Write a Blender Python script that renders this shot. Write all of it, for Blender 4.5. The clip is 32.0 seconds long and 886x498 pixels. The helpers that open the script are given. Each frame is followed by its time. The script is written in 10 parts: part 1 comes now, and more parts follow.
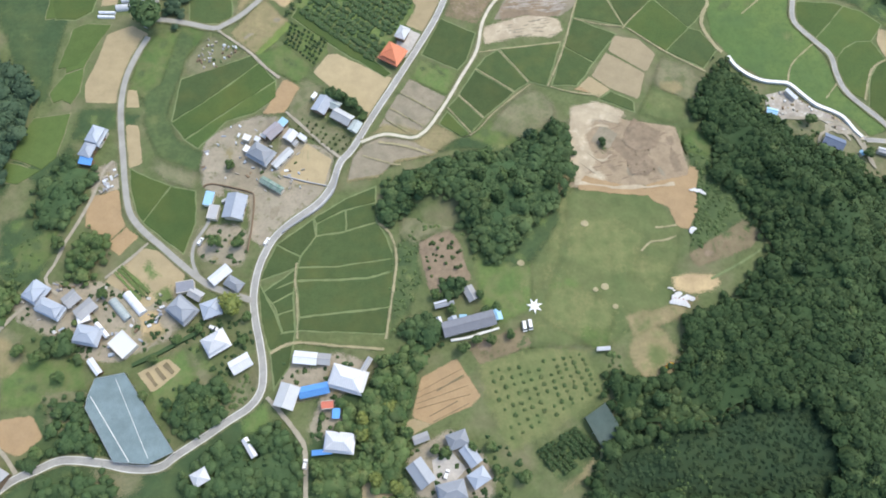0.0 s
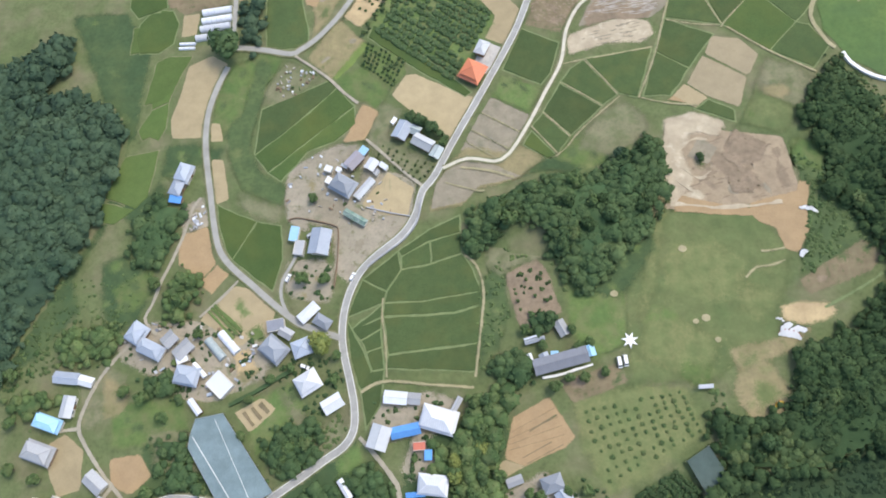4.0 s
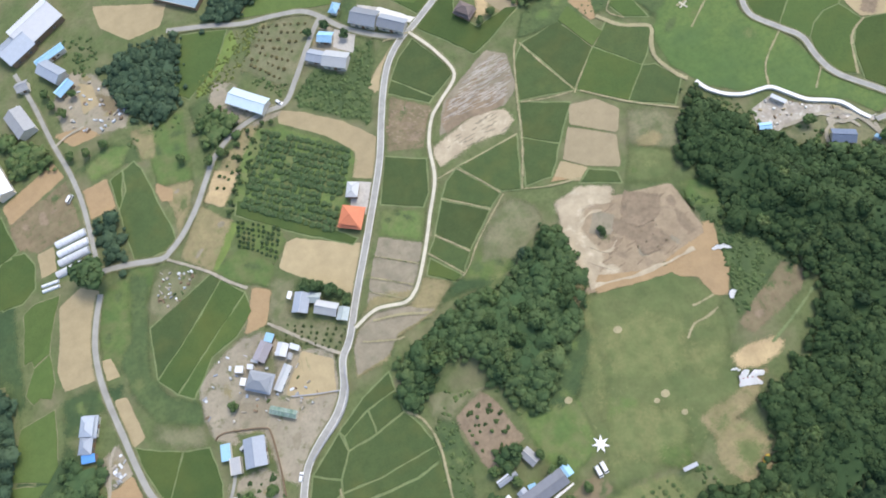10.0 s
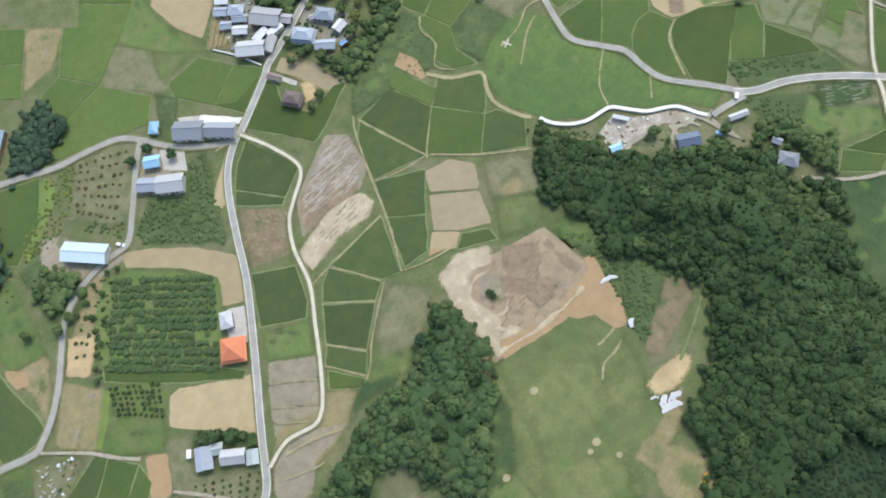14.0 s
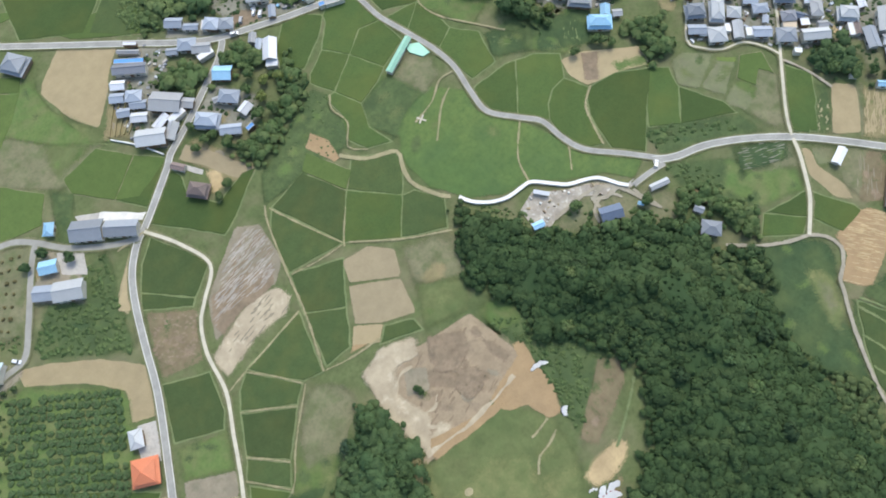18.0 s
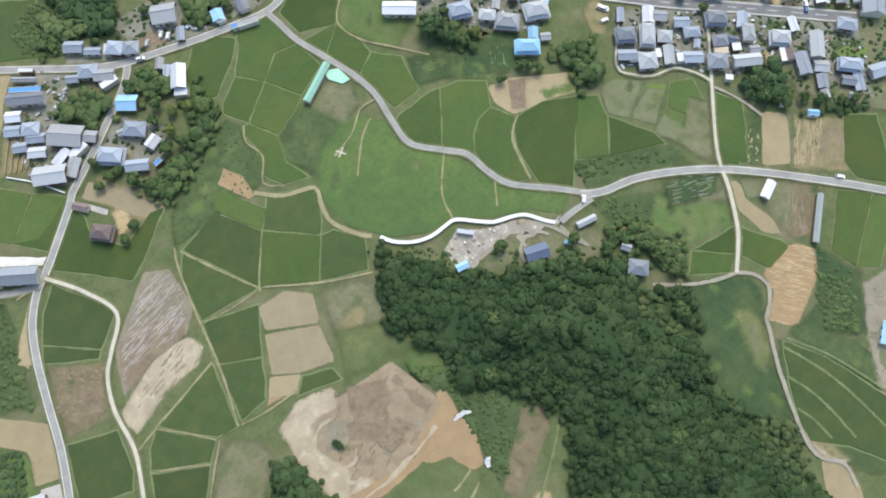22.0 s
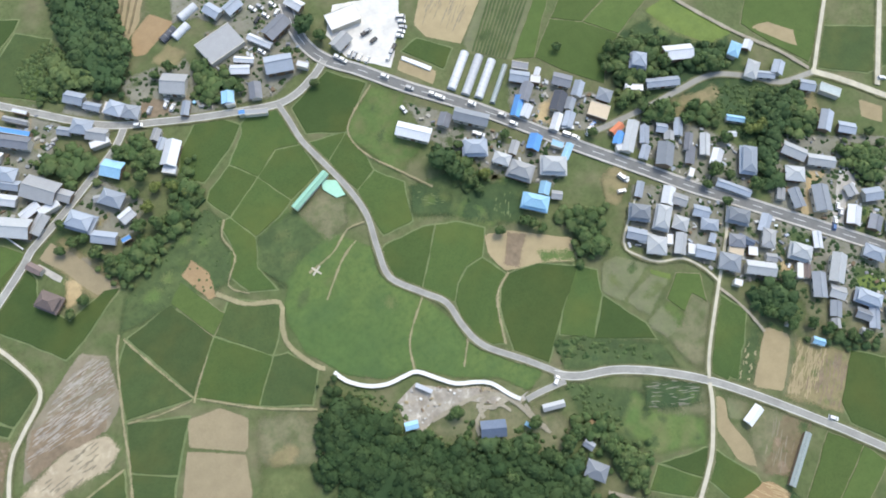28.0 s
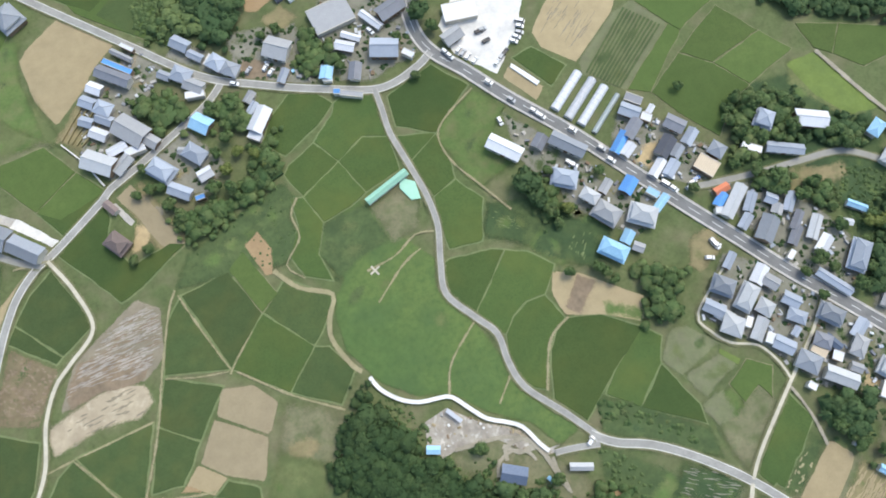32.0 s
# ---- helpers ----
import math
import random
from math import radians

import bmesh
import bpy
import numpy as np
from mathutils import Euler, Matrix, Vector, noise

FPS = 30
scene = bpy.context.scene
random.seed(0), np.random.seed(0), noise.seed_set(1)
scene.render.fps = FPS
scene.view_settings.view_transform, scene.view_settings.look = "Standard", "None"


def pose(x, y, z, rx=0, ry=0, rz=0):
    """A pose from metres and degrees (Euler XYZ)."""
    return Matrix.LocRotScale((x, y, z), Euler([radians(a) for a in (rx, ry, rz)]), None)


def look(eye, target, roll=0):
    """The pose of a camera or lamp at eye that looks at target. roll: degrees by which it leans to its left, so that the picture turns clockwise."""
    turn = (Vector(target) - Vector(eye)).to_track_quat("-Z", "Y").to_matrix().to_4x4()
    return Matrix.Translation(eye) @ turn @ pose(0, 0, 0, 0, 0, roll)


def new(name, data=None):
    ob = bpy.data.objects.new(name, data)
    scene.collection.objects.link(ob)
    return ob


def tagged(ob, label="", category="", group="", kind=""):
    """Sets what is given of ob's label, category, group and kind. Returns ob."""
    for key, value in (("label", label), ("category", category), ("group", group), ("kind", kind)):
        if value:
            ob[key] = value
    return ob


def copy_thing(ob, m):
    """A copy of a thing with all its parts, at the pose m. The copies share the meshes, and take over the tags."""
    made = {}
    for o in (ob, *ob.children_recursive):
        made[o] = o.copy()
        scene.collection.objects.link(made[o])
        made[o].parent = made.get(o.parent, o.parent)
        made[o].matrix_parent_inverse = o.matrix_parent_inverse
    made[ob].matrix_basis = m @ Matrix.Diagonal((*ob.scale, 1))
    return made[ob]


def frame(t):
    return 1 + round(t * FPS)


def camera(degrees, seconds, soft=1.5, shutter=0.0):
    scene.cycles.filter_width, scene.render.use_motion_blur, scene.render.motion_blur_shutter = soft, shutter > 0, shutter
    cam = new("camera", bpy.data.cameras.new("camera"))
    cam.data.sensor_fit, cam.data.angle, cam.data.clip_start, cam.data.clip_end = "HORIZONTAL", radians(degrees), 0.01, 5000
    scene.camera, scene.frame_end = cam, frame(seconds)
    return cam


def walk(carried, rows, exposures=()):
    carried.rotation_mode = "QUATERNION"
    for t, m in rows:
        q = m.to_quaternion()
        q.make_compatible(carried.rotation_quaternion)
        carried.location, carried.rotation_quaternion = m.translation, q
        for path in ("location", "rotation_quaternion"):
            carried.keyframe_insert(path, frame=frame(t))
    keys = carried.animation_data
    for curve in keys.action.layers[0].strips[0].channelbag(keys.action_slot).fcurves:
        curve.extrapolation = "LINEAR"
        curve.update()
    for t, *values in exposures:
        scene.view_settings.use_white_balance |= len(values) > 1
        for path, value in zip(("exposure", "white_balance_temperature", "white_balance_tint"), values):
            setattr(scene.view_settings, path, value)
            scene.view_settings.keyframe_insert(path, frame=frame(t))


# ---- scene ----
cam = camera(65.5, 32.0, soft=1.8)
METRES, EYE, TILT, LEAN, TURN = 300.0, 287.58, -68.19, -1.0, 0.0
ROWS = [
    (0.0, 0.0, 0.0, 0.0, 0.0, 0.0, 0.0),
    (0.5, 0.0047, 0.0024, 0.0184, 1.74, -0.5, -0.18),
    (1.0, 0.0064, 0.0071, 0.0328, 3.57, -0.64, -0.99),
    (1.5, 0.0078, 0.012, 0.0492, 5.52, -1.31, -2.04),
    (2.0, 0.0054, 0.0169, 0.0643, 6.9, -1.66, -2.9),
    (2.5, 0.0043, 0.0242, 0.0712, 8.39, -1.61, -2.23),
    (4.5, -0.0128, 0.0353, 0.1171, 5.1, -3.94, 4.3),
    (5.0, -0.011, 0.042, 0.1229, 3.47, -4.2, 7.27),
    (5.5, -0.0069, 0.0498, 0.1298, 2.68, -3.11, 10.44),
    (6.0, -0.0019, 0.0557, 0.1446, 1.58, -2.9, 12.89),
    (6.5, 0.0041, 0.0619, 0.1597, 0.72, -2.51, 14.97),
    (7.0, 0.0183, 0.0667, 0.1789, 0.08, -2.45, 16.92),
    (7.5, 0.026, 0.0725, 0.1929, 0.01, -2.12, 18.42),
    (8.0, 0.0337, 0.0792, 0.2023, -0.63, -1.53, 19.03),
    (8.5, 0.0386, 0.0841, 0.2157, 0.06, -0.9, 19.56),
    (9.0, 0.0473, 0.0891, 0.2274, -0.13, -1.05, 19.58),
    (9.5, 0.0524, 0.0933, 0.2398, 0.75, -0.98, 20.36),
    (10.0, 0.0602, 0.097, 0.2531, 1.2, -1.39, 21.45),
    (10.5, 0.0625, 0.1005, 0.2739, -0.3, -3.74, 21.91),
    (11.0, 0.0644, 0.1077, 0.2864, -4.09, -6.97, 22.3),
    (11.5, 0.0772, 0.1132, 0.2983, -4.55, -7.02, 25.76),
    (12.0, 0.0962, 0.12, 0.306, -7.27, -8.05, 28.21),
    (12.5, 0.1107, 0.1254, 0.3172, -8.01, -7.89, 31.45),
    (13.0, 0.123, 0.1313, 0.3276, -8.43, -5.97, 34.18),
    (13.5, 0.1411, 0.1359, 0.3324, -7.84, -4.7, 36.65),
    (14.0, 0.1423, 0.1426, 0.3487, -9.45, -6.3, 36.67),
    (14.5, 0.1533, 0.1486, 0.3512, -10.55, -6.79, 36.52),
    (16.5, 0.212, 0.1662, 0.3781, -12.71, -7.27, 38.1),
    (17.0, 0.2235, 0.1711, 0.3827, -13.13, -7.12, 38.79),
    (17.5, 0.2426, 0.1738, 0.3934, -13.67, -7.89, 39.5),
    (18.0, 0.2541, 0.1784, 0.4014, -14.79, -8.61, 39.95),
    (18.5, 0.2693, 0.182, 0.4037, -15.47, -8.34, 40.7),
    (19.0, 0.2876, 0.1842, 0.4125, -15.99, -8.62, 41.54),
    (19.5, 0.3057, 0.1868, 0.4226, -16.79, -9.19, 41.83),
    (20.0, 0.3194, 0.1909, 0.4266, -17.95, -10.25, 41.51),
    (20.5, 0.3378, 0.1928, 0.4268, -18.62, -11.01, 41.48),
    (21.0, 0.3492, 0.1969, 0.4316, -18.93, -12.63, 40.9),
    (21.5, 0.3674, 0.1983, 0.4277, -18.82, -13.45, 40.61),
    (22.0, 0.378, 0.203, 0.4333, -18.48, -13.69, 40.3),
    (22.5, 0.3908, 0.2069, 0.437, -18.48, -14.78, 39.7),
    (23.0, 0.4021, 0.2119, 0.4396, -18.36, -15.13, 39.23),
    (23.5, 0.4129, 0.2169, 0.4463, -17.7, -14.62, 39.09),
    (24.0, 0.4266, 0.222, 0.4519, -18.29, -14.39, 38.3),
    (24.5, 0.4393, 0.2266, 0.4605, -17.47, -13.34, 38.05),
    (25.0, 0.4485, 0.2317, 0.4621, -17.77, -12.73, 36.96),
    (25.5, 0.4623, 0.2359, 0.4717, -16.84, -11.74, 36.17),
    (27.5, 0.514, 0.2511, 0.5111, -14.6, -8.84, 29.71),
    (28.0, 0.526, 0.255, 0.523, -14.27, -8.59, 27.89),
    (28.5, 0.5394, 0.2587, 0.5383, -13.7, -8.62, 26.31),
    (29.0, 0.5473, 0.2629, 0.5477, -12.12, -8.9, 25.04),
    (29.5, 0.5513, 0.2678, 0.5546, -10.26, -8.17, 23.63),
    (30.0, 0.5586, 0.2728, 0.5625, -8.2, -7.18, 22.17),
    (30.5, 0.5668, 0.2777, 0.5768, -6.54, -7.58, 20.55),
    (31.0, 0.5702, 0.283, 0.5877, -5.48, -8.62, 18.81),
    (31.5, 0.5772, 0.2886, 0.596, -5.19, -9.73, 17.19),
    (32.0, 0.5817, 0.2944, 0.5973, -5.32, -9.16, 16.27),
]
walk(cam, [(t, pose(0, 0, EYE, TILT, LEAN, TURN) @ pose(METRES * x, METRES * y, METRES * z, 90 + pitch, roll, yaw)) for t, x, y, z, yaw, pitch, roll in ROWS], [(0.0, 1.02, 6520, 6), (6.0, 1.0, 6520, 8), (10.0, 1.0, 6520, 8), (12.0, 0.92, 6520, 4), (15.0, 0.9, 6480, 4), (19.0, 0.86, 6500, 4), (32.0, 0.87, 6550, 4)])

from mathutils.geometry import tessellate_polygon

# ---- world, sun, exposure ----
SUN_EL, SUN_AZ = 58.0, 55.0
world = bpy.data.worlds.new("sky")
scene.world = world
world.use_nodes = True
wn = world.node_tree.nodes
sky = wn.new("ShaderNodeTexSky")
sky.sky_type, sky.sun_disc = "NISHITA", False
sky.sun_elevation, sky.sun_rotation = radians(SUN_EL), radians(SUN_AZ)
sky.air_density, sky.dust_density = 1.0, 2.5
world.node_tree.links.new(sky.outputs[0], wn["Background"].inputs[0])
wn["Background"].inputs[1].default_value = 0.15
sun = new("sun", bpy.data.lights.new("sun", "SUN"))
sun.data.energy, sun.data.angle, sun.data.color = 0.9, radians(22.0), (1.0, 0.95, 0.87)
sx, sy = math.sin(radians(SUN_AZ)), math.cos(radians(SUN_AZ))
cz = math.cos(radians(SUN_EL))
sun.matrix_world = look((sx * cz * 900, sy * cz * 900, math.sin(radians(SUN_EL)) * 900), (0, 0, 0))

# ---- materials ----
MATS = {}


def mat(name, a, b, big=0.05, fine=1.2, rough=0.9, bump=0.3, metal=0.0, spread=0.0, c=None, stripes=0.0, space="world", spec=0.2, contrast=1.0, deep=0.74, mottle=0.13, island=0.0, soft=False, tone=0.0):
    """Two colours mixed by a broad and a fine noise, with a third for blotches, fine relief and a random shift for each object."""
    m = bpy.data.materials.new(name)
    m.use_nodes = True
    t = m.node_tree
    n, link = t.nodes, t.links.new
    bs = n["Principled BSDF"]
    if space == "world":
        co = n.new("ShaderNodeNewGeometry").outputs["Position"]
    else:
        co = n.new("ShaderNodeTexCoord").outputs["Object"]

    def noise_node(scale, detail, rgh=0.6):
        k = n.new("ShaderNodeTexNoise")
        k.inputs["Scale"].default_value, k.inputs["Detail"].default_value, k.inputs["Roughness"].default_value = scale, detail, rgh
        link(co, k.inputs["Vector"])
        return k.outputs["Fac"]

    def mix(fac, x, y, kind="MIX"):
        k = n.new("ShaderNodeMix")
        k.data_type, k.blend_type = "RGBA", kind
        for s, v in ((k.inputs[0], fac), (k.inputs[6], x), (k.inputs[7], y)):
            if isinstance(v, (int, float)):
                s.default_value = v
            elif isinstance(v, tuple):
                s.default_value = (*v, 1)
            else:
                link(v, s)
        return k.outputs[2]

    def ramp(f, lo, hi):
        k = n.new("ShaderNodeMapRange")
        link(f, k.inputs[0])
        k.inputs[1].default_value, k.inputs[2].default_value = lo, hi
        return k.outputs[0]

    f1, f2 = noise_node(big, 5), noise_node(fine, 4)
    half = 0.17 / contrast
    col = mix(ramp(f1, 0.5 - half, 0.5 + half), a, b)
    dark = tuple(v * deep for v in a)
    col = mix(ramp(f2, 0.46, 0.8), col, dark)
    col = mix(ramp(noise_node(fine * 4.3, 3), 0.5, 0.9), col, tuple(v * (deep + 1) / 2 for v in a))
    if c:
        col = mix(ramp(noise_node(big * 2.7, 4 if soft else 6, 0.5 if soft else 0.7), 0.46 if soft else 0.54, 0.74 if soft else 0.68), col, c)
    if stripes:
        w = n.new("ShaderNodeTexWave")
        w.inputs["Scale"].default_value, w.inputs["Distortion"].default_value = stripes, 0.6
        link(co, w.inputs["Vector"])
        col = mix(ramp(w.outputs["Fac"], -0.6, 1.6), col, dark)
    def brighten(colour, f, lo, hi, low, high):
        h = n.new("ShaderNodeHueSaturation")
        mr = n.new("ShaderNodeMapRange")
        link(f, mr.inputs[0])
        for i, v in enumerate((lo, hi, low, high)):
            mr.inputs[i + 1].default_value = v
        link(mr.outputs[0], h.inputs["Value"])
        link(colour, h.inputs["Color"])
        return h.outputs[0]

    if mottle and space == "world":
        col = brighten(col, noise_node(0.17, 5, 0.65), 0.32, 0.68, 1 - mottle, 1 + mottle)
    if island:
        col = brighten(col, n.new("ShaderNodeNewGeometry").outputs["Random Per Island"], 0, 1, 1 - island, 1 + island)
    if tone:
        k = n.new("ShaderNodeAttribute")
        k.attribute_name = "tone"
        h = n.new("ShaderNodeHueSaturation")
        for low, high, slot in ((1 - tone, 1 + tone, "Value"), (0.5 + tone * 0.07, 0.5 - tone * 0.07, "Hue")):
            mr = n.new("ShaderNodeMapRange")
            link(k.outputs["Fac"], mr.inputs[0])
            for i, v in enumerate((-1, 1, low, high)):
                mr.inputs[i + 1].default_value = v
            link(mr.outputs[0], h.inputs[slot])
        link(col, h.inputs["Color"])
        col = h.outputs[0]
    if spread:
        o = n.new("ShaderNodeObjectInfo")
        h = n.new("ShaderNodeHueSaturation")
        mr = n.new("ShaderNodeMapRange")
        link(o.outputs["Random"], mr.inputs[0])
        mr.inputs[3].default_value, mr.inputs[4].default_value = 1 - spread, 1 + spread
        link(mr.outputs[0], h.inputs["Value"])
        link(col, h.inputs["Color"])
        col = h.outputs[0]
    link(col, bs.inputs["Base Color"])
    bs.inputs["Roughness"].default_value, bs.inputs["Metallic"].default_value = rough, metal
    bs.inputs["Specular IOR Level"].default_value = spec
    if bump:
        k = n.new("ShaderNodeBump")
        k.inputs["Strength"].default_value, k.inputs["Distance"].default_value = bump, 0.3 if space == "world" else 0.05
        link(f2, k.inputs["Height"])
        link(k.outputs[0], bs.inputs["Normal"])
    MATS[name] = m
    return m


mat("ground", (0.100, 0.132, 0.051), (0.140, 0.158, 0.070), 0.022, 0.6, c=(0.178, 0.165, 0.094), deep=0.8, soft=True)
mat("bund", (0.152, 0.197, 0.086), (0.198, 0.224, 0.106), 0.12, 0.8, deep=0.85)
mat("rice", (0.058, 0.096, 0.029), (0.078, 0.116, 0.034), 0.016, 1.2, spread=0.17, bump=0.2, deep=0.9, c=(0.090, 0.116, 0.032), soft=True, mottle=0.06)
mat("rice_dull", (0.056, 0.086, 0.031), (0.071, 0.099, 0.035), 0.03, 1.2, spread=0.14, bump=0.2, deep=0.88, c=(0.082, 0.101, 0.034), soft=True, mottle=0.09)
mat("rice_light", (0.078, 0.121, 0.034), (0.102, 0.140, 0.042), 0.02, 1.2, spread=0.14, bump=0.2, deep=0.9, soft=True, mottle=0.07)
mat("lawn", (0.092, 0.148, 0.046), (0.135, 0.176, 0.058), 0.05, 0.7, spread=0.14, c=(0.15, 0.16, 0.07), deep=0.85, mottle=0.1, soft=True)
mat("meadow", (0.116, 0.146, 0.057), (0.156, 0.168, 0.072), 0.025, 0.6, c=(0.096, 0.130, 0.049), contrast=0.7, mottle=0.11, deep=0.88, soft=True)
mat("meadow_green", (0.080, 0.138, 0.045), (0.138, 0.186, 0.056), 0.017, 0.5, c=(0.074, 0.124, 0.046), contrast=0.9, mottle=0.08, deep=0.88, soft=True)
mat("meadow_pale", (0.150, 0.176, 0.070), (0.188, 0.192, 0.082), 0.06, 0.6, c=(0.112, 0.145, 0.055), mottle=0.11, deep=0.86, soft=True)
mat("leaf_orchard", (0.070, 0.118, 0.048), (0.092, 0.140, 0.056), 0.12, 0.6, rough=0.8, bump=0, deep=0.92, island=0.05)
mat("weed_dark", (0.048, 0.083, 0.036), (0.068, 0.103, 0.042), 0.03, 0.5, c=(0.083, 0.114, 0.044), bump=0.5, deep=0.85, soft=True)
mat("weed", (0.072, 0.108, 0.043), (0.110, 0.143, 0.056), 0.05, 0.45, c=(0.062, 0.092, 0.038), bump=0.6, deep=0.78, soft=True)
mat("lime", (0.165, 0.220, 0.058), (0.135, 0.185, 0.056), 0.1, 0.9, deep=0.85, soft=True)
mat("fallow", (0.178, 0.190, 0.102), (0.148, 0.166, 0.085), 0.07, 0.9, spread=0.08, deep=0.88, c=(0.165, 0.165, 0.100), soft=True)
mat("straw", (0.285, 0.235, 0.130), (0.215, 0.195, 0.095), 0.06, 0.7, c=(0.155, 0.165, 0.07))
mat("bare", (0.372, 0.300, 0.176), (0.335, 0.272, 0.162), 0.03, 1.4, spread=0.12, deep=0.87, mottle=0.09)
mat("bare_orange", (0.365, 0.255, 0.14), (0.325, 0.232, 0.132), 0.05, 1.2, deep=0.85, mottle=0.09)
mat("bare_pink", (0.330, 0.260, 0.172), (0.285, 0.222, 0.150), 0.06, 0.5, c=(0.235, 0.185, 0.13), deep=0.82, mottle=0.15)
mat("bare_white", (0.44, 0.372, 0.262), (0.385, 0.32, 0.225), 0.06, 0.6, c=(0.51, 0.44, 0.325), deep=0.86, mottle=0.13)
mat("plough", (0.22, 0.17, 0.105), (0.17, 0.15, 0.085), 0.08, 0.5, c=(0.11, 0.12, 0.055))
mat("sand", (0.50, 0.385, 0.215), (0.41, 0.31, 0.175), 0.1, 0.7)
mat("yard", (0.345, 0.298, 0.222), (0.26, 0.235, 0.172), 0.07, 0.7, c=(0.135, 0.145, 0.07))
mat("concrete", (0.50, 0.47, 0.43), (0.42, 0.40, 0.36), 0.15, 0.9)
mat("white_gravel", (0.72, 0.70, 0.66), (0.64, 0.62, 0.58), 0.1, 0.8, deep=0.9)
mat("orchard_floor", (0.20, 0.205, 0.09), (0.26, 0.235, 0.12), 0.05, 0.6)
mat("asphalt", (0.300, 0.295, 0.272), (0.350, 0.342, 0.318), 0.1, 1.0, bump=0.1, deep=0.88)
mat("lane", (0.335, 0.325, 0.292), (0.288, 0.278, 0.250), 0.1, 1.0, bump=0.1, deep=0.88)
mat("asphalt_dark", (0.185, 0.185, 0.18), (0.225, 0.222, 0.215), 0.1, 1.0, bump=0.1, deep=0.88)
mat("track", (0.38, 0.345, 0.27), (0.31, 0.28, 0.21), 0.1, 0.8)
mat("pale", (0.58, 0.54, 0.43), (0.51, 0.47, 0.37), 0.08, 0.8)
mat("white_concrete", (0.80, 0.79, 0.76), (0.72, 0.71, 0.68), 0.15, 0.9, bump=0.1)
mat("paint", (0.75, 0.75, 0.72), (0.62, 0.62, 0.60), 0.4, 2.0, bump=0)
mat("verge", (0.15, 0.165, 0.078), (0.24, 0.225, 0.135), 0.12, 0.8)
for key, a, b in (
    ("b", (0.405, 0.45, 0.525), (0.335, 0.375, 0.445)), ("b2", (0.31, 0.335, 0.375), (0.255, 0.275, 0.31)), ("b3", (0.50, 0.515, 0.53), (0.43, 0.44, 0.45)), ("w", (0.74, 0.755, 0.79), (0.64, 0.655, 0.69)), ("g", (0.40, 0.405, 0.415), (0.325, 0.33, 0.34)),
    ("d", (0.25, 0.26, 0.295), (0.17, 0.18, 0.205)), ("dk", (0.07, 0.075, 0.095), (0.10, 0.105, 0.12)), ("dkb", (0.13, 0.17, 0.25), (0.17, 0.21, 0.29)),
    ("bl", (0.12, 0.34, 0.75), (0.16, 0.40, 0.80)), ("cy", (0.34, 0.60, 0.82), (0.42, 0.66, 0.86)), ("cyw", (0.62, 0.75, 0.83), (0.70, 0.80, 0.86)),
    ("or", (0.72, 0.24, 0.12), (0.62, 0.20, 0.10)), ("red", (0.55, 0.16, 0.10), (0.45, 0.13, 0.09)), ("br", (0.21, 0.16, 0.145), (0.26, 0.20, 0.18)),
    ("gr", (0.12, 0.21, 0.16), (0.55, 0.58, 0.55)), ("gr2", (0.36, 0.42, 0.41), (0.43, 0.48, 0.47)), ("lil", (0.36, 0.33, 0.36), (0.42, 0.39, 0.42)),
    ("mint", (0.36, 0.66, 0.50), (0.42, 0.72, 0.56)), ("gg", (0.40, 0.46, 0.46), (0.50, 0.55, 0.55)), ("tan", (0.56, 0.46, 0.33), (0.48, 0.39, 0.28)), ("netb", (0.25, 0.34, 0.40), (0.30, 0.39, 0.45)),
):
    mat("roof_" + key, a, b, 0.35, 1.6, rough=0.55, bump=0.25, spread=0.2, stripes=1.1 if key not in ("w", "cyw", "tan") else 0.35, space="object", spec=0.4)
mat("wall_plaster", (0.62, 0.58, 0.50), (0.52, 0.48, 0.41), 0.5, 3.0, spread=0.15, space="object")
mat("wall_timber", (0.20, 0.14, 0.09), (0.26, 0.19, 0.13), 0.5, 3.0, spread=0.2, space="object")
mat("frame_alu", (0.45, 0.45, 0.46), (0.5, 0.5, 0.5), 0.5, 3.0, rough=0.35, metal=0.8, bump=0, space="object")
mat("door_wood", (0.18, 0.11, 0.06), (0.24, 0.15, 0.09), 0.5, 3.0, space="object")
mat("glass", (0.03, 0.04, 0.05), (0.05, 0.06, 0.07), 0.5, 3.0, rough=0.08, bump=0, space="object", spec=0.6)
mat("bark", (0.12, 0.085, 0.055), (0.17, 0.125, 0.085), 0.6, 4.0, space="object")
mat("leaf_dark", (0.048, 0.086, 0.034), (0.063, 0.105, 0.041), 0.045, 0.4, c=(0.068, 0.104, 0.040), rough=0.8, bump=0, deep=0.9, island=0.12, tone=0.24, soft=True)
mat("leaf_blue", (0.040, 0.073, 0.042), (0.058, 0.093, 0.050), 0.08, 0.6, rough=0.8, bump=0, deep=0.9, island=0.12, tone=0.22)
mat("leaf_mid", (0.066, 0.110, 0.039), (0.094, 0.142, 0.049), 0.09, 0.6, c=(0.112, 0.140, 0.054), rough=0.75, bump=0, deep=0.9, island=0.12, tone=0.26, soft=True)
mat("leaf_lime", (0.13, 0.165, 0.045), (0.19, 0.21, 0.055), 0.11, 0.6, c=(0.085, 0.12, 0.036), rough=0.6, bump=0, contrast=1.3, island=0.13)
# darker than leaf_dark: the shade of a slope turned from the sun, in the colour
mat("leaf_forest_shaded", (0.034, 0.062, 0.023), (0.044, 0.077, 0.028), 0.03, 0.4, c=(0.052, 0.083, 0.032), rough=0.85, bump=0, deep=0.94, island=0.10, tone=0.24, soft=True)
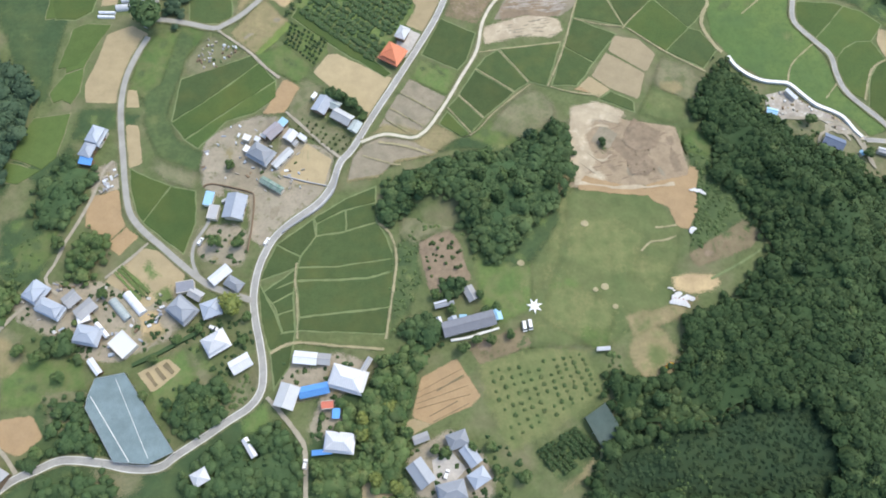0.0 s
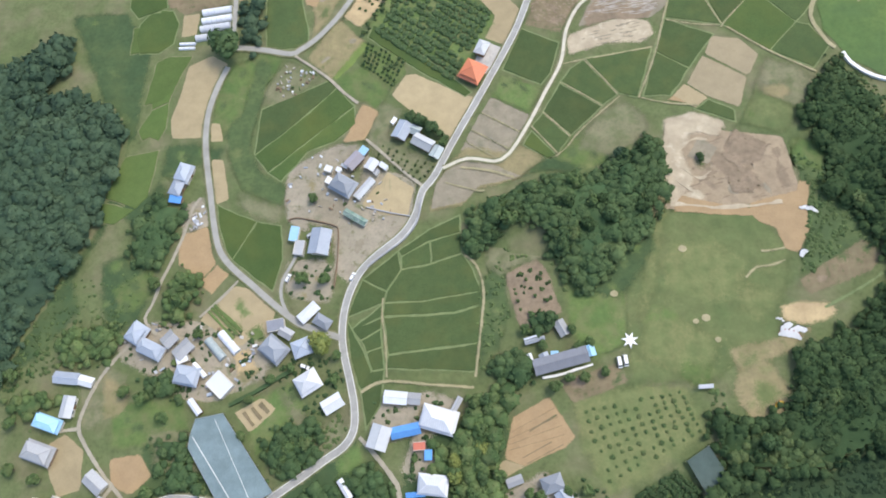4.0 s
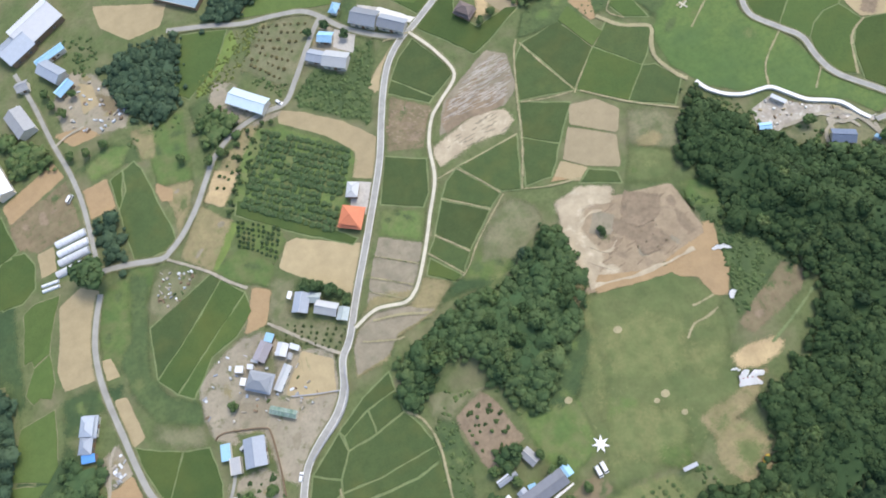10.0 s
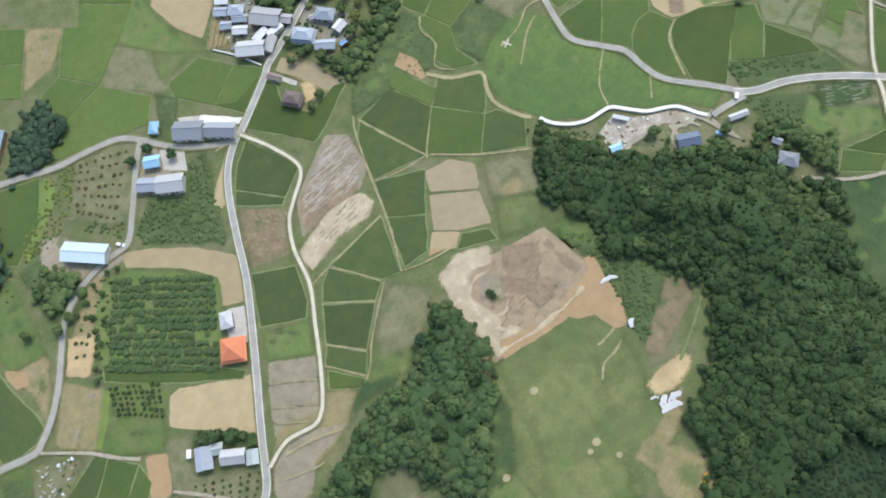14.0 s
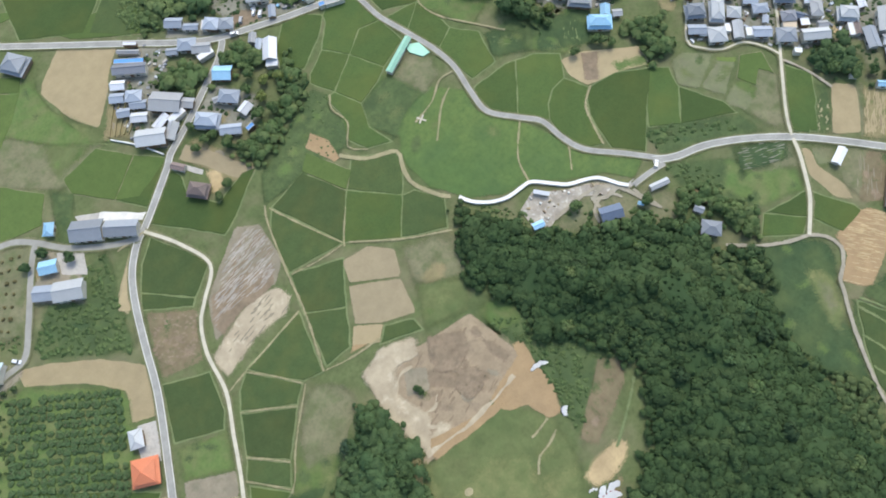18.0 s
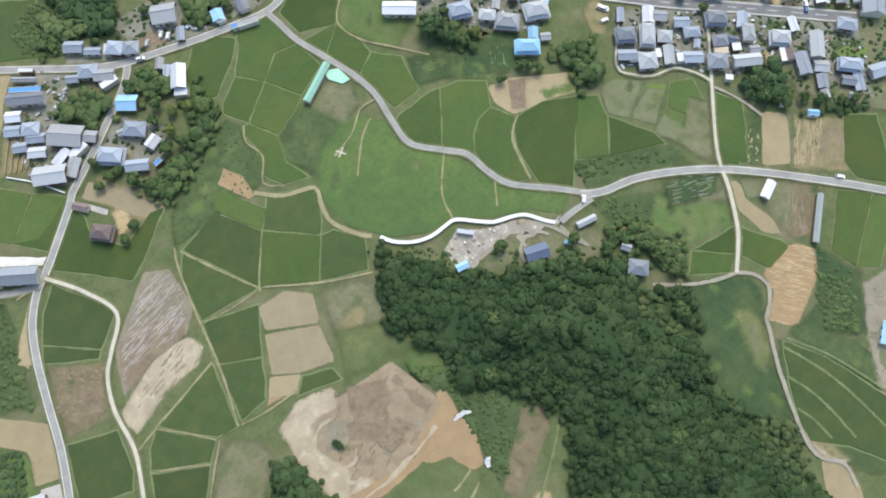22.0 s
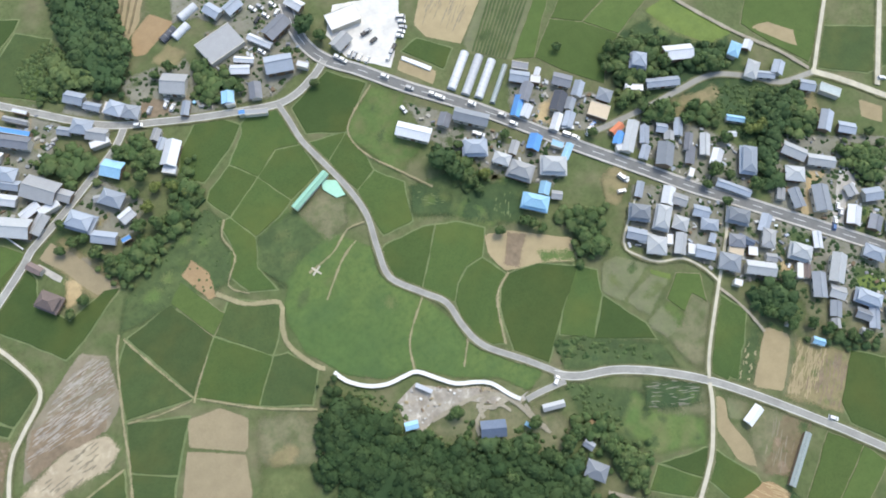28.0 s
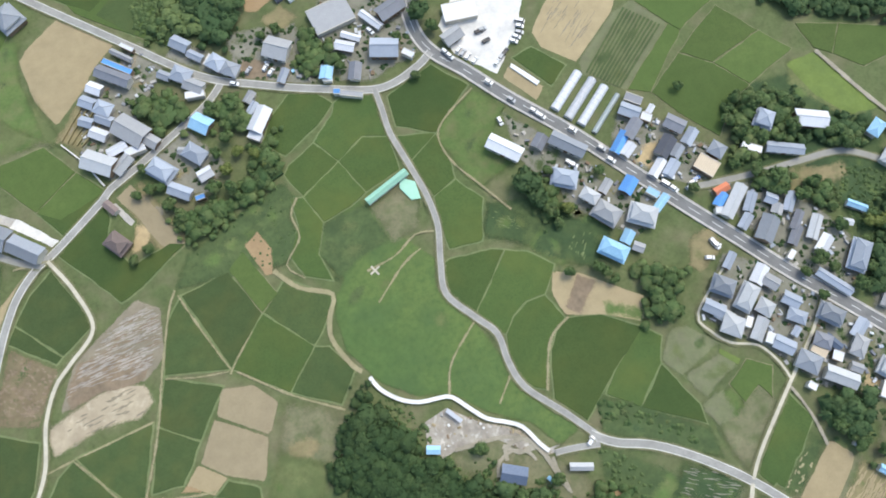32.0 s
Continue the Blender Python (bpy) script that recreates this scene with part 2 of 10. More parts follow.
mat("leaf_vine", (0.028, 0.052, 0.024), (0.036, 0.062, 0.026), 0.03, 0.5, c=(0.050, 0.075, 0.030), rough=0.9, bump=0, deep=0.9, island=0.08, tone=0.24, soft=True)
mat("leaf_olive", (0.060, 0.094, 0.035), (0.088, 0.120, 0.046), 0.1, 0.6, rough=0.8, bump=0, deep=0.9, island=0.12, tone=0.3)
mat("net", (0.155, 0.21, 0.22), (0.19, 0.25, 0.26), 0.12, 2.5, rough=0.7, deep=0.85)
mat("net_dark", (0.062, 0.092, 0.080), (0.082, 0.112, 0.098), 0.12, 2.5, rough=0.7, deep=0.85)
mat("rubble", (0.42, 0.385, 0.33), (0.31, 0.27, 0.215), 0.14, 0.5, c=(0.58, 0.55, 0.50), deep=0.68, mottle=0.25)
mat("mulch", (0.39, 0.355, 0.31), (0.32, 0.285, 0.235), 0.3, 1.2, rough=0.6, mottle=0.25)
mat("wing_white", (0.86, 0.86, 0.86), (0.80, 0.80, 0.80), 0.3, 1.5, rough=0.6, bump=0, deep=0.95, mottle=0)
mat("leaf_weed", (0.090, 0.138, 0.050), (0.125, 0.166, 0.062), 0.08, 0.6, c=(0.080, 0.12, 0.045), rough=0.8, bump=0, deep=0.92, island=0.07, tone=0.2, soft=True)
mat("dry", (0.278, 0.240, 0.172), (0.235, 0.208, 0.150), 0.05, 0.9, c=(0.20, 0.185, 0.125), deep=0.85)
mat("trail", (0.295, 0.270, 0.152), (0.360, 0.315, 0.190), 0.1, 0.9, deep=0.85)
mat("bare_dull", (0.318, 0.262, 0.164), (0.285, 0.236, 0.150), 0.05, 1.2, deep=0.9, mottle=0.08)
mat("bare_brown", (0.228, 0.174, 0.118), (0.270, 0.210, 0.144), 0.08, 0.5, c=(0.185, 0.145, 0.10), deep=0.78)
mat("lot", (0.265, 0.252, 0.205), (0.195, 0.195, 0.145), 0.09, 0.7, c=(0.115, 0.135, 0.065), deep=0.8)
mat("olive", (0.165, 0.170, 0.092), (0.210, 0.195, 0.115), 0.06, 0.7, c=(0.110, 0.135, 0.058), deep=0.85, soft=True)
mat("leaf_rust", (0.150, 0.135, 0.062), (0.195, 0.165, 0.080), 0.2, 0.8, rough=0.8, bump=0, deep=0.88, island=0.1)
mat("rubber", (0.02, 0.02, 0.02), (0.03, 0.03, 0.03), 1, 3, bump=0, space="object")
for key, a in (("white", (0.8, 0.8, 0.8)), ("silver", (0.45, 0.46, 0.48)), ("black", (0.03, 0.03, 0.035)), ("red", (0.45, 0.05, 0.04)), ("blue", (0.07, 0.15, 0.35)), ("yellow", (0.85, 0.62, 0.08))):
    mat("car_" + key, a, tuple(v * 0.92 for v in a), 0.5, 2, rough=0.25, bump=0, space="object", spec=0.5)



def soften(name, reach, width):
    """The same surface thinning out towards the plot's edge, where it gives way to its neighbours in tufts."""
    m = MATS[name].copy()
    m.name = name + "_thinning"
    n, link = m.node_tree.nodes, m.node_tree.links.new
    rim = n.new("ShaderNodeAttribute")
    rim.attribute_name = "rim"
    total = rim.outputs["Fac"]
    co = n.new("ShaderNodeNewGeometry").outputs["Position"]
    for scale, size in ((0.16, reach * 0.7), (0.7, reach * 0.25), (1.7, width * 0.5), (4.5, width * 1.3)):
        k = n.new("ShaderNodeTexNoise")
        k.inputs["Scale"].default_value, k.inputs["Detail"].default_value = scale, 3
        link(co, k.inputs["Vector"])
        q = n.new("ShaderNodeMapRange")
        link(k.outputs["Fac"], q.inputs[0])
        q.inputs[1].default_value, q.inputs[2].default_value = 0.28, 0.72
        q.inputs[3].default_value, q.inputs[4].default_value = -size, size
        a = n.new("ShaderNodeMath")
        link(total, a.inputs[0])
        link(q.outputs[0], a.inputs[1])
        total = a.outputs[0]
    q = n.new("ShaderNodeMapRange")
    link(total, q.inputs[0])
    q.inputs[1].default_value, q.inputs[2].default_value = -0.02, 0.02
    mixer, clear = n.new("ShaderNodeMixShader"), n.new("ShaderNodeBsdfTransparent")
    link(q.outputs[0], mixer.inputs[0])
    link(clear.outputs[0], mixer.inputs[1])
    link(n["Principled BSDF"].outputs[0], mixer.inputs[2])
    link(mixer.outputs[0], n["Material Output"].inputs[0])
    MATS[m.name] = m


# how far the edge wanders and how softly it thins out, in metres
EDGE = {"lawn": (1.2, 1.5), "meadow": (1.5, 2.0), "meadow_green": (0.6, 0.6), "meadow_pale": (1.8, 2.0), "weed": (1.3, 1.3), "lime": (0.4, 0.3), "bund": (0.3, 0.3), "fallow": (0.8, 0.7), "straw": (1.2, 1.2), "olive": (1.4, 1.8), "weed_dark": (1.6, 1.8), "bare": (0.4, 0.2), "bare_dull": (0.35, 0.2), "bare_orange": (0.5, 0.35),
        "bare_pink": (0.5, 0.3), "bare_brown": (0.7, 0.6), "bare_white": (0.8, 0.9), "dry": (0.5, 0.35), "plough": (0.8, 0.7), "sand": (1.0, 1.0), "lot": (1.0, 0.9), "yard": (1.0, 1.0), "orchard_floor": (1.0, 1.0), "track": (0.3, 0.2), "trail": (0.35, 0.3), "verge": (0.5, 0.5)}
for key in EDGE:
    soften(key, *EDGE[key])

# ---- shared builders ----


def part(name, bm, material, parent, label=""):
    me = bpy.data.meshes.new(name)
    bm.to_mesh(me)
    bm.free()
    return put(name, me, material, parent, label)


def put(name, me, material, parent, label=""):
    if not me.materials:
        me.materials.append(MATS[material])
    ob = new(name, me)
    ob.parent = parent
    if label:
        tagged(ob, label)
    return ob


def thing(name, x, y, z, turn, label, category, group="", kind=""):
    ob = new(name)
    ob.empty_display_size = 0.5
    ob.matrix_world = pose(x, y, z, 0, 0, turn)
    return tagged(ob, label, category, group, kind)


def box(bm, x0, x1, y0, y1, z0, z1):
    v = [bm.verts.new((x, y, z)) for x in (x0, x1) for y in (y0, y1) for z in (z0, z1)]
    for f in ((0, 1, 3, 2), (4, 6, 7, 5), (0, 4, 5, 1), (2, 3, 7, 6), (0, 2, 6, 4), (1, 5, 7, 3)):
        bm.faces.new([v[i] for i in f])


def ngon_slab(pts, z0, z1, chamfer=0.0):
    """A raised plate with the outline pts."""
    bm = bmesh.new()
    top = [bm.verts.new((x, y, z1)) for x, y in (offset(pts, chamfer) if chamfer else pts)]
    low = [bm.verts.new((x, y, z0)) for x, y in pts]
    n = len(pts)
    for tri in tessellate_polygon([[v.co for v in top]]):
        bm.faces.new([top[i] for i in tri])
    for i in range(n):
        bm.faces.new((low[i], low[(i + 1) % n], top[(i + 1) % n], top[i]))
    bmesh.ops.recalc_face_normals(bm, faces=bm.faces)
    return bm


def area(pts):
    return 0.5 * sum(a[0] * b[1] - b[0] * a[1] for a, b in zip(pts, pts[1:] + pts[:1]))


def ccw(pts):
    return list(pts) if area(pts) > 0 else list(pts)[::-1]


def offset(pts, d):
    """The outline moved inwards by d (outwards where d is negative)."""
    out, n = [], len(pts)
    for i in range(n):
        p, q, r = (Vector(pts[k % n]) for k in (i - 1, i, i + 1))
        e, f = (q - p).normalized(), (r - q).normalized()
        m = Vector((-e.y, e.x)) + Vector((-f.y, f.x))
        m = m / max(m.length_squared, 0.35) * 2
        s = q + m * d
        out.append((s.x, s.y))
    return out


def rough_edge(pts, step=3.5, amount=0.28, seed=0):
    """Splits long edges and lets them waver as ploughed and mown edges do."""
    out, n = [], len(pts)
    for i in range(n):
        p, q = Vector(pts[i]), Vector(pts[(i + 1) % n])
        k = max(1, int((q - p).length / step))
        side = Vector((-(q - p).y, (q - p).x)).normalized()
        for j in range(k):
            s = p.lerp(q, j / k)
            s += side * ((noise.noise((s.x * 0.13, s.y * 0.13, seed)) * 2 + noise.noise((s.x * 0.7, s.y * 0.7, seed))) * amount) * (1 if j else 0.3)
            out.append((s.x, s.y))
    return out


def centred(pts):
    cx, cy = sum(p[0] for p in pts) / len(pts), sum(p[1] for p in pts) / len(pts)
    return cx, cy, [(x - cx, y - cy) for x, y in pts]


FIELD = {
    "rice": ("rice_paddy", "dense dark green rice paddy with low grassy bunds", "paddy"),
    "rice_dull": ("rice_paddy", "dull dark green paddy with broad grassy bunds", "paddy"),
    "rice_light": ("rice_paddy", "bright green rice paddy with low grassy bunds", "paddy"),
    "lawn": ("grass_plot", "short bright green grass plot", "grass"),
    "meadow": ("meadow", "mottled yellow-green mown meadow", "meadow"),
    "meadow_pale": ("meadow", "thin pale yellow-green patch of mown grass", "meadow"),
    "meadow_green": ("meadow", "lush bright green meadow with pale blotches", "meadow"),
    "weed": ("overgrown_plot", "overgrown plot of dark green weeds", "weeds"),
    "weed_dark": ("overgrown_plot", "rank bluish-green grass and undergrowth", "weeds"),
    "lime": ("garden_bed", "lime green vegetable garden bed", "garden"),
    "fallow": ("fallow_field", "fallow grey-green field with thin weeds", "field"),
    "olive": ("fallow_field", "thin olive-brown weedy fallow ground", "field"),
    "straw": ("dry_grass_plot", "straw-coloured dry grass plot with green tufts", "field"),
    "bare": ("bare_field", "smooth bare tan soil field", "field"),
    "bare_dull": ("bare_field", "smooth grey-tan soil field", "field"),
    "bare_orange": ("bare_field", "bare ochre soil field", "field"),
    "bare_pink": ("bare_field", "bare pinkish-brown earth with dark stains", "field"),
    "bare_brown": ("bare_field", "dark brown scraped earth with scattered clods", "field"),
    "bare_white": ("bare_field", "pale dry whitish earth with tracks", "field"),
    "dry": ("fallow_field", "dry tan-grey fallow field with pale furrow lines", "field"),
    "plough": ("ploughed_plot", "brown ploughed plot with weeds", "field"),
    "sand": ("sand_patch", "light yellow sandy patch", "sand"),
    "lot": ("lot", "grey gravel house lot with weedy patches", "yard"),
    "yard": ("yard", "packed earth farmyard with grassy patches", "yard"),
    "concrete": ("concrete_apron", "pale concrete apron", "pavement"),
    "white_gravel": ("car_park", "white gravel car park", "car park"),
    "orchard_floor": ("orchard_floor", "dry yellow-green grass floor of an orchard", "orchard"),
}


PLOTS = [0]


def field(kind, layer, *pts):
    """A plot of ground with the outline pts; plots that overlap lie in layers."""
    pts = ccw(pts)
    PLOTS[0] += 1
    z = 0.05 + 0.01 * layer + 0.0022 * (PLOTS[0] % 4)
    cx, cy, loc = centred(pts)
    name, label, cat = FIELD[kind]
    root = thing(name, cx, cy, 0, 0, label, cat, kind="structure" if kind in ("yard", "lot", "concrete", "white_gravel") else "")
    seed = cx * 0.37 + cy
    if kind.startswith("rice"):
        part("bund", ngon_slab(rough_edge(offset(loc, -0.2 if kind == "rice_light" else -0.32), 2.0, 0.3, seed), -0.5, z), "verge" if kind == "rice_light" else "bund", root, "grassy earth bund")
        part("crop", ngon_slab(rough_edge(offset(loc, 0.42 if kind == "rice_dull" else 0.22 if kind == "rice_light" else 0.32), 2.0, 0.26, seed), z - 0.02, z + 0.24, 0.12), kind, root)
    elif kind not in EDGE:
        part("surface", ngon_slab(rough_edge(loc, 1.3, 0.3, seed), -0.5, z), kind, root)
    else:
        put("soil" if "bare" in kind or kind in ("plough", "yard", "lot", "sand") else "turf", soft_sheet(loc, z, EDGE[kind][0] * 0.8 + EDGE[kind][1] * 0.9), kind + "_thinning", root)
        if kind in PATCHES and area(loc) > (1500 if kind == "bare_pink" else 160):
            blotches(root, loc, kind, z, seed)


def soft_sheet(loc, z, reach):
    """A sheet over the outline loc and a little beyond it, holding each point's distance from the edge."""
    step = 1.0 if area(loc) < 120 else 1.8
    xs, ys = [p[0] for p in loc], [p[1] for p in loc]
    ax, ay = np.arange(min(xs) - reach - step, max(xs) + reach + step, step), np.arange(min(ys) - reach - step, max(ys) + reach + step, step)
    gx, gy = np.meshgrid(ax, ay)
    px, py = gx.ravel(), gy.ravel()
    d = edge_gap(px, py, loc) * np.where(inside(px, py, loc), 1, -1)
    nx = len(ax)
    i = (np.arange(len(ay) - 1)[:, None] * nx + np.arange(nx - 1)).ravel()
    t = np.concatenate([np.stack([i, i + 1, i + nx + 1], 1), np.stack([i, i + nx + 1, i + nx], 1)])
    t = t[(d[t] > -reach).any(1)]
    used, t = np.unique(t, return_inverse=True)
    me = tri_mesh("sheet", np.stack([px[used], py[used], np.full(len(used), z)], 1), t.reshape(-1, 3))
    me.attributes.new("rim", "FLOAT", "POINT").data.foreach_set("value", d[used].astype(np.float32))
    return me


PATCHES = {"meadow": ("meadow_pale", "lawn"), "meadow_green": ("lawn", "meadow_pale", "weed"), "weed": ("weed_dark", "lawn", "meadow"), "lawn": ("meadow_pale", "weed"), "yard": ("fallow", "dry", "straw"),
           "lot": ("fallow", "weed", "dry", "straw"), "straw": ("meadow", "orchard_floor", "dry"), "bare_pink": ("bare_brown", "dry"), "plough": ("weed", "bare_brown"),
           "weed_dark": ("weed", "lawn"), "fallow": ("weed", "meadow")}


def blotches(root, loc, kind, z, seed):
    """Uneven thin patches of other growth or soil spread over a large plot."""
    rng = random.Random(int(seed * 10))
    xs, ys = [p[0] for p in loc], [p[1] for p in loc]
    done, spots = 0, []
    for i in range(24):
        x, y = rng.uniform(min(xs), max(xs)), rng.uniform(min(ys), max(ys))
        a, b, turn = rng.uniform(1.2, 4.5), rng.uniform(0.8, 2.2), rng.uniform(0, 3.1)
        rim = []
        for j in range(14):
            q = j * 0.4488
            k = 1 + 0.5 * noise.noise((math.cos(q) * 1.3 + seed, math.sin(q) * 1.3, i * 3.7))
            u, v = a * k * math.cos(q), b * k * math.sin(q)
            rim.append((x + u * math.cos(turn) - v * math.sin(turn), y + u * math.sin(turn) + v * math.cos(turn)))
        if inside(np.array([p[0] for p in rim]), np.array([p[1] for p in rim]), loc).all():
            if any(math.hypot(x - p[0], y - p[1]) < a + p[2] + 1.5 for p in spots):
                continue
            spots.append((x, y, a))
            other = rng.choice(PATCHES[kind])
            done += 1
            put("patch", soft_sheet(rim, z + 0.0008 * done, EDGE[other][0] * 0.7 + EDGE[other][1] * 0.8), other + "_thinning", root)
        if done >= min(6, 2 + area(loc) / 400):
            break


def smooth_line(pts, step=2.5):
    p = [Vector(q) for q in pts]
    p = [p[0] * 2 - p[1]] + p + [p[-1] * 2 - p[-2]]
    out = []
    for i in range(1, len(p) - 2):
        k = max(2, int((p[i + 1] - p[i]).length / step))
        for j in range(k):
            t = j / k
            out.append(0.5 * ((2 * p[i]) + (p[i + 1] - p[i - 1]) * t + (2 * p[i - 1] - 5 * p[i] + 4 * p[i + 1] - p[i + 2]) * t * t + (3 * p[i] - p[i - 1] - 3 * p[i + 1] + p[i + 2]) * t ** 3))
    out.append(p[-2])
    return out


def ribbon(line, left, right, z0, z1, waver=0.0, dash=0):
    """A raised strip along line, between two distances from it; dash leaves gaps."""
    bm = bmesh.new()
    n, prev = len(line), None
    for i, q in enumerate(line):
        d = (line[min(i + 1, n - 1)] - line[max(i - 1, 0)]).normalized()
        s = Vector((-d.y, d.x))
        w = noise.noise((q.x * 0.2, q.y * 0.2, 3.1)) * waver
        w2 = noise.noise((q.x * 0.2, q.y * 0.2, 9.7)) * waver
        a, b = q + s * (left + w), q + s * (right + w2)
        row = [bm.verts.new((v.x, v.y, z)) for v, z in ((a, z0), (a, z1), (b, z1), (b, z0))]
        if prev and not (dash and (i // dash) % 2):
            for k in range(3):
                bm.faces.new((prev[k], prev[k + 1], row[k + 1], row[k]))
        prev = row
    bmesh.ops.recalc_face_normals(bm, faces=bm.faces)
    return bm


def soft_ribbon(line, half, z, reach):
    """A strip along line that thins out at both edges."""
    offs = (-half - reach, -half - reach * 0.4, -half * 0.6, 0.0, half * 0.6, half + reach * 0.4, half + reach)
    n, v, rim = len(line), [], []
    for i, q in enumerate(line):
        d = (line[min(i + 1, n - 1)] - line[max(i - 1, 0)]).normalized()
        for o in offs:
            v.append((q.x - d.y * o, q.y + d.x * o, z))
            rim.append(half - abs(o))
    k = len(offs)
    i = (np.arange(n - 1)[:, None] * k + np.arange(k - 1)).ravel()
    t = np.concatenate([np.stack([i, i + k, i + k + 1], 1), np.stack([i, i + k + 1, i + 1], 1)])
    me = tri_mesh("strip", np.array(v), t[:, ::-1])
    me.attributes.new("rim", "FLOAT", "POINT").data.foreach_set("value", np.array(rim, dtype=np.float32))
    return me


ROAD = {
    "big_road": ("road_main", "grey two-lane asphalt road with white edge lines", "asphalt_dark"),
    "asphalt": ("road_village", "grey asphalt village road with grass verges", "asphalt"),
    "lane": ("lane", "narrow worn grey farm lane", "lane"),
    "track": ("track", "pale packed dirt farm track", "track"),
    "pale": ("concrete_path", "pale cream concrete farm path", "pale"),
    "bank": ("terrace_bank", "low grassy bank between terraced plots", "bund"),
    "straw": ("footpath", "trodden dry grass footpath", "trail"),
}

LANES, FOOT = [], []


def road(kind, layer, width, *pts):
    name, label, m = ROAD[kind]
    line = smooth_line(pts)
    LANES.append((np.array([(q.x, q.y) for q in line]), width / 2 + 0.6))
    z, w = {"straw": 0.47, "bank": 0.47, "track": 0.5}.get(kind, 0.53) + 0.014 * layer, width / 2
    root = tagged(new(name), label, "road" if w > 1.6 else "path", kind="structure")
    root.empty_display_size = 1.0
    if kind in ("track", "straw", "bank"):
        put("surface", soft_ribbon(line, w, z, 1.0), m + "_thinning", root)
        return
    put("verge", soft_ribbon(line, w + 0.75, z - 0.04, 1.3), "verge_thinning", root, "grassy roadside verge")
    part("surface", ribbon(line, w, -w, -0.6, z, 0.08), m, root)
    if kind in ("asphalt", "big_road"):
        for s in (1, -1):
            part("gutter", ribbon(line, s * (w + 0.05), s * (w - 0.2), z - 0.05, z + 0.012, 0.1), "white_gravel" if w > 1.5 else "concrete", root, "pale concrete gutter strip")
    if kind == "big_road":
        part("centre_line", ribbon(line, 0.12, -0.12, z - 0.05, z + 0.012, dash=2), "paint", root, "dashed white centre line")
        for s in (1, -1):
            part("kerb", ribbon(line, s * (w + 0.03), s * (w + 0.7), -0.6, z + 0.14), "concrete", root, "pale concrete pavement edge")


# ---- buildings ----
ROOFS = {"b": "blue-grey tiled", "b2": "slate grey tiled", "b3": "pale silver-grey tiled", "w": "white metal", "g": "weathered grey", "d": "dark grey tiled", "dk": "near-black", "dkb": "dark blue tiled", "bl": "bright blue metal", "cy": "light blue metal",
         "cyw": "pale blue-white metal", "or": "orange tiled", "red": "rusty red", "br": "brown tiled", "gr": "green and white", "gr2": "grey-green metal", "lil": "faded mauve-grey", "mint": "mint green", "gg": "grey film", "tan": "tan", "netb": "blue-grey net"}


def quad_plate(bm, pts, t):
    """A plate of thickness t under the given outline."""
    up = [bm.verts.new(p) for p in pts]
    dn = [bm.verts.new((p[0], p[1], p[2] - t)) for p in pts]
    bm.faces.new(up)
    bm.faces.new(dn[::-1])
    for i in range(len(pts)):
        j = (i + 1) % len(pts)
        bm.faces.new((up[i], dn[i], dn[j], up[j]))


def bar(bm, p, q, r):
    """A square bar from p to q, standing proud."""
    p, q = Vector(p), Vector(q)
    d = (q - p).normalized()
    s = d.cross(Vector((0, 0, 1))).normalized() * r
    u = s.cross(d).normalized() * r
    a = [bm.verts.new(p + x * s + y * u) for x, y in ((1, 1), (-1, 1), (-1, -1), (1, -1))]
    b = [bm.verts.new(q + x * s + y * u) for x, y in ((1, 1), (-1, 1), (-1, -1), (1, -1))]
    for i in range(4):
        bm.faces.new((a[i], a[(i + 1) % 4], b[(i + 1) % 4], b[i]))
    bm.faces.new(a[::-1])
    bm.faces.new(b)


def hip_roof(root, lx, ly, z, rise, m, name="roof", hole=0.0):
    """A hipped roof over a rectangle 2 lx by 2 ly, lx the longer; hole leaves a skirt round an upper storey."""
    bm = bmesh.new()
    e = max(lx - ly, 0.02)
    c = [(-lx, -ly, z), (lx, -ly, z), (lx, ly, z), (-lx, ly, z)]
    if hole:
        k = hole
        u = [(-lx + k, -ly + k, z + rise), (lx - k, -ly + k, z + rise), (lx - k, ly - k, z + rise), (-lx + k, ly - k, z + rise)]
        for i in range(4):
            j = (i + 1) % 4
            quad_plate(bm, [c[i], c[j], u[j], u[i]], 0.16)
        ends = list(zip(c, u))
    else:
        a, b = (-e, 0, z + rise), (e, 0, z + rise)
        quad_plate(bm, [c[0], c[1], b, a], 0.18)
        quad_plate(bm, [c[2], c[3], a, b], 0.18)
        quad_plate(bm, [c[1], c[2], b], 0.18)
        quad_plate(bm, [c[3], c[0], a], 0.18)
        ends = [(c[0], a), (c[3], a), (c[1], b), (c[2], b), (a, b)]
    part(name, bm, m, root)
    for p, q in ends:
        if (Vector(p) - Vector(q)).length > 0.1:
            bm = bmesh.new()
            bar(bm, (p[0], p[1], p[2] + 0.02), (q[0], q[1], q[2] + 0.02), 0.11)
            part("ridge", bm, m, root, "raised ridge tiles")


def gable_roof(root, lx, ly, z, rise, m):
    bm = bmesh.new()
    quad_plate(bm, [(-lx, -ly, z), (lx, -ly, z), (lx, 0, z + rise), (-lx, 0, z + rise)], 0.16)
    part("roof_slope", bm, m, root)
    bm = bmesh.new()
    quad_plate(bm, [(lx, ly, z), (-lx, ly, z), (-lx, 0, z + rise), (lx, 0, z + rise)], 0.16)
    part("roof_slope", bm, m, root)
    bm = bmesh.new()
    bar(bm, (-lx - 0.05, 0, z + rise + 0.05), (lx + 0.05, 0, z + rise + 0.05), 0.16)
    part("ridge", bm, m, root, "raised ridge cap")


WIN = {}


